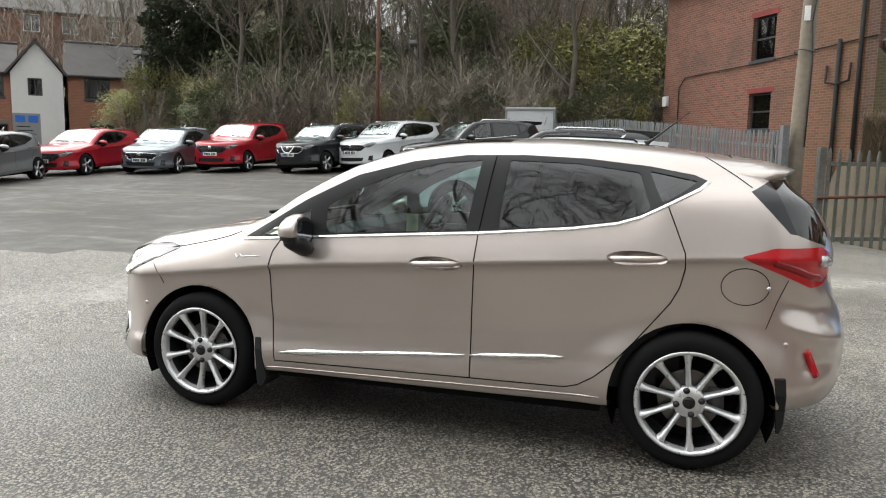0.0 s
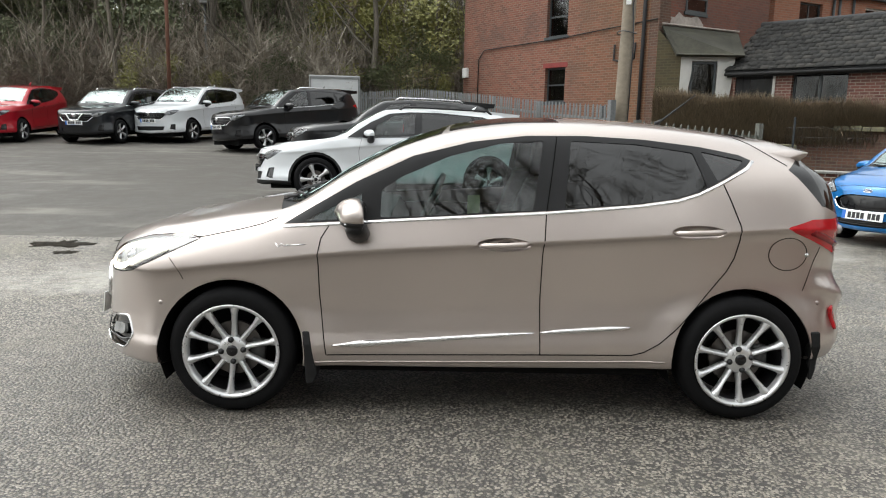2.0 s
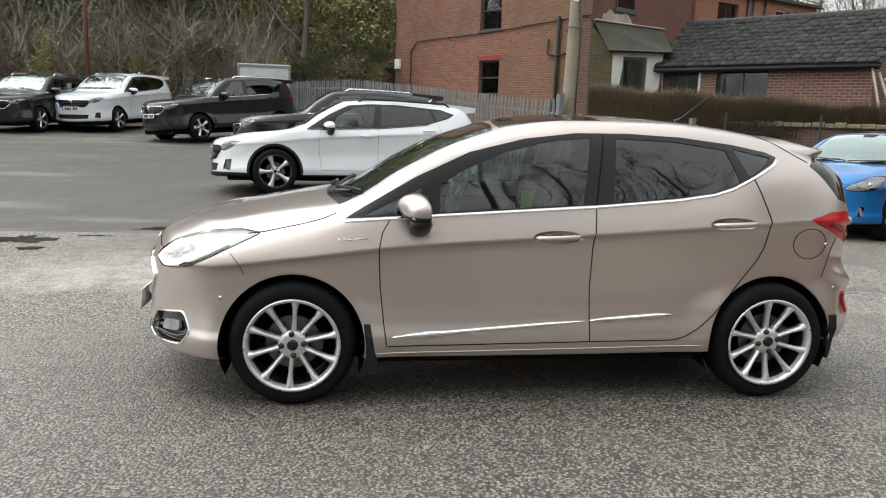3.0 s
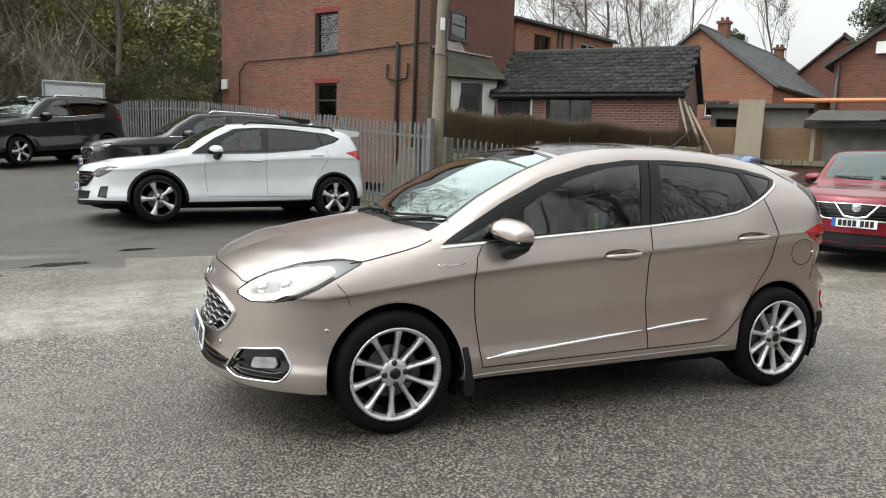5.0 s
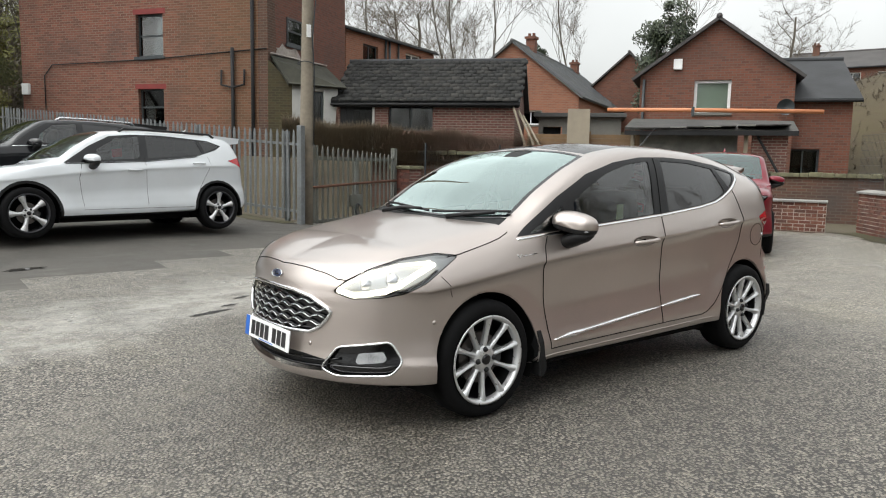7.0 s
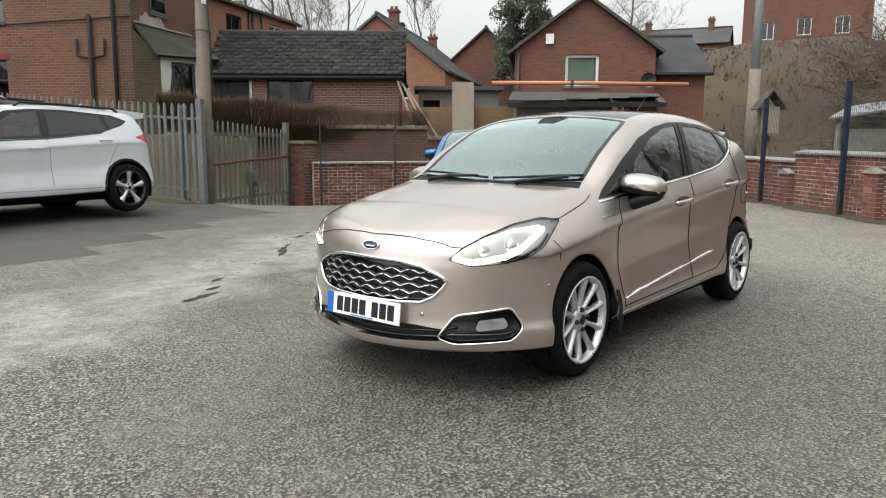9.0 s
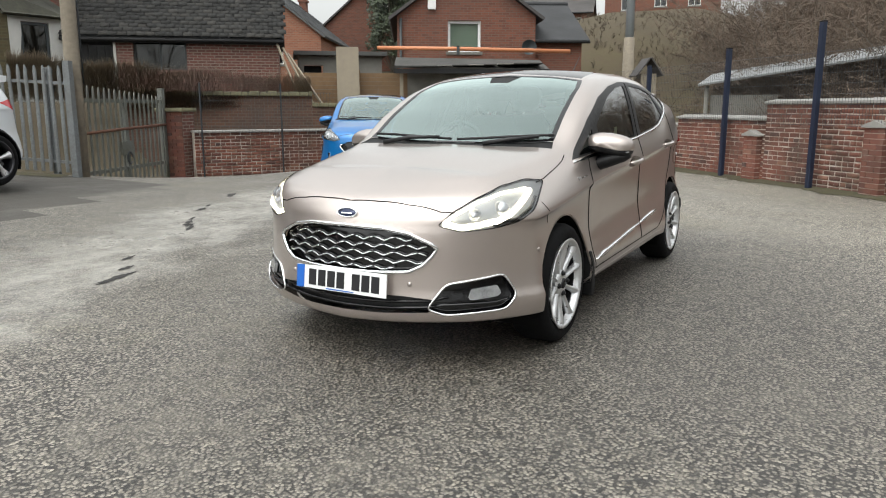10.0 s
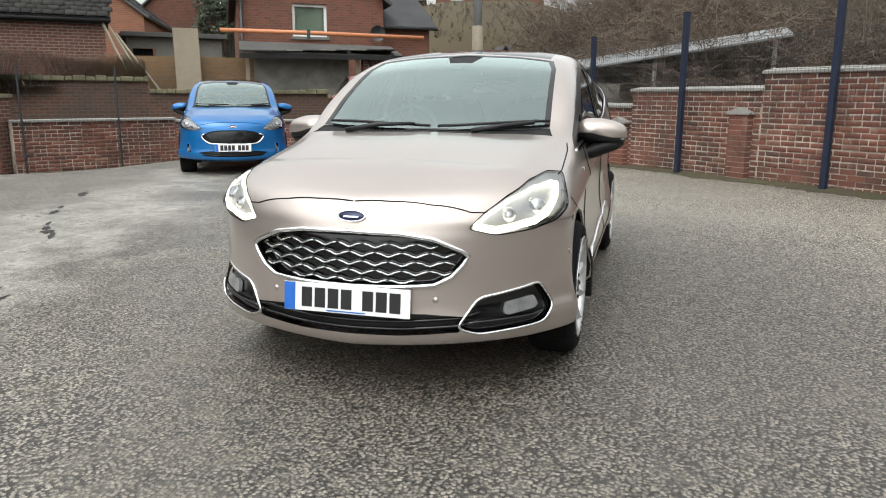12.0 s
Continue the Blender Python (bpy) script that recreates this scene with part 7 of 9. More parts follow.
for u, top in ((base - 4.75, 2.05), (base - 2.14, 2.20), (base, 2.42), (base + 2.5, 2.75), (base + 4.9, 2.9)):
    bm = bmesh.new()
    box(bm, (-0.04, -0.19, 0.0), (0.04, -0.12, top), bevel=0.008)
    post = thing("fence_post", "dark blue steel fence post fixed before brick wall", "post", RF @ Matrix.Translation((u, 0, 0)), group="wall fence posts")
    part("post_tube", bm, "post_blue", post)
    part("post_cap", boxes(((-0.044, -0.194, top), (0.044, -0.116, top + 0.02)), bevel=0.006), "plastic", post)
mesh_fence("fine dark welded wire fence above brick wall", RF, 0.2, base + 4.9, 0.95, 2.0, -0.115)

def verge(name, label, fr, length, wide, seed, mat="moss"):
    """A mossy strip along a wall's foot, ragged at its edge."""
    rnd = random.Random(seed)
    bm = bmesh.new()
    rows = []
    k = int(length / 0.12)
    for i in range(k + 1):
        u = length * i / k
        w = wide * (0.45 + 0.4 * rnd.random() + 0.35 * math.sin(u * 1.7 + seed) ** 2)
        row = []
        for j, (off, up) in enumerate(((0.02, 0.035), (-w * 0.35, 0.022), (-w * 0.7, 0.012), (-w, 0.003))):
            p = fr @ Vector((u, off, 0))
            row.append(bm.verts.new((p.x, p.y, ground_z(p.x, p.y) + up + 0.006 * rnd.random())))
        rows.append(row)
    for a, b in zip(rows, rows[1:]):
        for j in range(3):
            bm.faces.new((a[j], a[j + 1], b[j + 1], b[j]))
    bmesh.ops.recalc_face_normals(bm, faces=bm.faces[:])
    solid(name, bm, mat, label, "moss", kind="structure", smooth=True)


verge("moss_verge", "green moss and dirt along brick wall foot", RF, dist(RW0, RW1), 0.42, 2)

# The low wall by the gate, its pier, and the old retaining wall behind.
LW0, LW1, LW2 = (6.85, 10.75), (9.55, 9.05), (11.9, 3.4)
LF = along(LW0, LW1)
brick_wall("wall_north", "low dark red brick wall with pale coping course", LW0, LW1, -0.42, [(0.0, dist(LW0, LW1), 0.66)], singles=(0.0, 1.9), seed=5, cap=0.45, cap_h=0.05)
brick_wall("wall_corner", "low red brick wall behind the parked cars", LW1, LW2, -0.2, [(0.0, dist(LW1, LW2), 0.62)], seed=6, cap=0.45, cap_h=0.05)
GP = thing("gate_pier", "dark red brick gate pier with worn stone cap", "pier", along((6.72, 11.35), LW0), kind="structure")
rnd = random.Random(4)
part("pier_core", boxes(((-0.28, -0.02, -0.6), (0.34, 0.40, 1.12))), "brick_shed", GP)
for r in range(21):
    z = 1.115 - (r + 1) * 0.075
    for a, b in (((-0.28, -0.06), (-0.05, 0.16), (0.17, 0.34)) if r % 2 else ((-0.28, -0.17), (-0.16, 0.05), (0.06, 0.34))):
        part("brick", boxes(((a, -0.035 - 0.004 * rnd.random(), z), (b - 0.005, 0.0, z + 0.065))), "brick_one", GP)
part("cap_stone", boxes(((-0.33, -0.08, 1.12), (0.39, 0.45, 1.20)), bevel=0.02), "mossy_stone", GP)
verge("moss_verge", "green moss and silt along low wall foot", LF, dist(LW0, LW1), 0.8, 7)
part_fence = mesh_fence("rusty thin wire fence before low brick wall", LF, 0.0, dist(LW0, LW1), 0.60, 1.55, -0.06, 0.075, 6)
for u in (0.15, 1.95):
    part("wire_post", tube(bmesh.new(), [(u, -0.10, -0.5), (u, -0.09, 1.75)], 0.022, 6), "wire", part_fence)

OW = [((7.55, 13.9), (10.95, 10.75), 1.62), ((10.95, 10.75), (13.7, 7.3), 1.34), ((13.7, 7.3), (15.2, 3.6), 1.22)]
for i, (a, b, top) in enumerate(OW):
    w = thing("wall_retaining_%d" % (i + 1), "old dark brick retaining wall with mossy coping stones", "wall", along(a, b), kind="structure")
    n = dist(a, b)
    part("wall_core", boxes(((0, 0, -0.6), (n, 0.4, top - 0.1))), "brick_dark", w)
    rnd = random.Random(30 + i)
    u = 0.0
    while u < n:
        k = rnd.uniform(0.16, 0.30)
        c = bmesh.new()
        box(c, (u + 0.006, -0.07 - rnd.random() * 0.02, top - 0.11), (min(u + k, n) - 0.004, 0.42, top + rnd.uniform(-0.02, 0.02)), bevel=0.025)
        part("coping_stone", c, "mossy_stone", w)
        u += k


# ---- palisade fence and gate ----
def pale_mesh(h, metal="galvanised"):
    bm = bmesh.new()
    rows = []
    for z, s in ((0.0, 1.0), (h - 0.10, 1.0), (h - 0.035, 0.55), (h, 0.12)):
        rows.append([bm.verts.new((x * s, y, z)) for x, y in ((-0.034, 0.010), (-0.030, -0.004), (-0.012, -0.012), (0.012, -0.012), (0.030, -0.004), (0.034, 0.010))])
    for a, b in zip(rows, rows[1:]):
        for j in range(5):
            bm.faces.new((a[j], a[j + 1], b[j + 1], b[j]))
    return mesh_of("pale", bm, metal)


def palisade(name, label, p0, p1, h, pitch=0.155, posts=2.75, top_drop=0.0):
    f = thing(name, label, "fence", along(p0, p1))
    n = dist(p0, p1)
    me = pale_mesh(h - 0.08)
    k = int(n / pitch)
    gz = lambda u: ground_z(p0[0] + (p1[0] - p0[0]) * u / n, p0[1] + (p1[1] - p0[1]) * u / n)
    rnd = random.Random(k)
    for i in range(k):
        u = (i + 0.5) * n / k
        o = part("pale", me, None, f)
        o.matrix_basis = pose(u, -0.03, gz(u) + 0.08, rnd.uniform(-0.5, 0.5), rnd.uniform(-0.6, 0.6), 0)
    for zf in (0.22, h - 0.30):
        for a, b in zip(np.linspace(0, n, 5), np.linspace(0, n, 5)[1:]):
            part("rail", slab(bmesh.new(), [(a, gz(a) + zf), (b, gz(b) + zf), (b, gz(b) + zf + 0.05), (a, gz(a) + zf + 0.05)], -0.02, 0.025), "galvanised", f)
    for i in range(int(n / posts) + 2):
        u = min(i * posts, n)
        part("post", boxes(((u - 0.05, 0.03, gz(u) - 0.1), (u + 0.05, 0.09, gz(u) + h - 0.03)), bevel=0.004), "galvanised", f)
    return f


palisade("palisade_fence", "grey galvanised steel palisade fence beside the yard", (-0.45, 20.1), (2.86, 9.25), 1.80)
palisade("palisade_fence", "grey galvanised steel palisade fence below wooded bank", (-4.0, 26.2), (-0.45, 20.1), 1.80)
for x, y, z in ((2.90, 9.20, 1.95),):
    bm = boxes(((-0.055, -0.055, -0.2), (0.055, 0.055, z)), bevel=0.006)
    solid("fence_post", bm, "galvanised", "grey galvanised steel post at fence end", "post", pose(x, y, 0, 0, 0, 20))

G0, G1 = (3.62, 10.12), (6.62, 11.42)
GF = along(G0, G1)
gate = thing("palisade_gate", "grey steel palisade gate with rusty bar, closed", "gate", GF)
gl = dist(G0, G1)
me = pale_mesh(1.74, "mossy_zinc")
for i in range(17):
    o = part("pale", me, None, gate)
    u = 0.16 + i * (gl - 0.32) / 16
    o.matrix_basis = pose(u, -0.03, -0.22 - 0.18 * u / gl + 0.10, 0, 0, 0)
for u in (0.04, gl * 0.5, gl - 0.02):
    part("gate_post", boxes(((u - 0.06, -0.03, -0.5), (u + 0.06, 0.08, 1.62 if u != gl * 0.5 else 1.36)), bevel=0.006), "mossy_zinc", gate)
for z in (-0.02, 1.30):
    part("rail", boxes(((0.08, -0.02, z), (gl - 0.08, 0.03, z + 0.07)), bevel=0.004), "mossy_zinc", gate)
part("rusty_bar", tube(bmesh.new(), [(-0.02, -0.07, 0.74), (gl * 0.5, -0.07, 0.80), (gl - 0.05, -0.07, 0.84)], 0.028, 8), "rust", gate, "rusty iron bar", smooth=True)
part("lock_box", boxes(((gl * 0.40, -0.09, 0.28), (gl * 0.53, -0.03, 0.55)), bevel=0.01), "mossy_zinc", gate)
part("chain", tube(bmesh.new(), [(gl * 0.47 + 0.10 * math.cos(t), -0.10, 0.22 + 0.12 * math.sin(t)) for t in (0.5 * i for i in range(12))], 0.014, 6), "wire", gate, smooth=True)
verge("weed_verge", "weeds and moss at the fence foot", along((-0.45, 20.1), (2.86, 9.25)), 11.3, 0.5, 9, "moss")

# ---- telegraph pole ----
pole = thing("telegraph_pole", "weathered timber telegraph pole with cables", "pole", pose(3.10, 9.38, 0))
part("pole_shaft", tube(bmesh.new(), [(0, 0, -0.2), (0.03, 0.02, 2.0), (0.08, 0.05, 4.2), (0.13, 0.08, 8.2)], [0.135, 0.125, 0.112, 0.095], 14), "pole_wood", pole, smooth=True)
part("cable", tube(bmesh.new(), [(0.12, -0.10, 1.6), (0.15, -0.07, 3.0), (0.10, -0.09, 3.6), (0.2, -0.05, 4.4), (0.19, -0.02, 8.0)], 0.012, 6), "wire", pole, smooth=True)
part("cable", tube(bmesh.new(), [(0.05 + 0.17 * math.cos(t), 0.05 + 0.17 * math.sin(t), 3.15 + 0.02 * math.sin(2 * t)) for t in (0.4 * i for i in range(16))], 0.010, 5, True), "wire", pole, smooth=True)
part("marker_plate", boxes(((-0.03, -0.115, 3.62), (0.06, -0.10, 3.85)), bevel=0.004), "upvc", pole)

# ---- houses ----
def holed_wall(bm, n, z0, z1, thick, holes, y0=0.0):
    """A wall slab with rectangular openings right through it."""
    us = sorted({0.0, n, *[h[0] for h in holes], *[h[1] for h in holes]})
    zs = sorted({z0, z1, *[h[2] for h in holes], *[h[3] for h in holes]})
    for a, b in zip(us, us[1:]):
        run = None
        for c, d in zip(zs, zs[1:]):
            gap = any(h[0] <= (a + b) / 2 <= h[1] and h[2] <= (c + d) / 2 <= h[3] for h in holes)
            if not gap:
                run = (run[0], d) if run else (c, d)
            if (gap or d == zs[-1]) and run:
                box(bm, (a, y0, run[0]), (b, y0 + thick, run[1]))
                run = None
    bmesh.ops.remove_doubles(bm, verts=bm.verts[:], dist=1e-5)


def window(parent, u0, u1, z0, z1, frame="upvc", bars=(1, 1), sill=True, lintel=None, back="room_dark", depth=0.10, wide=0.055):
    """A framed window set into its opening, with panes and a blind or a dark sheet for the unlit room behind."""
    w = part("window", boxes(((u0, depth, z0), (u0 + wide, depth + 0.06, z1)), ((u1 - wide, depth, z0), (u1, depth + 0.06, z1)), ((u0 + wide, depth, z0), (u1 - wide, depth + 0.06, z0 + wide)), ((u0 + wide, depth, z1 - wide), (u1 - wide, depth + 0.06, z1))), frame, parent)
    cols, rows = bars
    for i in range(1, cols):
        x = u0 + (u1 - u0) * i / cols
        part("glazing_bar", boxes(((x - 0.02, depth + 0.005, z0 + wide), (x + 0.02, depth + 0.05, z1 - wide))), frame, w)
    for j in range(1, rows):
        z = z0 + (z1 - z0) * j / rows
        part("glazing_bar", boxes(((u0 + wide, depth + 0.004, z - 0.025), (u1 - wide, depth + 0.052, z + 0.025))), frame, w)
    part("pane", boxes(((u0 + 0.01, depth + 0.028, z0 + 0.01), (u1 - 0.01, depth + 0.034, z1 - 0.01))), "clear_pane" if back == "blind" else "window_glass", w)
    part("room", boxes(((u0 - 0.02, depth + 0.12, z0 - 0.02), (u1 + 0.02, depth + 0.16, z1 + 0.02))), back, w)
    if sill:
        part("sill", boxes(((u0 - 0.06, -0.05, z0 - 0.09), (u1 + 0.06, depth + 0.04, z0)), bevel=0.01), frame if frame != "upvc" else "concrete", w)
    if lintel:
        part("lintel", boxes(((u0 - 0.10, -0.012, z1), (u1 + 0.10, 0.1, z1 + 0.16)), bevel=0.004), lintel, w)
    return w


def roof_plane(bm, a, b, c, d, th=0.09):
    """A thick roof sheet between eave a-b and ridge d-c."""
    a, b, c, d = (Vector(q) for q in (a, b, c, d))
    no = (b - a).cross(d - a).normalized()
    if no.z < 0:
        no = -no
    lo, hi = [bm.verts.new(q) for q in (a, b, c, d)], [bm.verts.new(q + no * th) for q in (a, b, c, d)]
    bm.faces.new(lo[::-1]), bm.faces.new(hi)
    for i in range(4):
        bm.faces.new((lo[i], lo[(i + 1) % 4], hi[(i + 1) % 4], hi[i]))
    bmesh.ops.recalc_face_normals(bm, faces=bm.faces[:])


def slate_courses(bm, a, b, c, d, row=0.22, wide=0.26, seed=0, lift=0.10):
    """Lapped slates on a roof plane, one small tilted slab each."""
    rnd = random.Random(seed)
    a, b, c, d = (Vector(q) for q in (a, b, c, d))
    no = (b - a).cross(d - a).normalized()
    no = -no if no.z < 0 else no
    h = (d - a).length
    rows = int(h / row)
    for r in range(rows):
        f0, f1 = r / rows, min(1.0, (r + 1.25) / rows)
        e0, e1 = a.lerp(d, f0), b.lerp(c, f0)
        g0, g1 = a.lerp(d, f1), b.lerp(c, f1)
        k = max(1, int((e1 - e0).length / wide))
        for i in range(k):
            s = (i + (0.5 if r % 2 else 0.0)) / k
            t = min(1.0, s + 1.0 / k - 0.004)
            if s >= 0.995:
                continue
            up = no * (lift + 0.012 + rnd.uniform(0, 0.006))
            vs = [bm.verts.new(q) for q in (e0.lerp(e1, s) + up, e0.lerp(e1, t) + up, g0.lerp(g1, t) + no * lift, g0.lerp(g1, s) + no * lift, e0.lerp(e1, s) + no * lift, e0.lerp(e1, t) + no * lift)]
            bm.faces.new((vs[0], vs[1], vs[2], vs[3]))
            bm.faces.new((vs[4], vs[5], vs[1], vs[0]))


def island_tone(name, lo, hi, stain):
    m, n, l, p = material(name)
    r = n.new("ShaderNodeNewGeometry").outputs["Random Per Island"]
    big, small = noise_node(n, l, 0.8, 5), noise_node(n, l, 18, 5)
    c = mixed(n, l, span(n, l, big, 0, 0.7, 0.4, 0.7), ramp(n, l, r, [(0.0, lo), (1.0, hi)]), stain)
    l.new(mixed(n, l, span(n, l, small, 0, 0.35), c, lo), p.inputs["Base Color"])
    p.inputs["Roughness"].default_value = 0.95
    p.inputs["Specular IOR Level"].default_value = 0.15
    bumped(n, l, p, small, 0.4, 0.005)
    return m


M["slates_grey"] = island_tone("slates_grey", (0.10, 0.105, 0.11), (0.17, 0.175, 0.18), (0.12, 0.115, 0.10))


def house(name, label, p0, p1, depth, z0, eave, ridge, wall, roof, gable="front", holes=(), win=None, chimneys=(), verge_over=0.18, slate_mat=None, thick=0.25, category="house", seed=0):
    """A pitched house on the line p0-p1; gable 'front' puts the ridge at right angles to the line, 'side' along it."""
    h = thing(name, label, category, along(p0, p1))
    n = dist(p0, p1)
    bm = bmesh.new()
    holed_wall(bm, n, z0, eave, thick, [q[:4] for q in holes])
    part("front_wall", bm, wall, h)
    part("back_wall", boxes(((0, depth - thick, z0), (n, depth, eave))), wall, h)
    for u in (0.0, n - thick):
        part("side_wall", boxes(((u + 0.002, thick, z0), (u + thick - 0.002, depth - thick, eave))), wall, h)
    rb = bmesh.new()
    o = verge_over
    if gable == "front":
        for y in (0.0, depth - thick):
            part("gable_wall", slab(bmesh.new(), [(0, eave), (n, eave), (n / 2, ridge)], y, y + thick), wall, h)
        planes = [((-o, -o, eave - o * 0.6), (-o, depth + o, eave - o * 0.6), (n / 2, depth + o, ridge), (n / 2, -o, ridge)), ((n + o, -o, eave - o * 0.6), (n + o, depth + o, eave - o * 0.6), (n / 2, depth + o, ridge), (n / 2, -o, ridge))]
    else:
        for u in (0.0, n - thick):
            part("gable_wall", slab(bmesh.new(), [(0, eave), (depth, eave), (depth / 2, ridge)], u, u + thick, axes="yz"), wall, h)
        planes = [((-o, -o, eave - o * 0.6), (n + o, -o, eave - o * 0.6), (n + o, depth / 2, ridge), (-o, depth / 2, ridge)), ((-o, depth + o, eave - o * 0.6), (n + o, depth + o, eave - o * 0.6), (n + o, depth / 2, ridge), (-o, depth / 2, ridge))]
    for q in planes:
        roof_plane(rb, *q)
    rf = part("roof", rb, roof, h)
    if slate_mat:
        sb = bmesh.new()
        for i, q in enumerate(planes):
            slate_courses(sb, *q, seed=seed + i)
        part("slating", sb, slate_mat, rf, kind="stuff")
    a, b = Vector(planes[0][3]), Vector(planes[0][2])
    part("ridge_tiles", tube(bmesh.new(), [a.lerp(b, t) + Vector((0, 0, 0.10)) for t in (0, 0.25, 0.5, 0.75, 1)], 0.09, 8), roof, rf, smooth=True)
    if gable == "front":
        for q in planes:
            bm = bmesh.new()
            tube(bm, [Vector(q[0]) + Vector((0, 0.06, 0.05)), Vector(q[3]) + Vector((0, 0.06, 0.05))], 0.035, 4)
            part("verge_board", bm, "coping", h)
    else:
        # gutter coloured near black, for the shade under the eave
        part("gutter", tube(bmesh.new(), [(-o, -o - 0.05, eave - 0.10), (n + o, -o - 0.05, eave - 0.10)], 0.045, 8), "tarred_board", h, smooth=True)
    for q in holes:
        window(h, *q[:4], **(q[4] if len(q) > 4 else {}))
    for cu, cy, cz in chimneys:
        c = part("chimney", boxes(((cu - 0.22, cy - 0.22, eave), (cu + 0.22, cy + 0.22, cz - 0.3)), ((cu - 0.28, cy - 0.28, cz - 0.3), (cu + 0.28, cy + 0.28, cz - 0.18))), "brick_house", h)
        for dx in (-0.11, 0.11):
            part("chimney_pot", lathe(bmesh.new(), [(0.09, cz - 0.18), (0.075, cz - 0.04), (0.085, cz - 0.01)], 10, "z", m=Matrix.Translation((cu + dx, cy, 0))), "brick_house", c, smooth=True)
    return h


# The tall brick building behind the fence.
B0, B1 = (0.80, 25.13), (5.98, 17.22)
bn = dist(B0, B1)
SASH = dict(frame="frame_dark", bars=(1, 2), lintel="lintel_red", depth=0.12)
u1 = dist(B0, (3.40, 21.15))
big = house("brick_building", "tall weathered red brick building with dark sash windows", B0, B1, 5.2, 0.2, 7.4, 9.6, "brick_big", "slate", "side",
            holes=[(u1, u1 + 0.98, 2.30, 3.42, SASH), (u1 - 0.02, u1 + 1.0, 4.42, 5.72, SASH)], category="building", verge_over=0.25, seed=3)
for u, z0, z1 in ((bn - 1.15, 0.3, 4.60), (bn - 0.45, 0.3, 7.2)):
    part("soil_pipe", tube(bmesh.new(), [(u, -0.08, z0), (u, -0.08, z1)], 0.055, 8), "tarred_board", big, smooth=True)
part("pipe_branch", tube(bmesh.new(), [(bn - 1.55, -0.06, 3.95), (bn - 1.55, -0.08, 3.50), (bn - 1.15, -0.10, 3.42), (bn - 0.75, -0.08, 3.50), (bn - 0.75, -0.06, 3.95)], 0.035, 6), "tarred_board", big, smooth=True)
part("wall_cable", tube(bmesh.new(), [(1.0, -0.03, 2.2), (1.0, -0.04, 3.9), (1.35, -0.04, 4.25), (u1 + 0.5, -0.04, 4.33), (bn, -0.04, 4.55)], 0.018, 5), "tarred_board", big, smooth=True)
part("wall_box", boxes(((0.05, -0.10, 3.30), (0.34, 0.0, 3.66)), bevel=0.01), "upvc", big)
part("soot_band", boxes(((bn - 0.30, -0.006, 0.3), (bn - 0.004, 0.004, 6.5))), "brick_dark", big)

# The side of the tall building towards the yard gate: a sash window, patched plaster, and the lean-to.
SF = along(B1, (B1[0] + 0.836, B1[1] + 0.547))
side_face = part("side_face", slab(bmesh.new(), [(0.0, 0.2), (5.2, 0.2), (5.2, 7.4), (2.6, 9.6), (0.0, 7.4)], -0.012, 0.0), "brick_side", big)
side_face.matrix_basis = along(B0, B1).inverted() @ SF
sw = window(big, 1.10, 2.05, 4.86, 5.66, frame="frame_dark", bars=(1, 2), sill=True, depth=-0.05)
sw.matrix_basis = along(B0, B1).inverted() @ SF
patch = bmesh.new()
rnd = random.Random(15)
slab(patch, [(1.15 + (0.62 + 0.30 * rnd.random()) * math.cos(t), 4.45 + (0.20 + 0.22 * rnd.random()) * math.sin(t)) for t in (2 * math.pi * i / 26 for i in range(26))], -0.020, -0.010)
patch = part("plaster_patch", patch, "old_plaster", big, "pale crumbling plaster")
patch.matrix_basis = along(B0, B1).inverted() @ SF
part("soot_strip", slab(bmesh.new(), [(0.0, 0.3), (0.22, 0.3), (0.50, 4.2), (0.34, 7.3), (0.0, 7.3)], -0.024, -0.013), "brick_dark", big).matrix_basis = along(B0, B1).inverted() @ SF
E0, E1 = (10.9, 20.95), (17.3, 23.83)
ext = house("brick_extension", "orange brick extension with small white window", E0, E1, 4.0, 1.5, 6.28, 6.50, "brick_orange", "felt", "side",
            holes=[(1.18, 2.28, 5.05, 5.84, dict(frame="frame_dark", bars=(2, 1))), (4.47, 5.82, 5.50, 5.92, dict(frame="upvc", bars=(2, 1)))], category="building", verge_over=0.12)
for u in (2.75, 3.05, 3.75):
    part("down_pipe", tube(bmesh.new(), [(u, -0.07, 3.4), (u, -0.07, 6.2)], 0.045, 6), "frame_dark", ext, smooth=True)
P0, P1 = (6.55, 16.75), (8.00, 16.47)
PF = along(P0, P1)
porch = thing("lean_to", "flaking white timber lean-to with mossy slate roof", "lean-to", PF)
pn = dist(P0, P1)
part("post", slab(bmesh.new(), [(0.0, 1.2), (0.26, 1.2), (0.24, 2.6), (0.30, 3.05), (0.30, 3.48), (0.0, 3.48)], 0.0, 0.12), "white_paint", porch)
part("post", slab(bmesh.new(), [(0.98, 1.2), (1.26, 1.2), (1.44, 3.48), (0.98, 3.48)], 0.0, 0.12), "white_paint", porch)
part("head", boxes(((0.30, 0.0, 3.36), (0.98, 0.11, 3.48)), bevel=0.01), "white_paint", porch)
window(porch, 0.28, 0.96, 2.36, 3.34, frame="frame_dark", bars=(1, 1), sill=True, depth=0.03)
part("panel", boxes(((0.26, 0.03, 1.2), (0.98, 0.09, 2.27))), "white_paint", porch)
rb = bmesh.new()
back_l, back_r = PF.inverted() @ Vector((6.12, 17.30, 4.32)), PF.inverted() @ Vector((9.05, 19.20, 4.40))
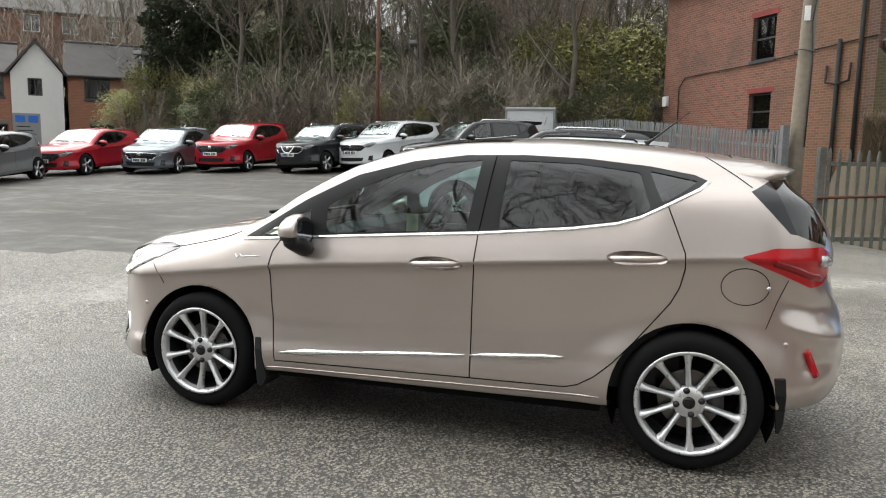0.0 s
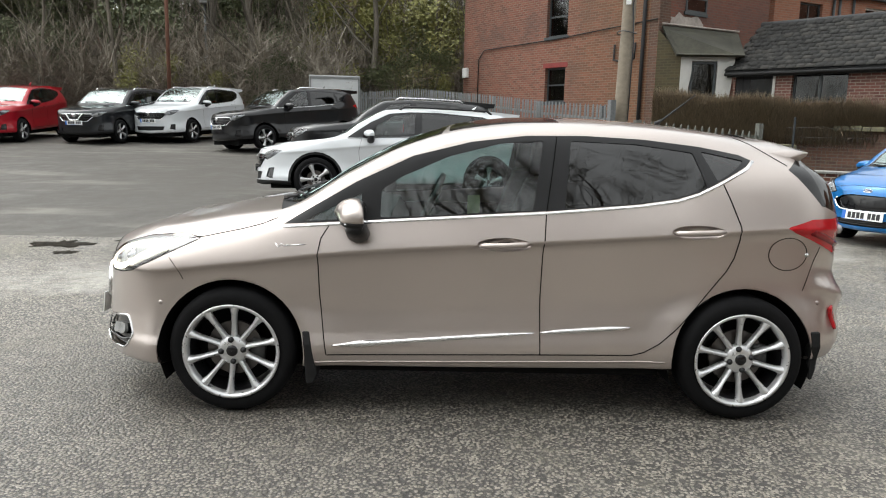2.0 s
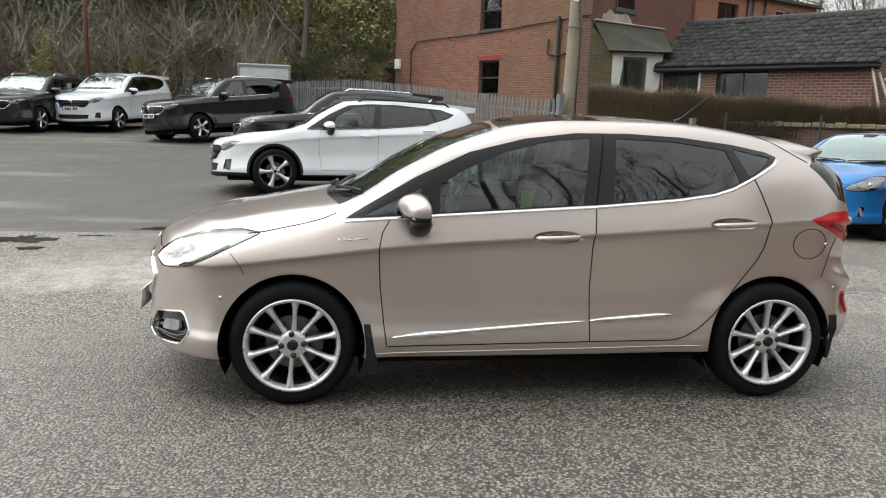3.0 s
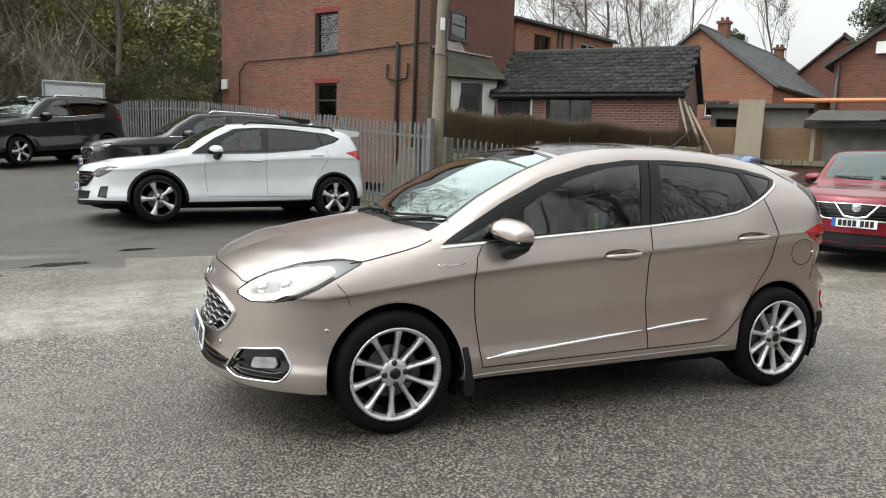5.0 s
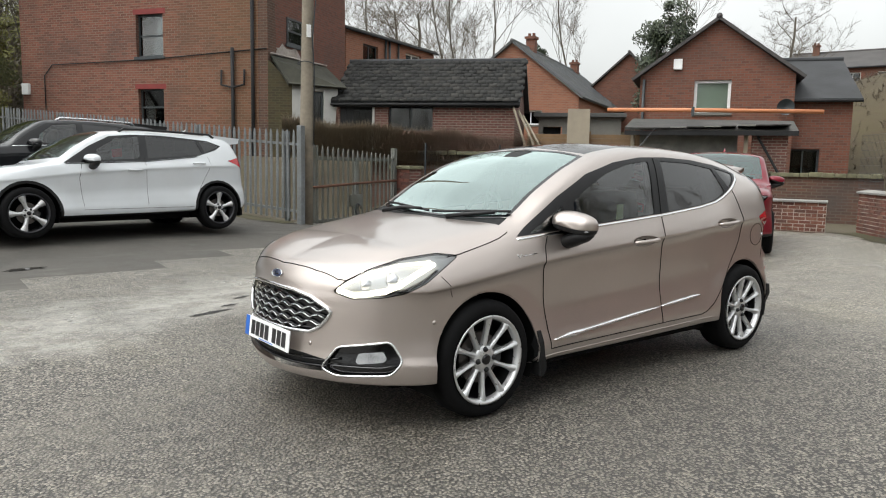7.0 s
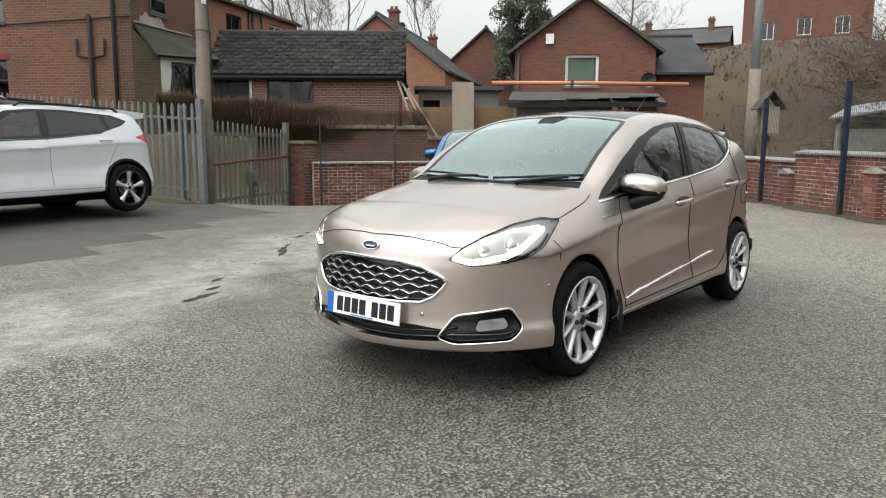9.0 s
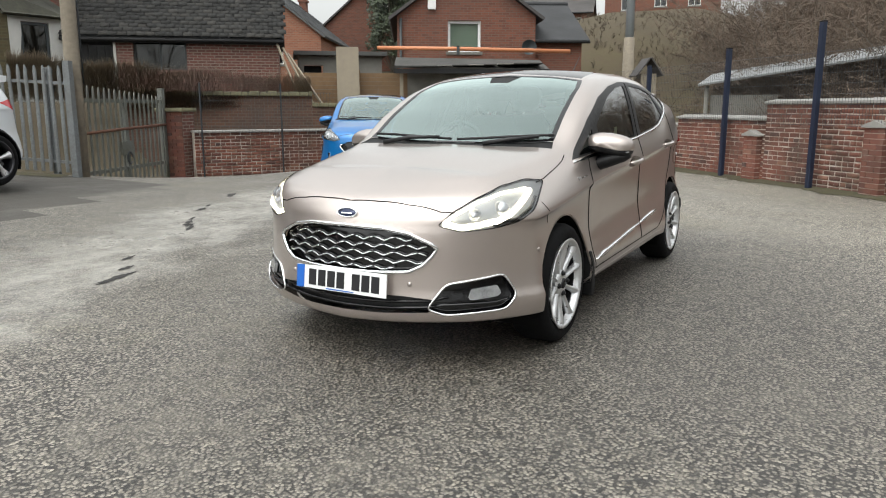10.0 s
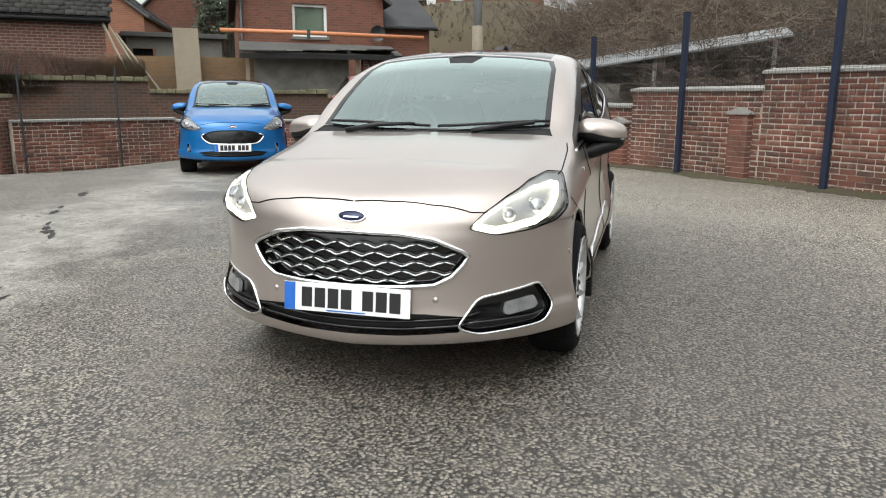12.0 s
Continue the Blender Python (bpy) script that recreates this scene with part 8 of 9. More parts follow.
roof_plane(rb, (-0.16, -0.16, 3.47), (pn + 0.16, -0.16, 3.45), back_r, back_l)
lean_roof = part("roof", rb, "mossy_slate", porch)
part("flashing", tube(bmesh.new(), [back_l + Vector((0, -0.03, 0.11)), back_l.lerp(back_r, 0.5) + Vector((0, -0.03, 0.10)), back_r + Vector((0, -0.03, 0.10))], 0.07, 6, flat=0.5), "old_plaster", lean_roof, "pale cement flashing", smooth=True)
MW = along((5.99, 17.20), P0)
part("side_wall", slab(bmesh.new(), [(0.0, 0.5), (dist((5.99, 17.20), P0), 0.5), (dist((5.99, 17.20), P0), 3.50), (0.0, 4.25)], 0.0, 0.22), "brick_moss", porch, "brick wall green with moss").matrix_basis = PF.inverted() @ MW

# The long low shed with a slate roof.
S0, S1 = (7.96, 16.47), (11.52, 12.35)
sn = dist(S0, S1)
shed = house("brick_shed", "long low brick shed with dark slate roof", S0, S1, 3.4, 1.0, 3.10, 4.40, "brick_shed", "slate", "side",
             holes=[(0.06, 1.10, 1.2, 3.02, dict(frame="frame_dark", bars=(1, 1), sill=False)), (1.60, 2.98, 2.22, 3.02, dict(frame="frame_dark", bars=(2, 1), sill=False))], verge_over=0.16, slate_mat=None, category="shed", seed=8)
for i in range(5):
    part("door_board", boxes(((0.07 + i * 0.205, 0.02, 1.2), (0.265 + i * 0.205, 0.05, 3.0))), "tarred_board", shed)
part("door_post", boxes(((1.10, -0.02, 1.2), (1.17, 0.06, 3.02))), "white_paint", shed)
# dark strip added below the eave in place of its shadow
part("eave_board", boxes(((-0.12, -0.15, 2.92), (sn + 0.12, -0.12, 3.06))), "tarred_board", shed)
roofs = [o for o in shed.children if o.name.startswith("roof")]
rnd = random.Random(21)
sl = bmesh.new()
box(sl, (0, 0, 0), (0.236, 0.22, 0.007))
sl_me = mesh_of("slate", sl, slate_piece("slate_one"))
tilt = math.atan2(4.40 - 3.00, 1.86)
for r in range(12):
    for i in range(25):
        u = -0.16 + (i + (0.5 if r % 2 else 0)) * 0.238
        if u + 0.236 > sn + 0.28:
            continue
        o = part("slate", sl_me, None, roofs[0])
        f = r / 12.0
        o.matrix_basis = Matrix.Translation((u + rnd.uniform(-0.006, 0.006), -0.19 + 1.86 * f - 0.06 + rnd.uniform(-0.012, 0.012), 3.10 + 1.40 * f)) @ Euler((tilt - 0.018 + rnd.uniform(-0.010, 0.010), rnd.uniform(-0.014, 0.014), rnd.uniform(-0.015, 0.015))).to_matrix().to_4x4()
part("polythene_sheet", boxes(((0.50, -0.03, 2.1), (1.06, -0.02, 2.85))), "polythene", shed)
for i, (u, lean) in enumerate(((sn + 0.25, 0.1), (sn + 0.42, 0.25), (sn + 0.55, 0.36))):
    bm = tube(bmesh.new(), [Vector((u + lean + 0.25, -1.0, 1.25)), Vector((u - 0.30, -0.10, 3.0 - 0.15 * i))], 0.035, 5)
    ob = solid("leaning_pole", bm, "timber_pale", "weathered timber pole leaning against shed", "pole", along(S0, S1), group="leaning timbers")

# The gabled house with the white window, and its lower wing.
H0, H1 = (15.76, 11.12), (18.12, 7.34)
hn = dist(H0, H1)
u = dist(H0, (16.62, 9.74))
gab = house("gabled_house", "red brick gabled house with a white framed window", H0, H1, 8.0, 0.8, 4.08, 5.72, "brick_house", "tile_roof", "front",
            holes=[(u, u + 1.06, 2.97, 3.95, dict(frame="upvc", bars=(1, 1), back="blind", wide=0.085))], verge_over=0.22, seed=4)
part("alarm_box", boxes(((0.98, -0.10, 4.28), (1.24, 0.0, 4.60)), bevel=0.02), "upvc", gab)
part("satellite_dish", lathe(bmesh.new(), [(0.01, 0.06), (0.14, 0.03), (0.24, -0.05)], 16, "y", m=Matrix.Translation((hn - 0.25, -0.30, 3.1))), "frame_dark", gab, smooth=True)
part("down_pipe", tube(bmesh.new(), [(0.12, -0.08, 0.9), (0.12, -0.08, 4.0)], 0.045, 6), "frame_dark", gab, smooth=True)
K0, K1 = (18.15, 7.9), (19.40, 6.21)
house("house_wing", "lower brick wing with dark slate roof", K0, K1, 5.0, 0.5, 3.42, 4.75, "brick_house", "slate", "side", holes=[(0.4, 1.3, 1.1, 1.9, dict(frame="frame_dark", bars=(2, 1)))], verge_over=0.2)

# The gabled house behind the shed, with chimneys.
house("gabled_house", "orange brick gabled house with grey slate roof and chimneys", (18.95, 24.75), (21.95, 19.1), 13.0, 1.5, 4.35, 6.85, "brick_orange", "slates_grey", "front", holes=[(3.6, 4.7, 3.1, 3.75, dict(frame="upvc", bars=(2, 1)))], chimneys=((3.3, 2.6, 7.7), (3.3, 11.6, 7.6)), slate_mat="slates_grey", seed=6)

# Outbuildings between wall and houses.
O0, O1 = (13.5, 13.3), (15.2, 11.35)
out = thing("flat_outbuilding", "grey flat-roofed outbuilding with dark opening", "outbuilding", along(O0, O1))
on_ = dist(O0, O1)
bm = bmesh.new()
holed_wall(bm, on_, 1.0, 2.80, 0.15, [(0.15, 0.75, 2.25, 2.50)])
part("front_wall", bm, "concrete", out)
# dark sheet in place of the shade inside the opening
part("room", boxes(((0.1, 0.3, 1.0), (0.7, 0.34, 2.5))), "room_dark", out)
part("side_wall", boxes(((0.0, 0.15, 1.0), (0.15, 2.2, 2.80)), ((on_ - 0.15, 0.15, 1.0), (on_, 2.2, 2.80))), "concrete", out)
part("roof", boxes(((-0.15, -0.2, 2.80), (on_ + 0.15, 2.3, 2.93)), bevel=0.02), "felt", out)
tf = thing("timber_fence", "brown boarded timber fence on old wall", "fence", along((11.55, 11.75), (13.75, 9.05)))
for i in range(8):
    part("board", boxes(((0, -0.02, 1.25 + i * 0.115), (3.45, 0.01, 1.25 + i * 0.115 + 0.108)), bevel=0.003), "timber", tf)
for u in (0.0, 1.7, 3.4):
    part("post", boxes(((u - 0.05, -0.07, 1.0), (u + 0.05, -0.02, 2.25)), bevel=0.006), "timber", tf)
solid("leaning_board", boxes(((0, -0.03, 0), (0.62, 0.0, 1.55)), bevel=0.006), "timber_pale", "pale plywood board standing against timber fence", "board", along((12.05, 10.75), (12.6, 10.1), 1.32) @ pose(0, -0.15, 0, -7, 0, 0))
C0, C1 = (13.05, 9.3), (15.1, 5.9)
cn = dist(C0, C1)
lt = thing("open_shed", "low open-fronted shed with sagging felt roof", "shed", along(C0, C1))
part("back_wall", boxes(((0.2, 0.35, 1.0), (2.75, 0.45, 2.25))), "pale_panel", lt)
part("brick_end", boxes(((3.10, 0.02, 0.9), (cn - 0.02, 0.40, 2.25))), "brick_shed", lt, "broken red brick end wall")
for u in (0.04, 2.95):
    part("post", boxes(((u - 0.05, 0.0, 0.9), (u + 0.05, 0.1, 2.3)), bevel=0.006), "timber_pale", lt)
part("prop", tube(bmesh.new(), [(3.15, -0.1, 2.25), (3.75, -0.15, 1.2)], 0.035, 5), "tarred_board", lt)
rb = bmesh.new()
roof_plane(rb, (-0.15, -0.25, 2.28), (cn + 0.2, -0.25, 2.18), (cn + 0.2, 1.6, 2.55), (-0.15, 1.6, 2.62), 0.07)
part("roof", rb, "old_felt", lt)
rnd = random.Random(44)
for i in range(9):
    u = 0.2 + i * 0.42
    part("loose_sheet", boxes(((u, -0.32 - 0.05 * rnd.random(), 2.31 + 0.012 * i), (u + rnd.uniform(0.35, 0.6), 0.5, 2.325 + 0.012 * i + 0.02 * rnd.random()))), rnd.choice(("old_felt", "coping", "old_felt")), lt)
part("fascia", boxes(((-0.15, -0.27, 2.14), (cn + 0.2, -0.24, 2.26))), "tarred_board", lt)
solid("plastic_pipe", tube(bmesh.new(), [(-0.6, -0.5, 2.80), (1.6, -0.5, 2.78), (cn + 0.7, -0.5, 2.72)], 0.055, 10), "plastic_pipe", "long orange plastic pipe laid across shed roofs", "pipe", along(C0, C1), smooth=True)
part("pipe_bracket", boxes(((1.56, -0.56, 2.62), (1.64, -0.44, 2.86)), bevel=0.01), "frame_dark", lt)

# Behind the east wall: pale canopy and a small hut.
cy = thing("canopy", "long pale corrugated canopy behind the wall", "canopy")
cb = bmesh.new()
roof_plane(cb, (16.6, 1.9, 1.78), (16.6, -4.4, 2.72), (20.0, -4.7, 3.2), (20.0, 2.1, 2.2), 0.05)
part("roof", cb, "steel_white", cy)
for y, z in ((1.7, 1.8), (-1.0, 2.2), (-4.0, 2.65)):
    part("post", tube(bmesh.new(), [(16.8, y, -0.3), (16.8, y, z)], 0.06, 8), "concrete", cy, smooth=True)
part("side_panel", boxes(((16.9, -0.1, -0.2), (17.0, 1.6, 1.55))), "concrete", cy)
hut = thing("bird_table", "small timber bird table with pitched roof", "bird table", pose(14.5, 2.8, 0, 0, 0, 30))
part("post", tube(bmesh.new(), [(0, 0, -0.1), (0, 0, 1.35)], 0.08, 8), "timber", hut, smooth=True)
part("tray", boxes(((-0.24, -0.24, 1.35), (0.24, 0.24, 1.42)), bevel=0.01), "timber", hut)
for sx in (-0.2, 0.2):
    part("upright", boxes(((sx - 0.03, -0.2, 1.42), (sx + 0.03, 0.2, 2.05))), "timber_pale", hut)
rb = bmesh.new()
roof_plane(rb, (-0.38, -0.32, 1.98), (0.38, -0.32, 1.98), (0.38, 0, 2.42), (-0.38, 0, 2.42), 0.03)
roof_plane(rb, (-0.38, 0.32, 1.98), (0.38, 0.32, 1.98), (0.38, 0, 2.42), (-0.38, 0, 2.42), 0.03)
part("roof", rb, "tile_roof", hut)
lamp = thing("street_lamp", "tall concrete and steel street lamp post", "street lamp", pose(18.2, 4.3, 0))
part("lower_shaft", tube(bmesh.new(), [(0, 0, 0), (0, 0, 3.3)], [0.20, 0.16], 10), "pole_wood", lamp, smooth=True)
part("upper_shaft", tube(bmesh.new(), [(0, 0, 3.3), (0.02, 0, 9.0)], [0.13, 0.09], 10), "lamp_grey", lamp, smooth=True)

# Houses on the hill and across the road.
house("gabled_house", "dark red brick gable house among garden shrubs", (30.0, 25.4), (32.2, 21.6), 9.0, 1.5, 5.6, 7.6, "brick_house", "tile_roof", "front", verge_over=0.2)
house("hill_house", "brick house on the hill with dark tiled roof", (49.6, 24.0), (51.7, 16.6), 8.0, 1.0, 8.4, 9.9, "brick_house", "tile_roof", "side", holes=[(1.4, 2.4, 6.9, 8.0, dict(bars=(2, 1))), (4.0, 5.0, 6.9, 8.0, dict(bars=(2, 1))), (6.0, 7.0, 6.9, 8.0, dict(bars=(2, 1)))], chimneys=((1.5, 3.5, 10.7), (6.3, 3.5, 10.8)))
house("hill_house", "tall brick gabled house on the grassy hill", (51.9, 15.6), (54.0, 7.6), 8.0, 4.6, 12.6, 15.2, "brick_house", "tile_roof", "front", holes=[(1.2, 2.1, 8.4, 9.6, dict(bars=(2, 1))), (3.6, 4.5, 8.6, 9.8, dict(bars=(2, 1))), (6.0, 6.9, 8.6, 9.8, dict(bars=(2, 1)))])
wh = house("white_house", "white rendered gable house with dark roof and brick wings", (-29.6, 24.5), (-28.0, 26.1), 7.0, 1.0, 5.0, 6.5, "white_render", "tile_roof", "front", holes=[(0.72, 1.35, 3.9, 4.75, dict(frame="frame_dark", bars=(2, 1), sill=False))], verge_over=0.2)
house("brick_house", "orange brick house with dark windows and tiled roof", (-28.0, 26.4), (-24.9, 29.2), 6.0, 1.0, 5.05, 6.9, "brick_orange", "tile_roof", "side", holes=[(0.75, 1.95, 3.85, 4.9, dict(frame="frame_dark", bars=(2, 1), lintel="concrete")), (0.95, 2.1, 1.3, 2.6, dict(frame="frame_dark", bars=(2, 1), lintel="concrete"))])
house("brick_house", "orange brick house beside the white gable", (-33.0, 21.4), (-29.7, 24.8), 6.0, 1.0, 5.0, 6.6, "brick_orange", "tile_roof", "side", holes=[(3.4, 4.3, 3.8, 4.8, dict(frame="frame_dark", bars=(2, 1), lintel="concrete")), (3.5, 4.4, 1.3, 2.5, dict(frame="frame_dark", bars=(2, 1), lintel="concrete"))])
house("upper_house", "large brick house high on the bank", (-54.0, 40.0), (-42.0, 51.0), 10.0, 5.0, 12.4, 15.2, "brick_house", "tile_roof", "side", holes=[(6.4, 7.6, 10.7, 12.1, dict(bars=(2, 1))), (9.2, 10.4, 10.7, 12.1, dict(bars=(2, 1))), (12.4, 13.6, 10.7, 12.1, dict(bars=(2, 1)))])
house("upper_house", "red brick house with white windows among trees", (-37.5, 60.2), (-30.0, 64.0), 9.0, 8.0, 15.0, 19.0, "brick_house", "tile_roof", "side", holes=[(1.0, 2.6, 13.2, 14.8, dict(bars=(2, 1))), (1.2, 2.2, 11.0, 12.4, dict(bars=(1, 1))), (5.5, 6.9, 13.2, 14.8, dict(bars=(2, 1)))])
house("upper_house", "brick house with grey roof behind bare trees", (-20.0, 62.0), (-4.0, 66.0), 9.0, 9.0, 16.0, 19.5, "brick_house", "tile_roof", "side", holes=[(3.0, 4.6, 14.0, 15.4, dict(bars=(2, 1))), (9.0, 10.6, 14.0, 15.4, dict(bars=(2, 1)))])

# Lamps, sign and white container by the far bays.
for x, y, top, head in ((-10.05, 28.0, 6.3, True), (-22.7, 25.5, 5.8, True)):
    g = ground_z(x, y)
    lp = thing("lamp_post", "slim grey steel yard lamp post", "street lamp", pose(x, y, 0))
    part("shaft", tube(bmesh.new(), [(0, 0, g - 0.2), (0, 0, top)], [0.07, 0.05], 8), "galvanised", lp, smooth=True)
    part("lamp_head", boxes(((-0.22, -0.40, top - 0.05), (0.22, 0.10, top + 0.12)), bevel=0.03), "steel_white", lp)
    part("number_tag", boxes(((-0.06, -0.08, 3.9), (0.06, -0.06, 4.15))), "upvc", lp)
rp = thing("telegraph_pole", "tall dark red-brown timber pole", "pole", pose(-10.15, 23.7, 0))
part("pole_shaft", tube(bmesh.new(), [(0, 0, 0.4), (0, 0, 9.5)], [0.075, 0.06], 10), "rust", rp, smooth=True)
sg = thing("sign_board", "grey upright sign board with blue panels", "sign", along((-25.2, 20.4), (-24.5, 21.15)))
part("panel", boxes(((0, 0, 0.7), (1.03, 0.08, 2.8)), bevel=0.01), "steel_white", sg)
for u in (0.1, 0.58):
    part("blue_panel", boxes(((u, -0.012, 2.42), (u + 0.36, 0.0, 2.70))), "plate_blue", sg)
for i in range(6):
    part("text_bar", boxes(((0.14, -0.010, 2.22 - i * 0.16), (0.14 + 0.5 + 0.2 * ((i * 7) % 3) / 2, 0.0, 2.26 - i * 0.16))), "plastic", sg)
cn0 = thing("white_container", "white box trailer parked behind black car", "trailer", along((-5.15, 24.7), (-3.2, 24.9)))
part("box", boxes(((0, 0, 1.55), (1.95, 3.8, 3.26)), bevel=0.03), "container", cn0)
part("door_frame", boxes(((0.02, -0.03, 1.58), (0.08, 0.0, 3.22)), ((1.87, -0.03, 1.58), (1.93, 0.0, 3.22)), ((0.08, -0.03, 3.14), (1.87, 0.0, 3.22))), "steel_white", cn0)
part("chassis", boxes(((0.05, 0.1, 1.25), (1.9, 3.7, 1.55))), "seam", cn0)
for x in (0.2, 1.75):
    part("wheel", lathe(bmesh.new(), [(0.05, -0.1), (0.33, -0.1), (0.35, 0), (0.33, 0.1), (0.05, 0.1)], 20, "x", m=Matrix.Translation((x, 2.4, 1.19))), "tyre", cn0, smooth=True)

# ---- trees and bushes ----
M["bark"] = plain("bark", (0.095, 0.083, 0.066), 0.95, vary=0.45, scale=12, bump=0.01)
M["bark_pale"] = plain("bark_pale", (0.115, 0.10, 0.078), 0.95, vary=0.4, scale=12, bump=0.01)
M["twig"] = plain("twig", (0.135, 0.115, 0.092), 0.95, vary=0.3, scale=3)
M["twig_brown"] = plain("twig_brown", (0.100, 0.072, 0.052), 0.95, vary=0.3, scale=3)
M["twig_pale"] = plain("twig_pale", (0.12, 0.098, 0.07), 0.95, vary=0.3, scale=3)


def leaf_skin(name, a, b):
    m, n, l, p = material(name)
    r = n.new("ShaderNodeNewGeometry").outputs["Random Per Island"]
    l.new(ramp(n, l, r, [(0.0, a), (1.0, b)]), p.inputs["Base Color"])
    p.inputs["Roughness"].default_value = 0.6
    return m


# ivy green lightened: haze over the bank is put into the leaf colour
M["leaf_dark"] = leaf_skin("leaf_dark", (0.066, 0.080, 0.038), (0.145, 0.160, 0.078))
M["leaf_olive"] = leaf_skin("leaf_olive", (0.125, 0.128, 0.034), (0.255, 0.245, 0.075))
M["hedge_brown"] = leaf_skin("hedge_brown", (0.145, 0.112, 0.072), (0.32, 0.255, 0.17))
M["leaf_conifer"] = leaf_skin("leaf_conifer", (0.022, 0.032, 0.018), (0.060, 0.075, 0.038))
M["leaf_dry"] = leaf_skin("leaf_dry", (0.045, 0.031, 0.017), (0.115, 0.082, 0.046))


def ribbon(bm, a, b, w):
    """A twig tip: one thin triangle."""
    d = b - a
    s = d.orthogonal().normalized() * w
    bm.faces.new([bm.verts.new(q) for q in (a - s, a + s, b)])


def grow(limbs, twigs, p, d, length, r, level, rnd, spread):
    """One branch and, out of it, the next ones."""
    k = (6, 4, 3, 2)[min(level, 3)]
    pts, q, dd = [p.copy()], p.copy(), d.copy()
    wob = (0.10, 0.17, 0.19, 0.2)[min(level, 3)]
    for i in range(k):
        dd = (dd + Vector((rnd.gauss(0, wob), rnd.gauss(0, wob), rnd.gauss(0.05, 0.08)))).normalized()
        q = q + dd * (length / k)
        pts.append(q.copy())
    rs = [r * (1 - 0.62 * i / k) for i in range(k + 1)]
    if level >= 3:
        tube(twigs, pts, [max(0.006, v) for v in rs], 3, caps=False)
        for i in range(11):
            f = rnd.uniform(0.1, 1.0) * k
            j = min(k - 1, int(f))
            base = pts[j].lerp(pts[j + 1], f - j)
            v = Vector((rnd.gauss(0, 1), rnd.gauss(0, 1), rnd.gauss(0.35, 0.7))).normalized()
            ribbon(twigs, base, base + (dd * 0.6 + v * 0.8) * rnd.uniform(0.25, 0.65), 0.0055)
        return
    tube(limbs, pts, rs, 8 if level == 0 else 5, caps=False)
    count = (9, 6, 5)[level] + rnd.randrange(2)
    for i in range(count):
        f = (0.22 if level == 0 else 0.3) + (0.78 if level == 0 else 0.7) * (i + rnd.random()) / count
        j = min(k - 1, int(f * k))
        base = pts[j].lerp(pts[j + 1], f * k - j)
        side = Vector((rnd.gauss(0, 1), rnd.gauss(0, 1), rnd.gauss(0.15, 0.5)))
        side = (side - dd * side.dot(dd)).normalized()
        nd = (dd * (1 - spread) + side * spread + Vector((0, 0, 0.18))).normalized()
        grow(limbs, twigs, base, nd, length * rnd.uniform(0.36, 0.58), max(0.007, rs[j] * rnd.uniform(0.30, 0.48)), level + 1, rnd, spread)


def bare_tree(name, seed, height, radius, spread=0.55, mats=("bark", "twig"), label="tall bare winter tree with fine twigs"):
    rnd = random.Random(seed)
    limbs, twigs = bmesh.new(), bmesh.new()
    grow(limbs, twigs, Vector((0, 0, -0.2)), Vector((0, 0, 1)), height * 0.78, radius, 0, rnd, spread)
    t = thing(name, label, "tree", pose(0, 0, -80))
    part("trunk", limbs, mats[0], t, smooth=True)
    part("crown", twigs, mats[1], t)
    return t


def leafy(name, seed, wide, high, mat, label, count=2600, leaf=0.10, category="bush", low=0.0, masses=26):
    """A bush or ivy mass: stems and many small leaves with gaps between clumps."""
    rnd = random.Random(seed)
    t = thing(name, label, category, pose(0, 0, -80))
    stems, leaves = bmesh.new(), bmesh.new()
    clumps = []
    for i in range(masses):
        a, rr = rnd.uniform(0, 6.283), wide * math.sqrt(rnd.random()) * 0.8
        z = low + (high - low) * (0.15 + 0.8 * rnd.random()) * (1 - 0.35 * rr / wide)
        c = Vector((rr * math.cos(a), rr * math.sin(a), z))
        clumps.append((c, rnd.uniform(0.16, 0.34) * wide))
        tube(stems, [Vector((c.x * 0.15, c.y * 0.15, 0)), Vector((c.x * 0.6, c.y * 0.6, z * 0.5)), c], [0.03, 0.02, 0.008], 4, caps=False)
    for i in range(count):
        c, r = clumps[i % len(clumps)]
        v = Vector((rnd.gauss(0, 1), rnd.gauss(0, 1), rnd.gauss(0, 0.9))).normalized() * r * rnd.random() ** 0.4
        p = c + v
        if p.z < 0.02:
            continue
        u = Vector((rnd.gauss(0, 1), rnd.gauss(0, 1), rnd.gauss(0, 1))).normalized()
        w = u.orthogonal().normalized()
        s = leaf * rnd.uniform(0.6, 1.3)
        leaves.faces.new([leaves.verts.new(p + q) for q in (u * s, w * s * 0.5, -u * s, -w * s * 0.5)])
    part("stem_tangle", stems, "bark", t, kind="stuff")
    part("leaf_mass", leaves, mat, t, kind="stuff")
    return t


def stand(src, x, y, s, turn, sink=0.0, z=None):
    """A copy on the ground."""
    o = copy_thing(src, pose(x, y, (ground_z(x, y) if z is None else z) - sink, 0, 0, turn))
    o.scale = (s, s, s * 1.02)
    return o


TREES = [bare_tree("bare_tree", 101, 11.0, 0.15, 0.55), bare_tree("bare_tree", 102, 12.0, 0.12, 0.45), bare_tree("bare_tree", 103, 10.0, 0.17, 0.62), bare_tree("bare_tree", 104, 12.5, 0.09, 0.40, ("bark_pale", "twig_pale"), "slender pale bare winter tree")]
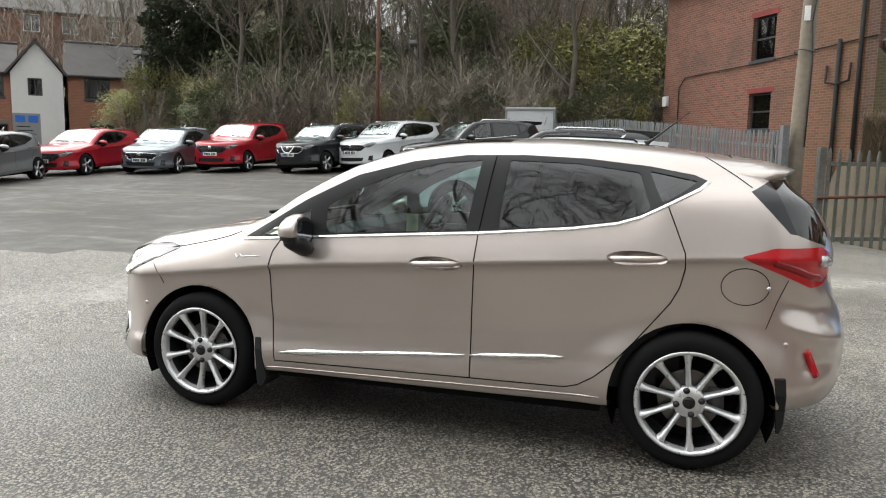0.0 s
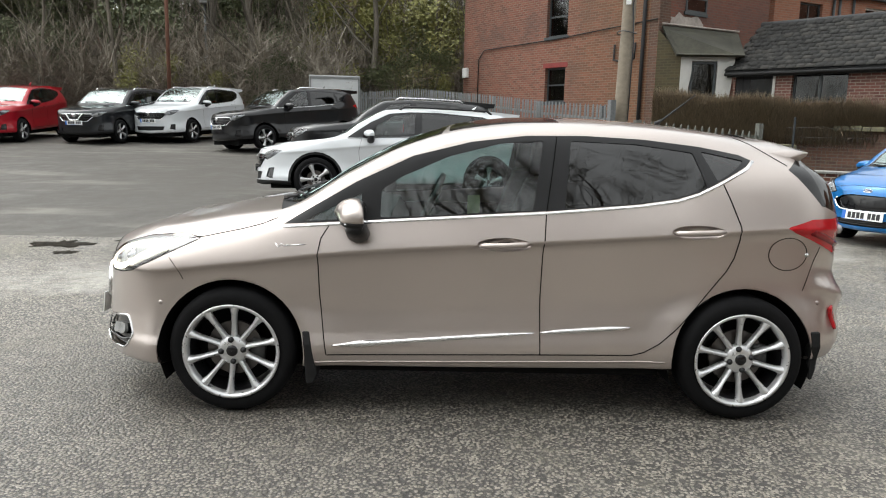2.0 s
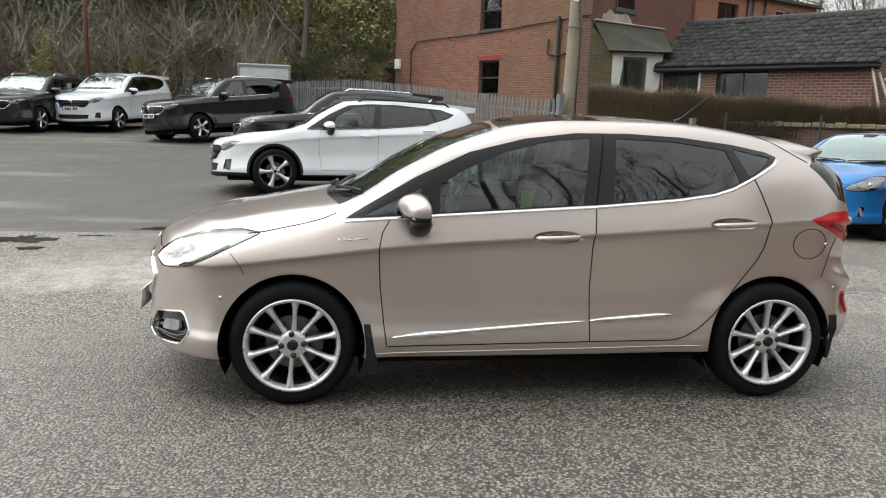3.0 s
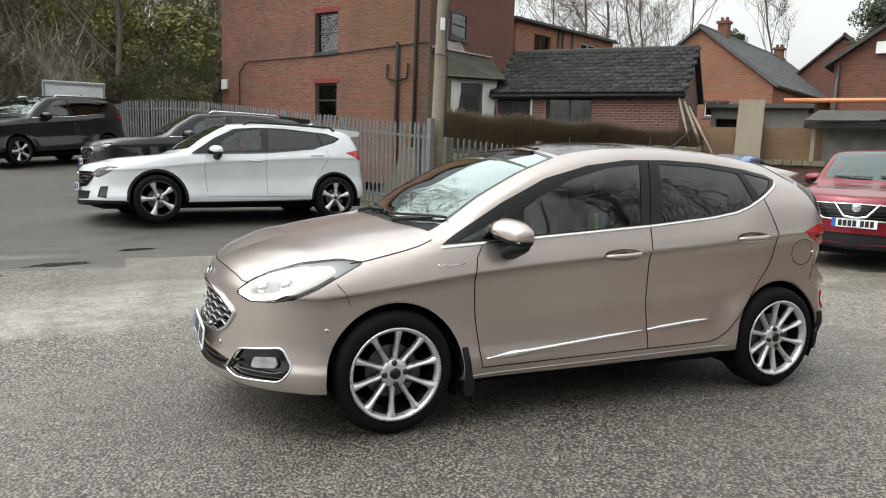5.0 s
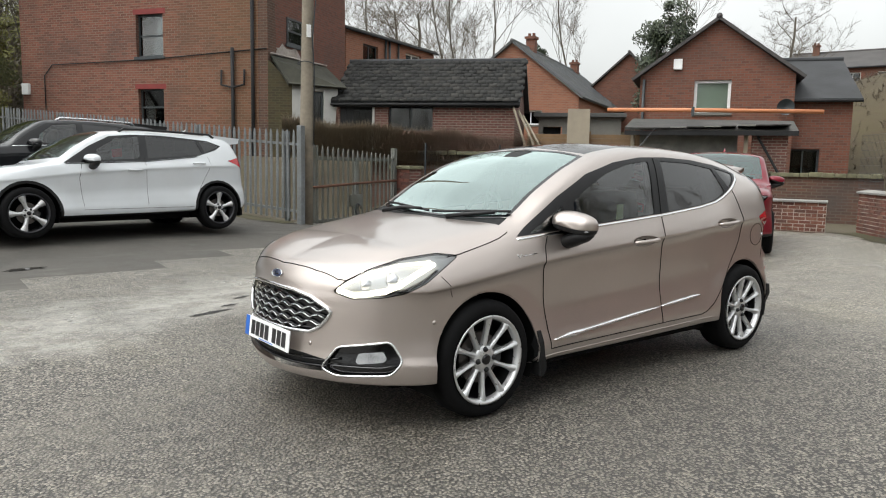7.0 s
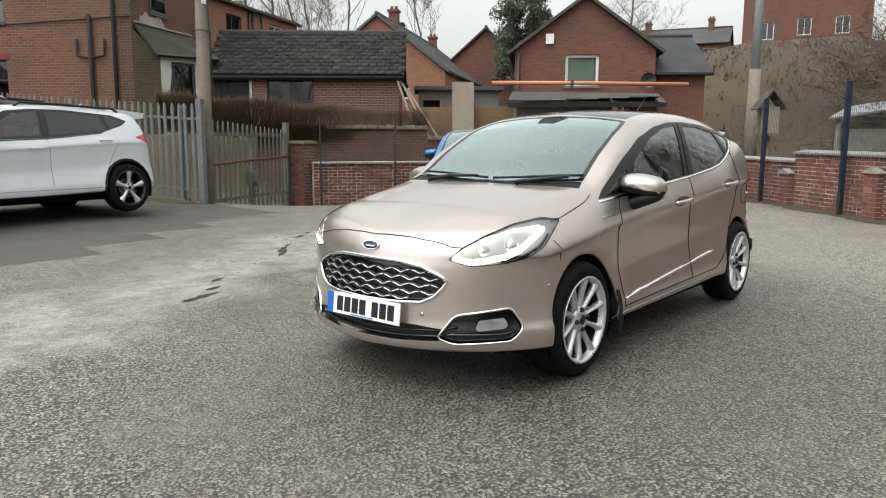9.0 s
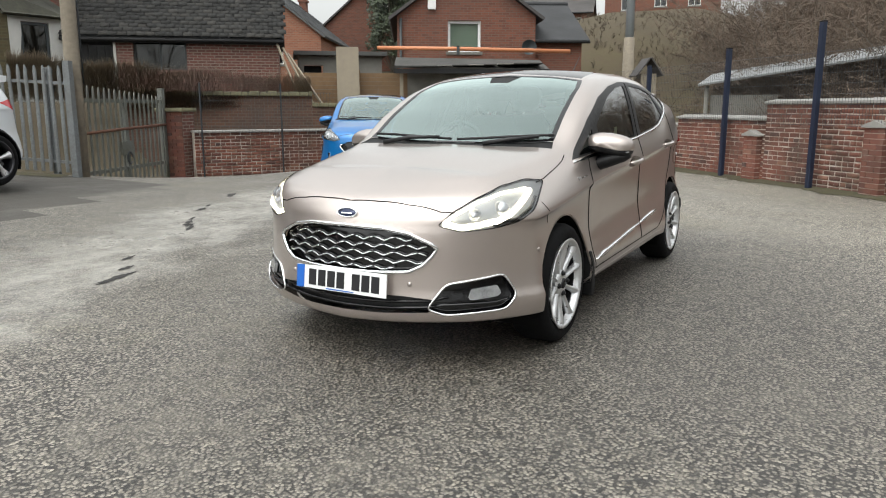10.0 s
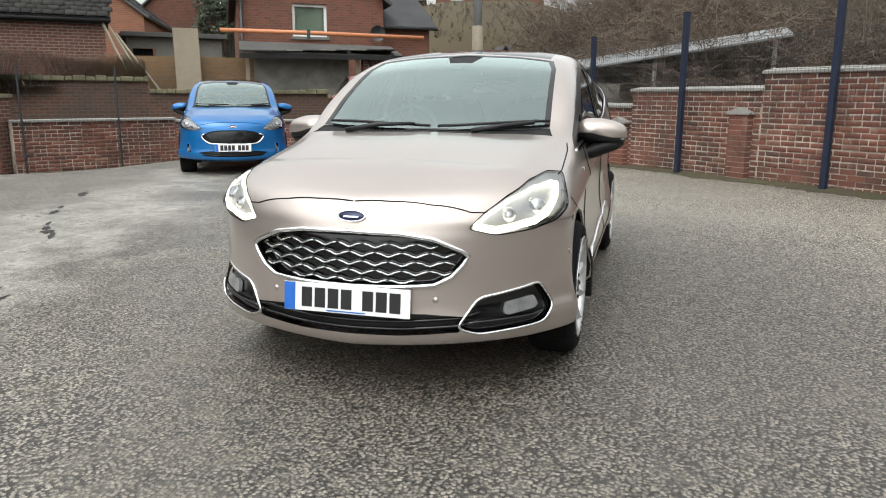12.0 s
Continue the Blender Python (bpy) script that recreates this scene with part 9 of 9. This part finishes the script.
BUSH = [leafy("leafy_bush", 201, 1.8, 3.0, "leaf_olive", "tall yellow-green bush with loose leaves", 9500, 0.042), leafy("ivy_bush", 202, 2.0, 3.4, "leaf_dark", "dark evergreen ivy bush on the bank", 8000, 0.050), leafy("dry_bush", 203, 1.7, 1.9, "leaf_dry", "dense dry brown bramble thicket", 2800, 0.07)]
def thicket(name, seed, wide, high, label, mats=("bark_pale", "twig_pale"), stems=60):
    """A tangle of arching bare stems with side twigs."""
    rnd = random.Random(seed)
    t = thing(name, label, "bush", pose(0, 0, -80))
    a, b = bmesh.new(), bmesh.new()
    for i in range(stems):
        an, rr = rnd.uniform(0, 6.283), wide * 0.55 * math.sqrt(rnd.random())
        p = Vector((rr * math.cos(an), rr * math.sin(an), -0.1))
        d = Vector((0.45 * math.cos(an) + rnd.gauss(0, 0.3), 0.45 * math.sin(an) + rnd.gauss(0, 0.3), 1.0)).normalized()
        pts = [p]
        n = high * rnd.uniform(0.6, 1.15)
        for k in range(5):
            d = (d + Vector((rnd.gauss(0, 0.16), rnd.gauss(0, 0.16), -0.10 * k * 0.6))).normalized()
            pts.append(pts[-1] + d * n / 5)
        tube(a, pts, [0.016, 0.014, 0.012, 0.009, 0.006, 0.003], 3, caps=False)
        for k in range(34):
            f = rnd.uniform(0.8, 5.0)
            j = min(4, int(f))
            q = pts[j].lerp(pts[j + 1], f - j)
            v = Vector((rnd.gauss(0, 1), rnd.gauss(0, 1), rnd.gauss(0.3, 0.8))).normalized() * rnd.uniform(0.15, 0.55) * high / 2.2
            ribbon(b, q, q + v, 0.006)
            for h in range(2):
                e = q + v * rnd.uniform(0.4, 0.9)
                ribbon(b, e, e + Vector((rnd.gauss(0, 0.12), rnd.gauss(0, 0.12), rnd.gauss(0.06, 0.1))) * high / 2.2, 0.0045)
    part("stem_tangle", a, mats[0], t, kind="stuff")
    part("twig_mass", b, mats[1], t, kind="stuff")
    return t


THICKET = [thicket("bramble_thicket", 301, 1.7, 2.2, "tangled bare bramble thicket on the slope", ("bark", "twig_brown")), thicket("bramble_thicket", 302, 2.0, 2.8, "tall tangle of bare brown stems", ("bark", "twig_brown"), 70)]
CONIFER = leafy("dark_conifer", 204, 1.7, 7.4, "leaf_conifer", "tall dark evergreen tree above the roofs", 15000, 0.095, "tree", 0.6, 80)
ROUND = bare_tree("bare_tree", 105, 10.0, 0.16, 0.72, ("bark_pale", "twig_pale"), "broad bare winter tree with a rounded crown of twigs")

rnd = random.Random(77)
# the wooded bank behind the far bays
k = 0
for row in range(3):
    for i in range(15):
        x, y = -32 + i * 2.55 + rnd.uniform(-1.1, 1.1), 26.5 + row * 4.6 + rnd.uniform(-1.4, 1.4)
        if x > 4.0 and y < 36 or (x < -21.5 and y < 33):
            continue
        stand(TREES[rnd.randrange(4)], x, y, rnd.uniform(0.85, 1.25), rnd.uniform(0, 360), 0.2)
for i in range(64):
    x, y = rnd.uniform(-22, 1.2), rnd.uniform(24.8, 34.0)
    if -6.5 < x < -1.8 and y < 30.0:
        y += 5.0
    stand((BUSH[1], THICKET[0], THICKET[1], THICKET[1], BUSH[1], BUSH[0])[rnd.randrange(6)], x, y, rnd.uniform(0.75, 1.25), rnd.uniform(0, 360), 0.25)
for x, y, s, b in ((-0.6, 27.8, 1.9, 0), (-2.4, 28.6, 2.0, 0), (0.5, 28.8, 1.9, 0), (-4.2, 29.6, 1.5, 0), (-14.0, 29.5, 1.6, 1), (-11.0, 30.5, 2.1, 1), (-19.0, 31.0, 2.2, 1), (0.2, 26.6, 0.9, 1), (-1.4, 26.6, 0.8, 1), (-22.6, 27.0, 1.5, 0), (-20.8, 27.4, 1.3, 0), (-24.2, 26.4, 1.2, 0), (-17.5, 30.5, 1.9, 1), (-15.5, 33.0, 1.7, 1), (-12.5, 31.0, 1.2, 0), (-9.0, 31.5, 1.8, 1), (-7.5, 30.5, 1.6, 1)):
    stand(BUSH[b], x, y, s, rnd.uniform(0, 360), 0.3)
# the depth of the wood: one tangle of far stems and twigs
def far_wood(seed, n, area, tall, fine=1.0):
    rnd = random.Random(seed)
    vs, fs = [], []

    def blade(p, q, w0, w1):
        s = Vector((rnd.gauss(0, 1), rnd.gauss(0, 0.4), 0)).normalized()
        k = len(vs)
        vs.extend((p - s * w0, p + s * w0, q + s * w1, q - s * w1))
        fs.append((k, k + 1, k + 2, k + 3))
    for i in range(n):
        x, y = rnd.uniform(area[0], area[1]), rnd.uniform(area[2], area[3])
        p = Vector((x, y, ground_z(x, y) - 0.2))
        h = rnd.uniform(*tall)
        d = Vector((rnd.gauss(0, 0.12), rnd.gauss(0, 0.12), 1)).normalized()
        w = rnd.uniform(0.02, 0.06) * fine
        for k in range(4):
            q = p + d * h / 4
            blade(p, q, w * (1 - k / 4.6), w * (1 - (k + 1) / 4.6))
            for j in range(14):
                e = p.lerp(q, rnd.random())
                v = Vector((rnd.gauss(0, 1), rnd.gauss(0, 0.6), rnd.gauss(0.5, 0.6))).normalized() * rnd.uniform(0.4, 1.7) * min(1.0, h / 3.0)
                blade(e, e + v, 0.016 * fine, 0.005 * fine)
            p = q
            d = (d + Vector((rnd.gauss(0, 0.16), rnd.gauss(0, 0.16), 0))).normalized()
    me = bpy.data.meshes.new("far_wood")
    me.from_pydata(vs, [], fs)
    return me


M["scrub_haze"] = leaf_skin("scrub_haze", (0.045, 0.033, 0.022), (0.125, 0.092, 0.058))
# far stems are paled; this colour carries the haze in front of them
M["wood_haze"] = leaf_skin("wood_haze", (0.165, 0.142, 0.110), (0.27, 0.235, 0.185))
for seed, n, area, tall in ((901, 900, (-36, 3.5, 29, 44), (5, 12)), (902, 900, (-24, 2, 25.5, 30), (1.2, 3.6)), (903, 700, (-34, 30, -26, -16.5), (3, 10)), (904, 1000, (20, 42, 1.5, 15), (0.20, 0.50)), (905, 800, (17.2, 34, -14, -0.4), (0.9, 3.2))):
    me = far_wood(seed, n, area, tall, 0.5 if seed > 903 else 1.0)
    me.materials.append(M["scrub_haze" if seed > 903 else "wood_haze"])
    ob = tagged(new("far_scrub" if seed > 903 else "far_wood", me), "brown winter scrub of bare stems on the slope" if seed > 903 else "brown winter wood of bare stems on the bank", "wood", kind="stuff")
# trees behind the houses
for x, y, s in ((27, 33, 1.0), (25, 35, 1.1), (29, 37, 1.15), (31, 36, 1.15), (24, 38, 1.1), (35, 31, 1.0), (38, 26, 0.95), (42, 20, 0.9), (20, 40, 1.1), (27, 40, 1.2)):
    stand(ROUND if rnd.random() < 0.7 else TREES[3], x, y, s, rnd.uniform(0, 360), 0.2)
for x, y in ((-22.8, 28.0), (-18.8, 31.5), (-21.6, 30.5)):
    stand(CONIFER, x, y, 1.15, rnd.uniform(0, 360), 0.2)
stand(CONIFER, 30.5, 20.5, 1.05, 20, 0.2)
stand(CONIFER, 27.5, 27.5, 0.8, 120, 0.2)
# scrub on the hill beyond the east wall
for i in range(56):
    x = rnd.uniform(17.5, 34)
    y = -5.9 + 0.225 * (x + 4.7) - rnd.uniform(0, 1) ** 1.5 * 13
    stand(THICKET[rnd.randrange(2)], x, y, rnd.uniform(1.1, 1.9), rnd.uniform(0, 360), 0.3)
for i in range(16):
    x, y = rnd.uniform(14.5, 31), rnd.uniform(-16, -2.2)
    stand(TREES[rnd.choice((0, 2, 3))], x, y, rnd.uniform(0.42, 0.72), rnd.uniform(0, 360), 0.4)
for i in range(26):
    x, y = rnd.uniform(16.5, 27), rnd.uniform(-12, -1.6)
    stand(THICKET[rnd.randrange(2)], x, y, rnd.uniform(1.0, 1.6), rnd.uniform(0, 360), 0.3)
for x, y in ((13.2, -3.2), (14.6, -1.4), (12.6, -6.0), (15.4, -1.5), (11.0, -7.5), (15.2, -2.6), (15.4, -4.6), (15.0, -6.5), (15.8, -2.2), (14.0, -4.4)):
    stand(THICKET[0], x, y, 0.85, rnd.uniform(0, 360), 0.2)
# the row of trees behind the camera, which the glass and paint mirror
for i in range(15):
    x = -26 + i * 3.3 + rnd.uniform(-1.0, 1.0)
    stand(TREES[rnd.randrange(4)], x, -18.6 + rnd.uniform(-1.6, 1.6), rnd.uniform(1.3, 1.55), rnd.uniform(0, 360), 0.2)
for i in range(12):
    stand(BUSH[rnd.choice((1, 2))], -28 + i * 5 + rnd.uniform(-1, 1), -18.5 + rnd.uniform(-1, 1), rnd.uniform(0.8, 1.2), rnd.uniform(0, 360), 0.2)
for x in range(5):
    stand(TREES[x % 3], -22.0 - rnd.uniform(0, 6), -14.0 + x * 5.6, rnd.uniform(0.7, 1.0), rnd.uniform(0, 360), 0.2)
# dry growth over the old wall by the shed
hb = bmesh.new()
rnd = random.Random(5)
hf = along((5.34, 14.92), (11.4, 11.0))
for i in range(52000):
    u = rnd.uniform(0, 7.1)
    z0 = 1.47 - 0.05 * u + rnd.random() * (0.86 + 0.05 * math.sin(u * 3.1))
    p = hf @ Vector((u, rnd.uniform(-0.14, 0.22), z0))
    d = Vector((rnd.gauss(0, 0.25), rnd.gauss(0, 0.25), rnd.choice((-1, 1)))).normalized()
    w = d.orthogonal().normalized() * 0.014
    e = p + d * rnd.uniform(0.08, 0.26)
    hb.faces.new([hb.verts.new(q) for q in (p - w, p + w, e)])
solid("dry_hedge", hb, "hedge_brown", "dense dry brown hedge over the old wall", "hedge", kind="stuff")
for t in TREES + BUSH + THICKET + [CONIFER, ROUND]:
    for c in (t, *t.children_recursive):
        bpy.data.objects.remove(c)
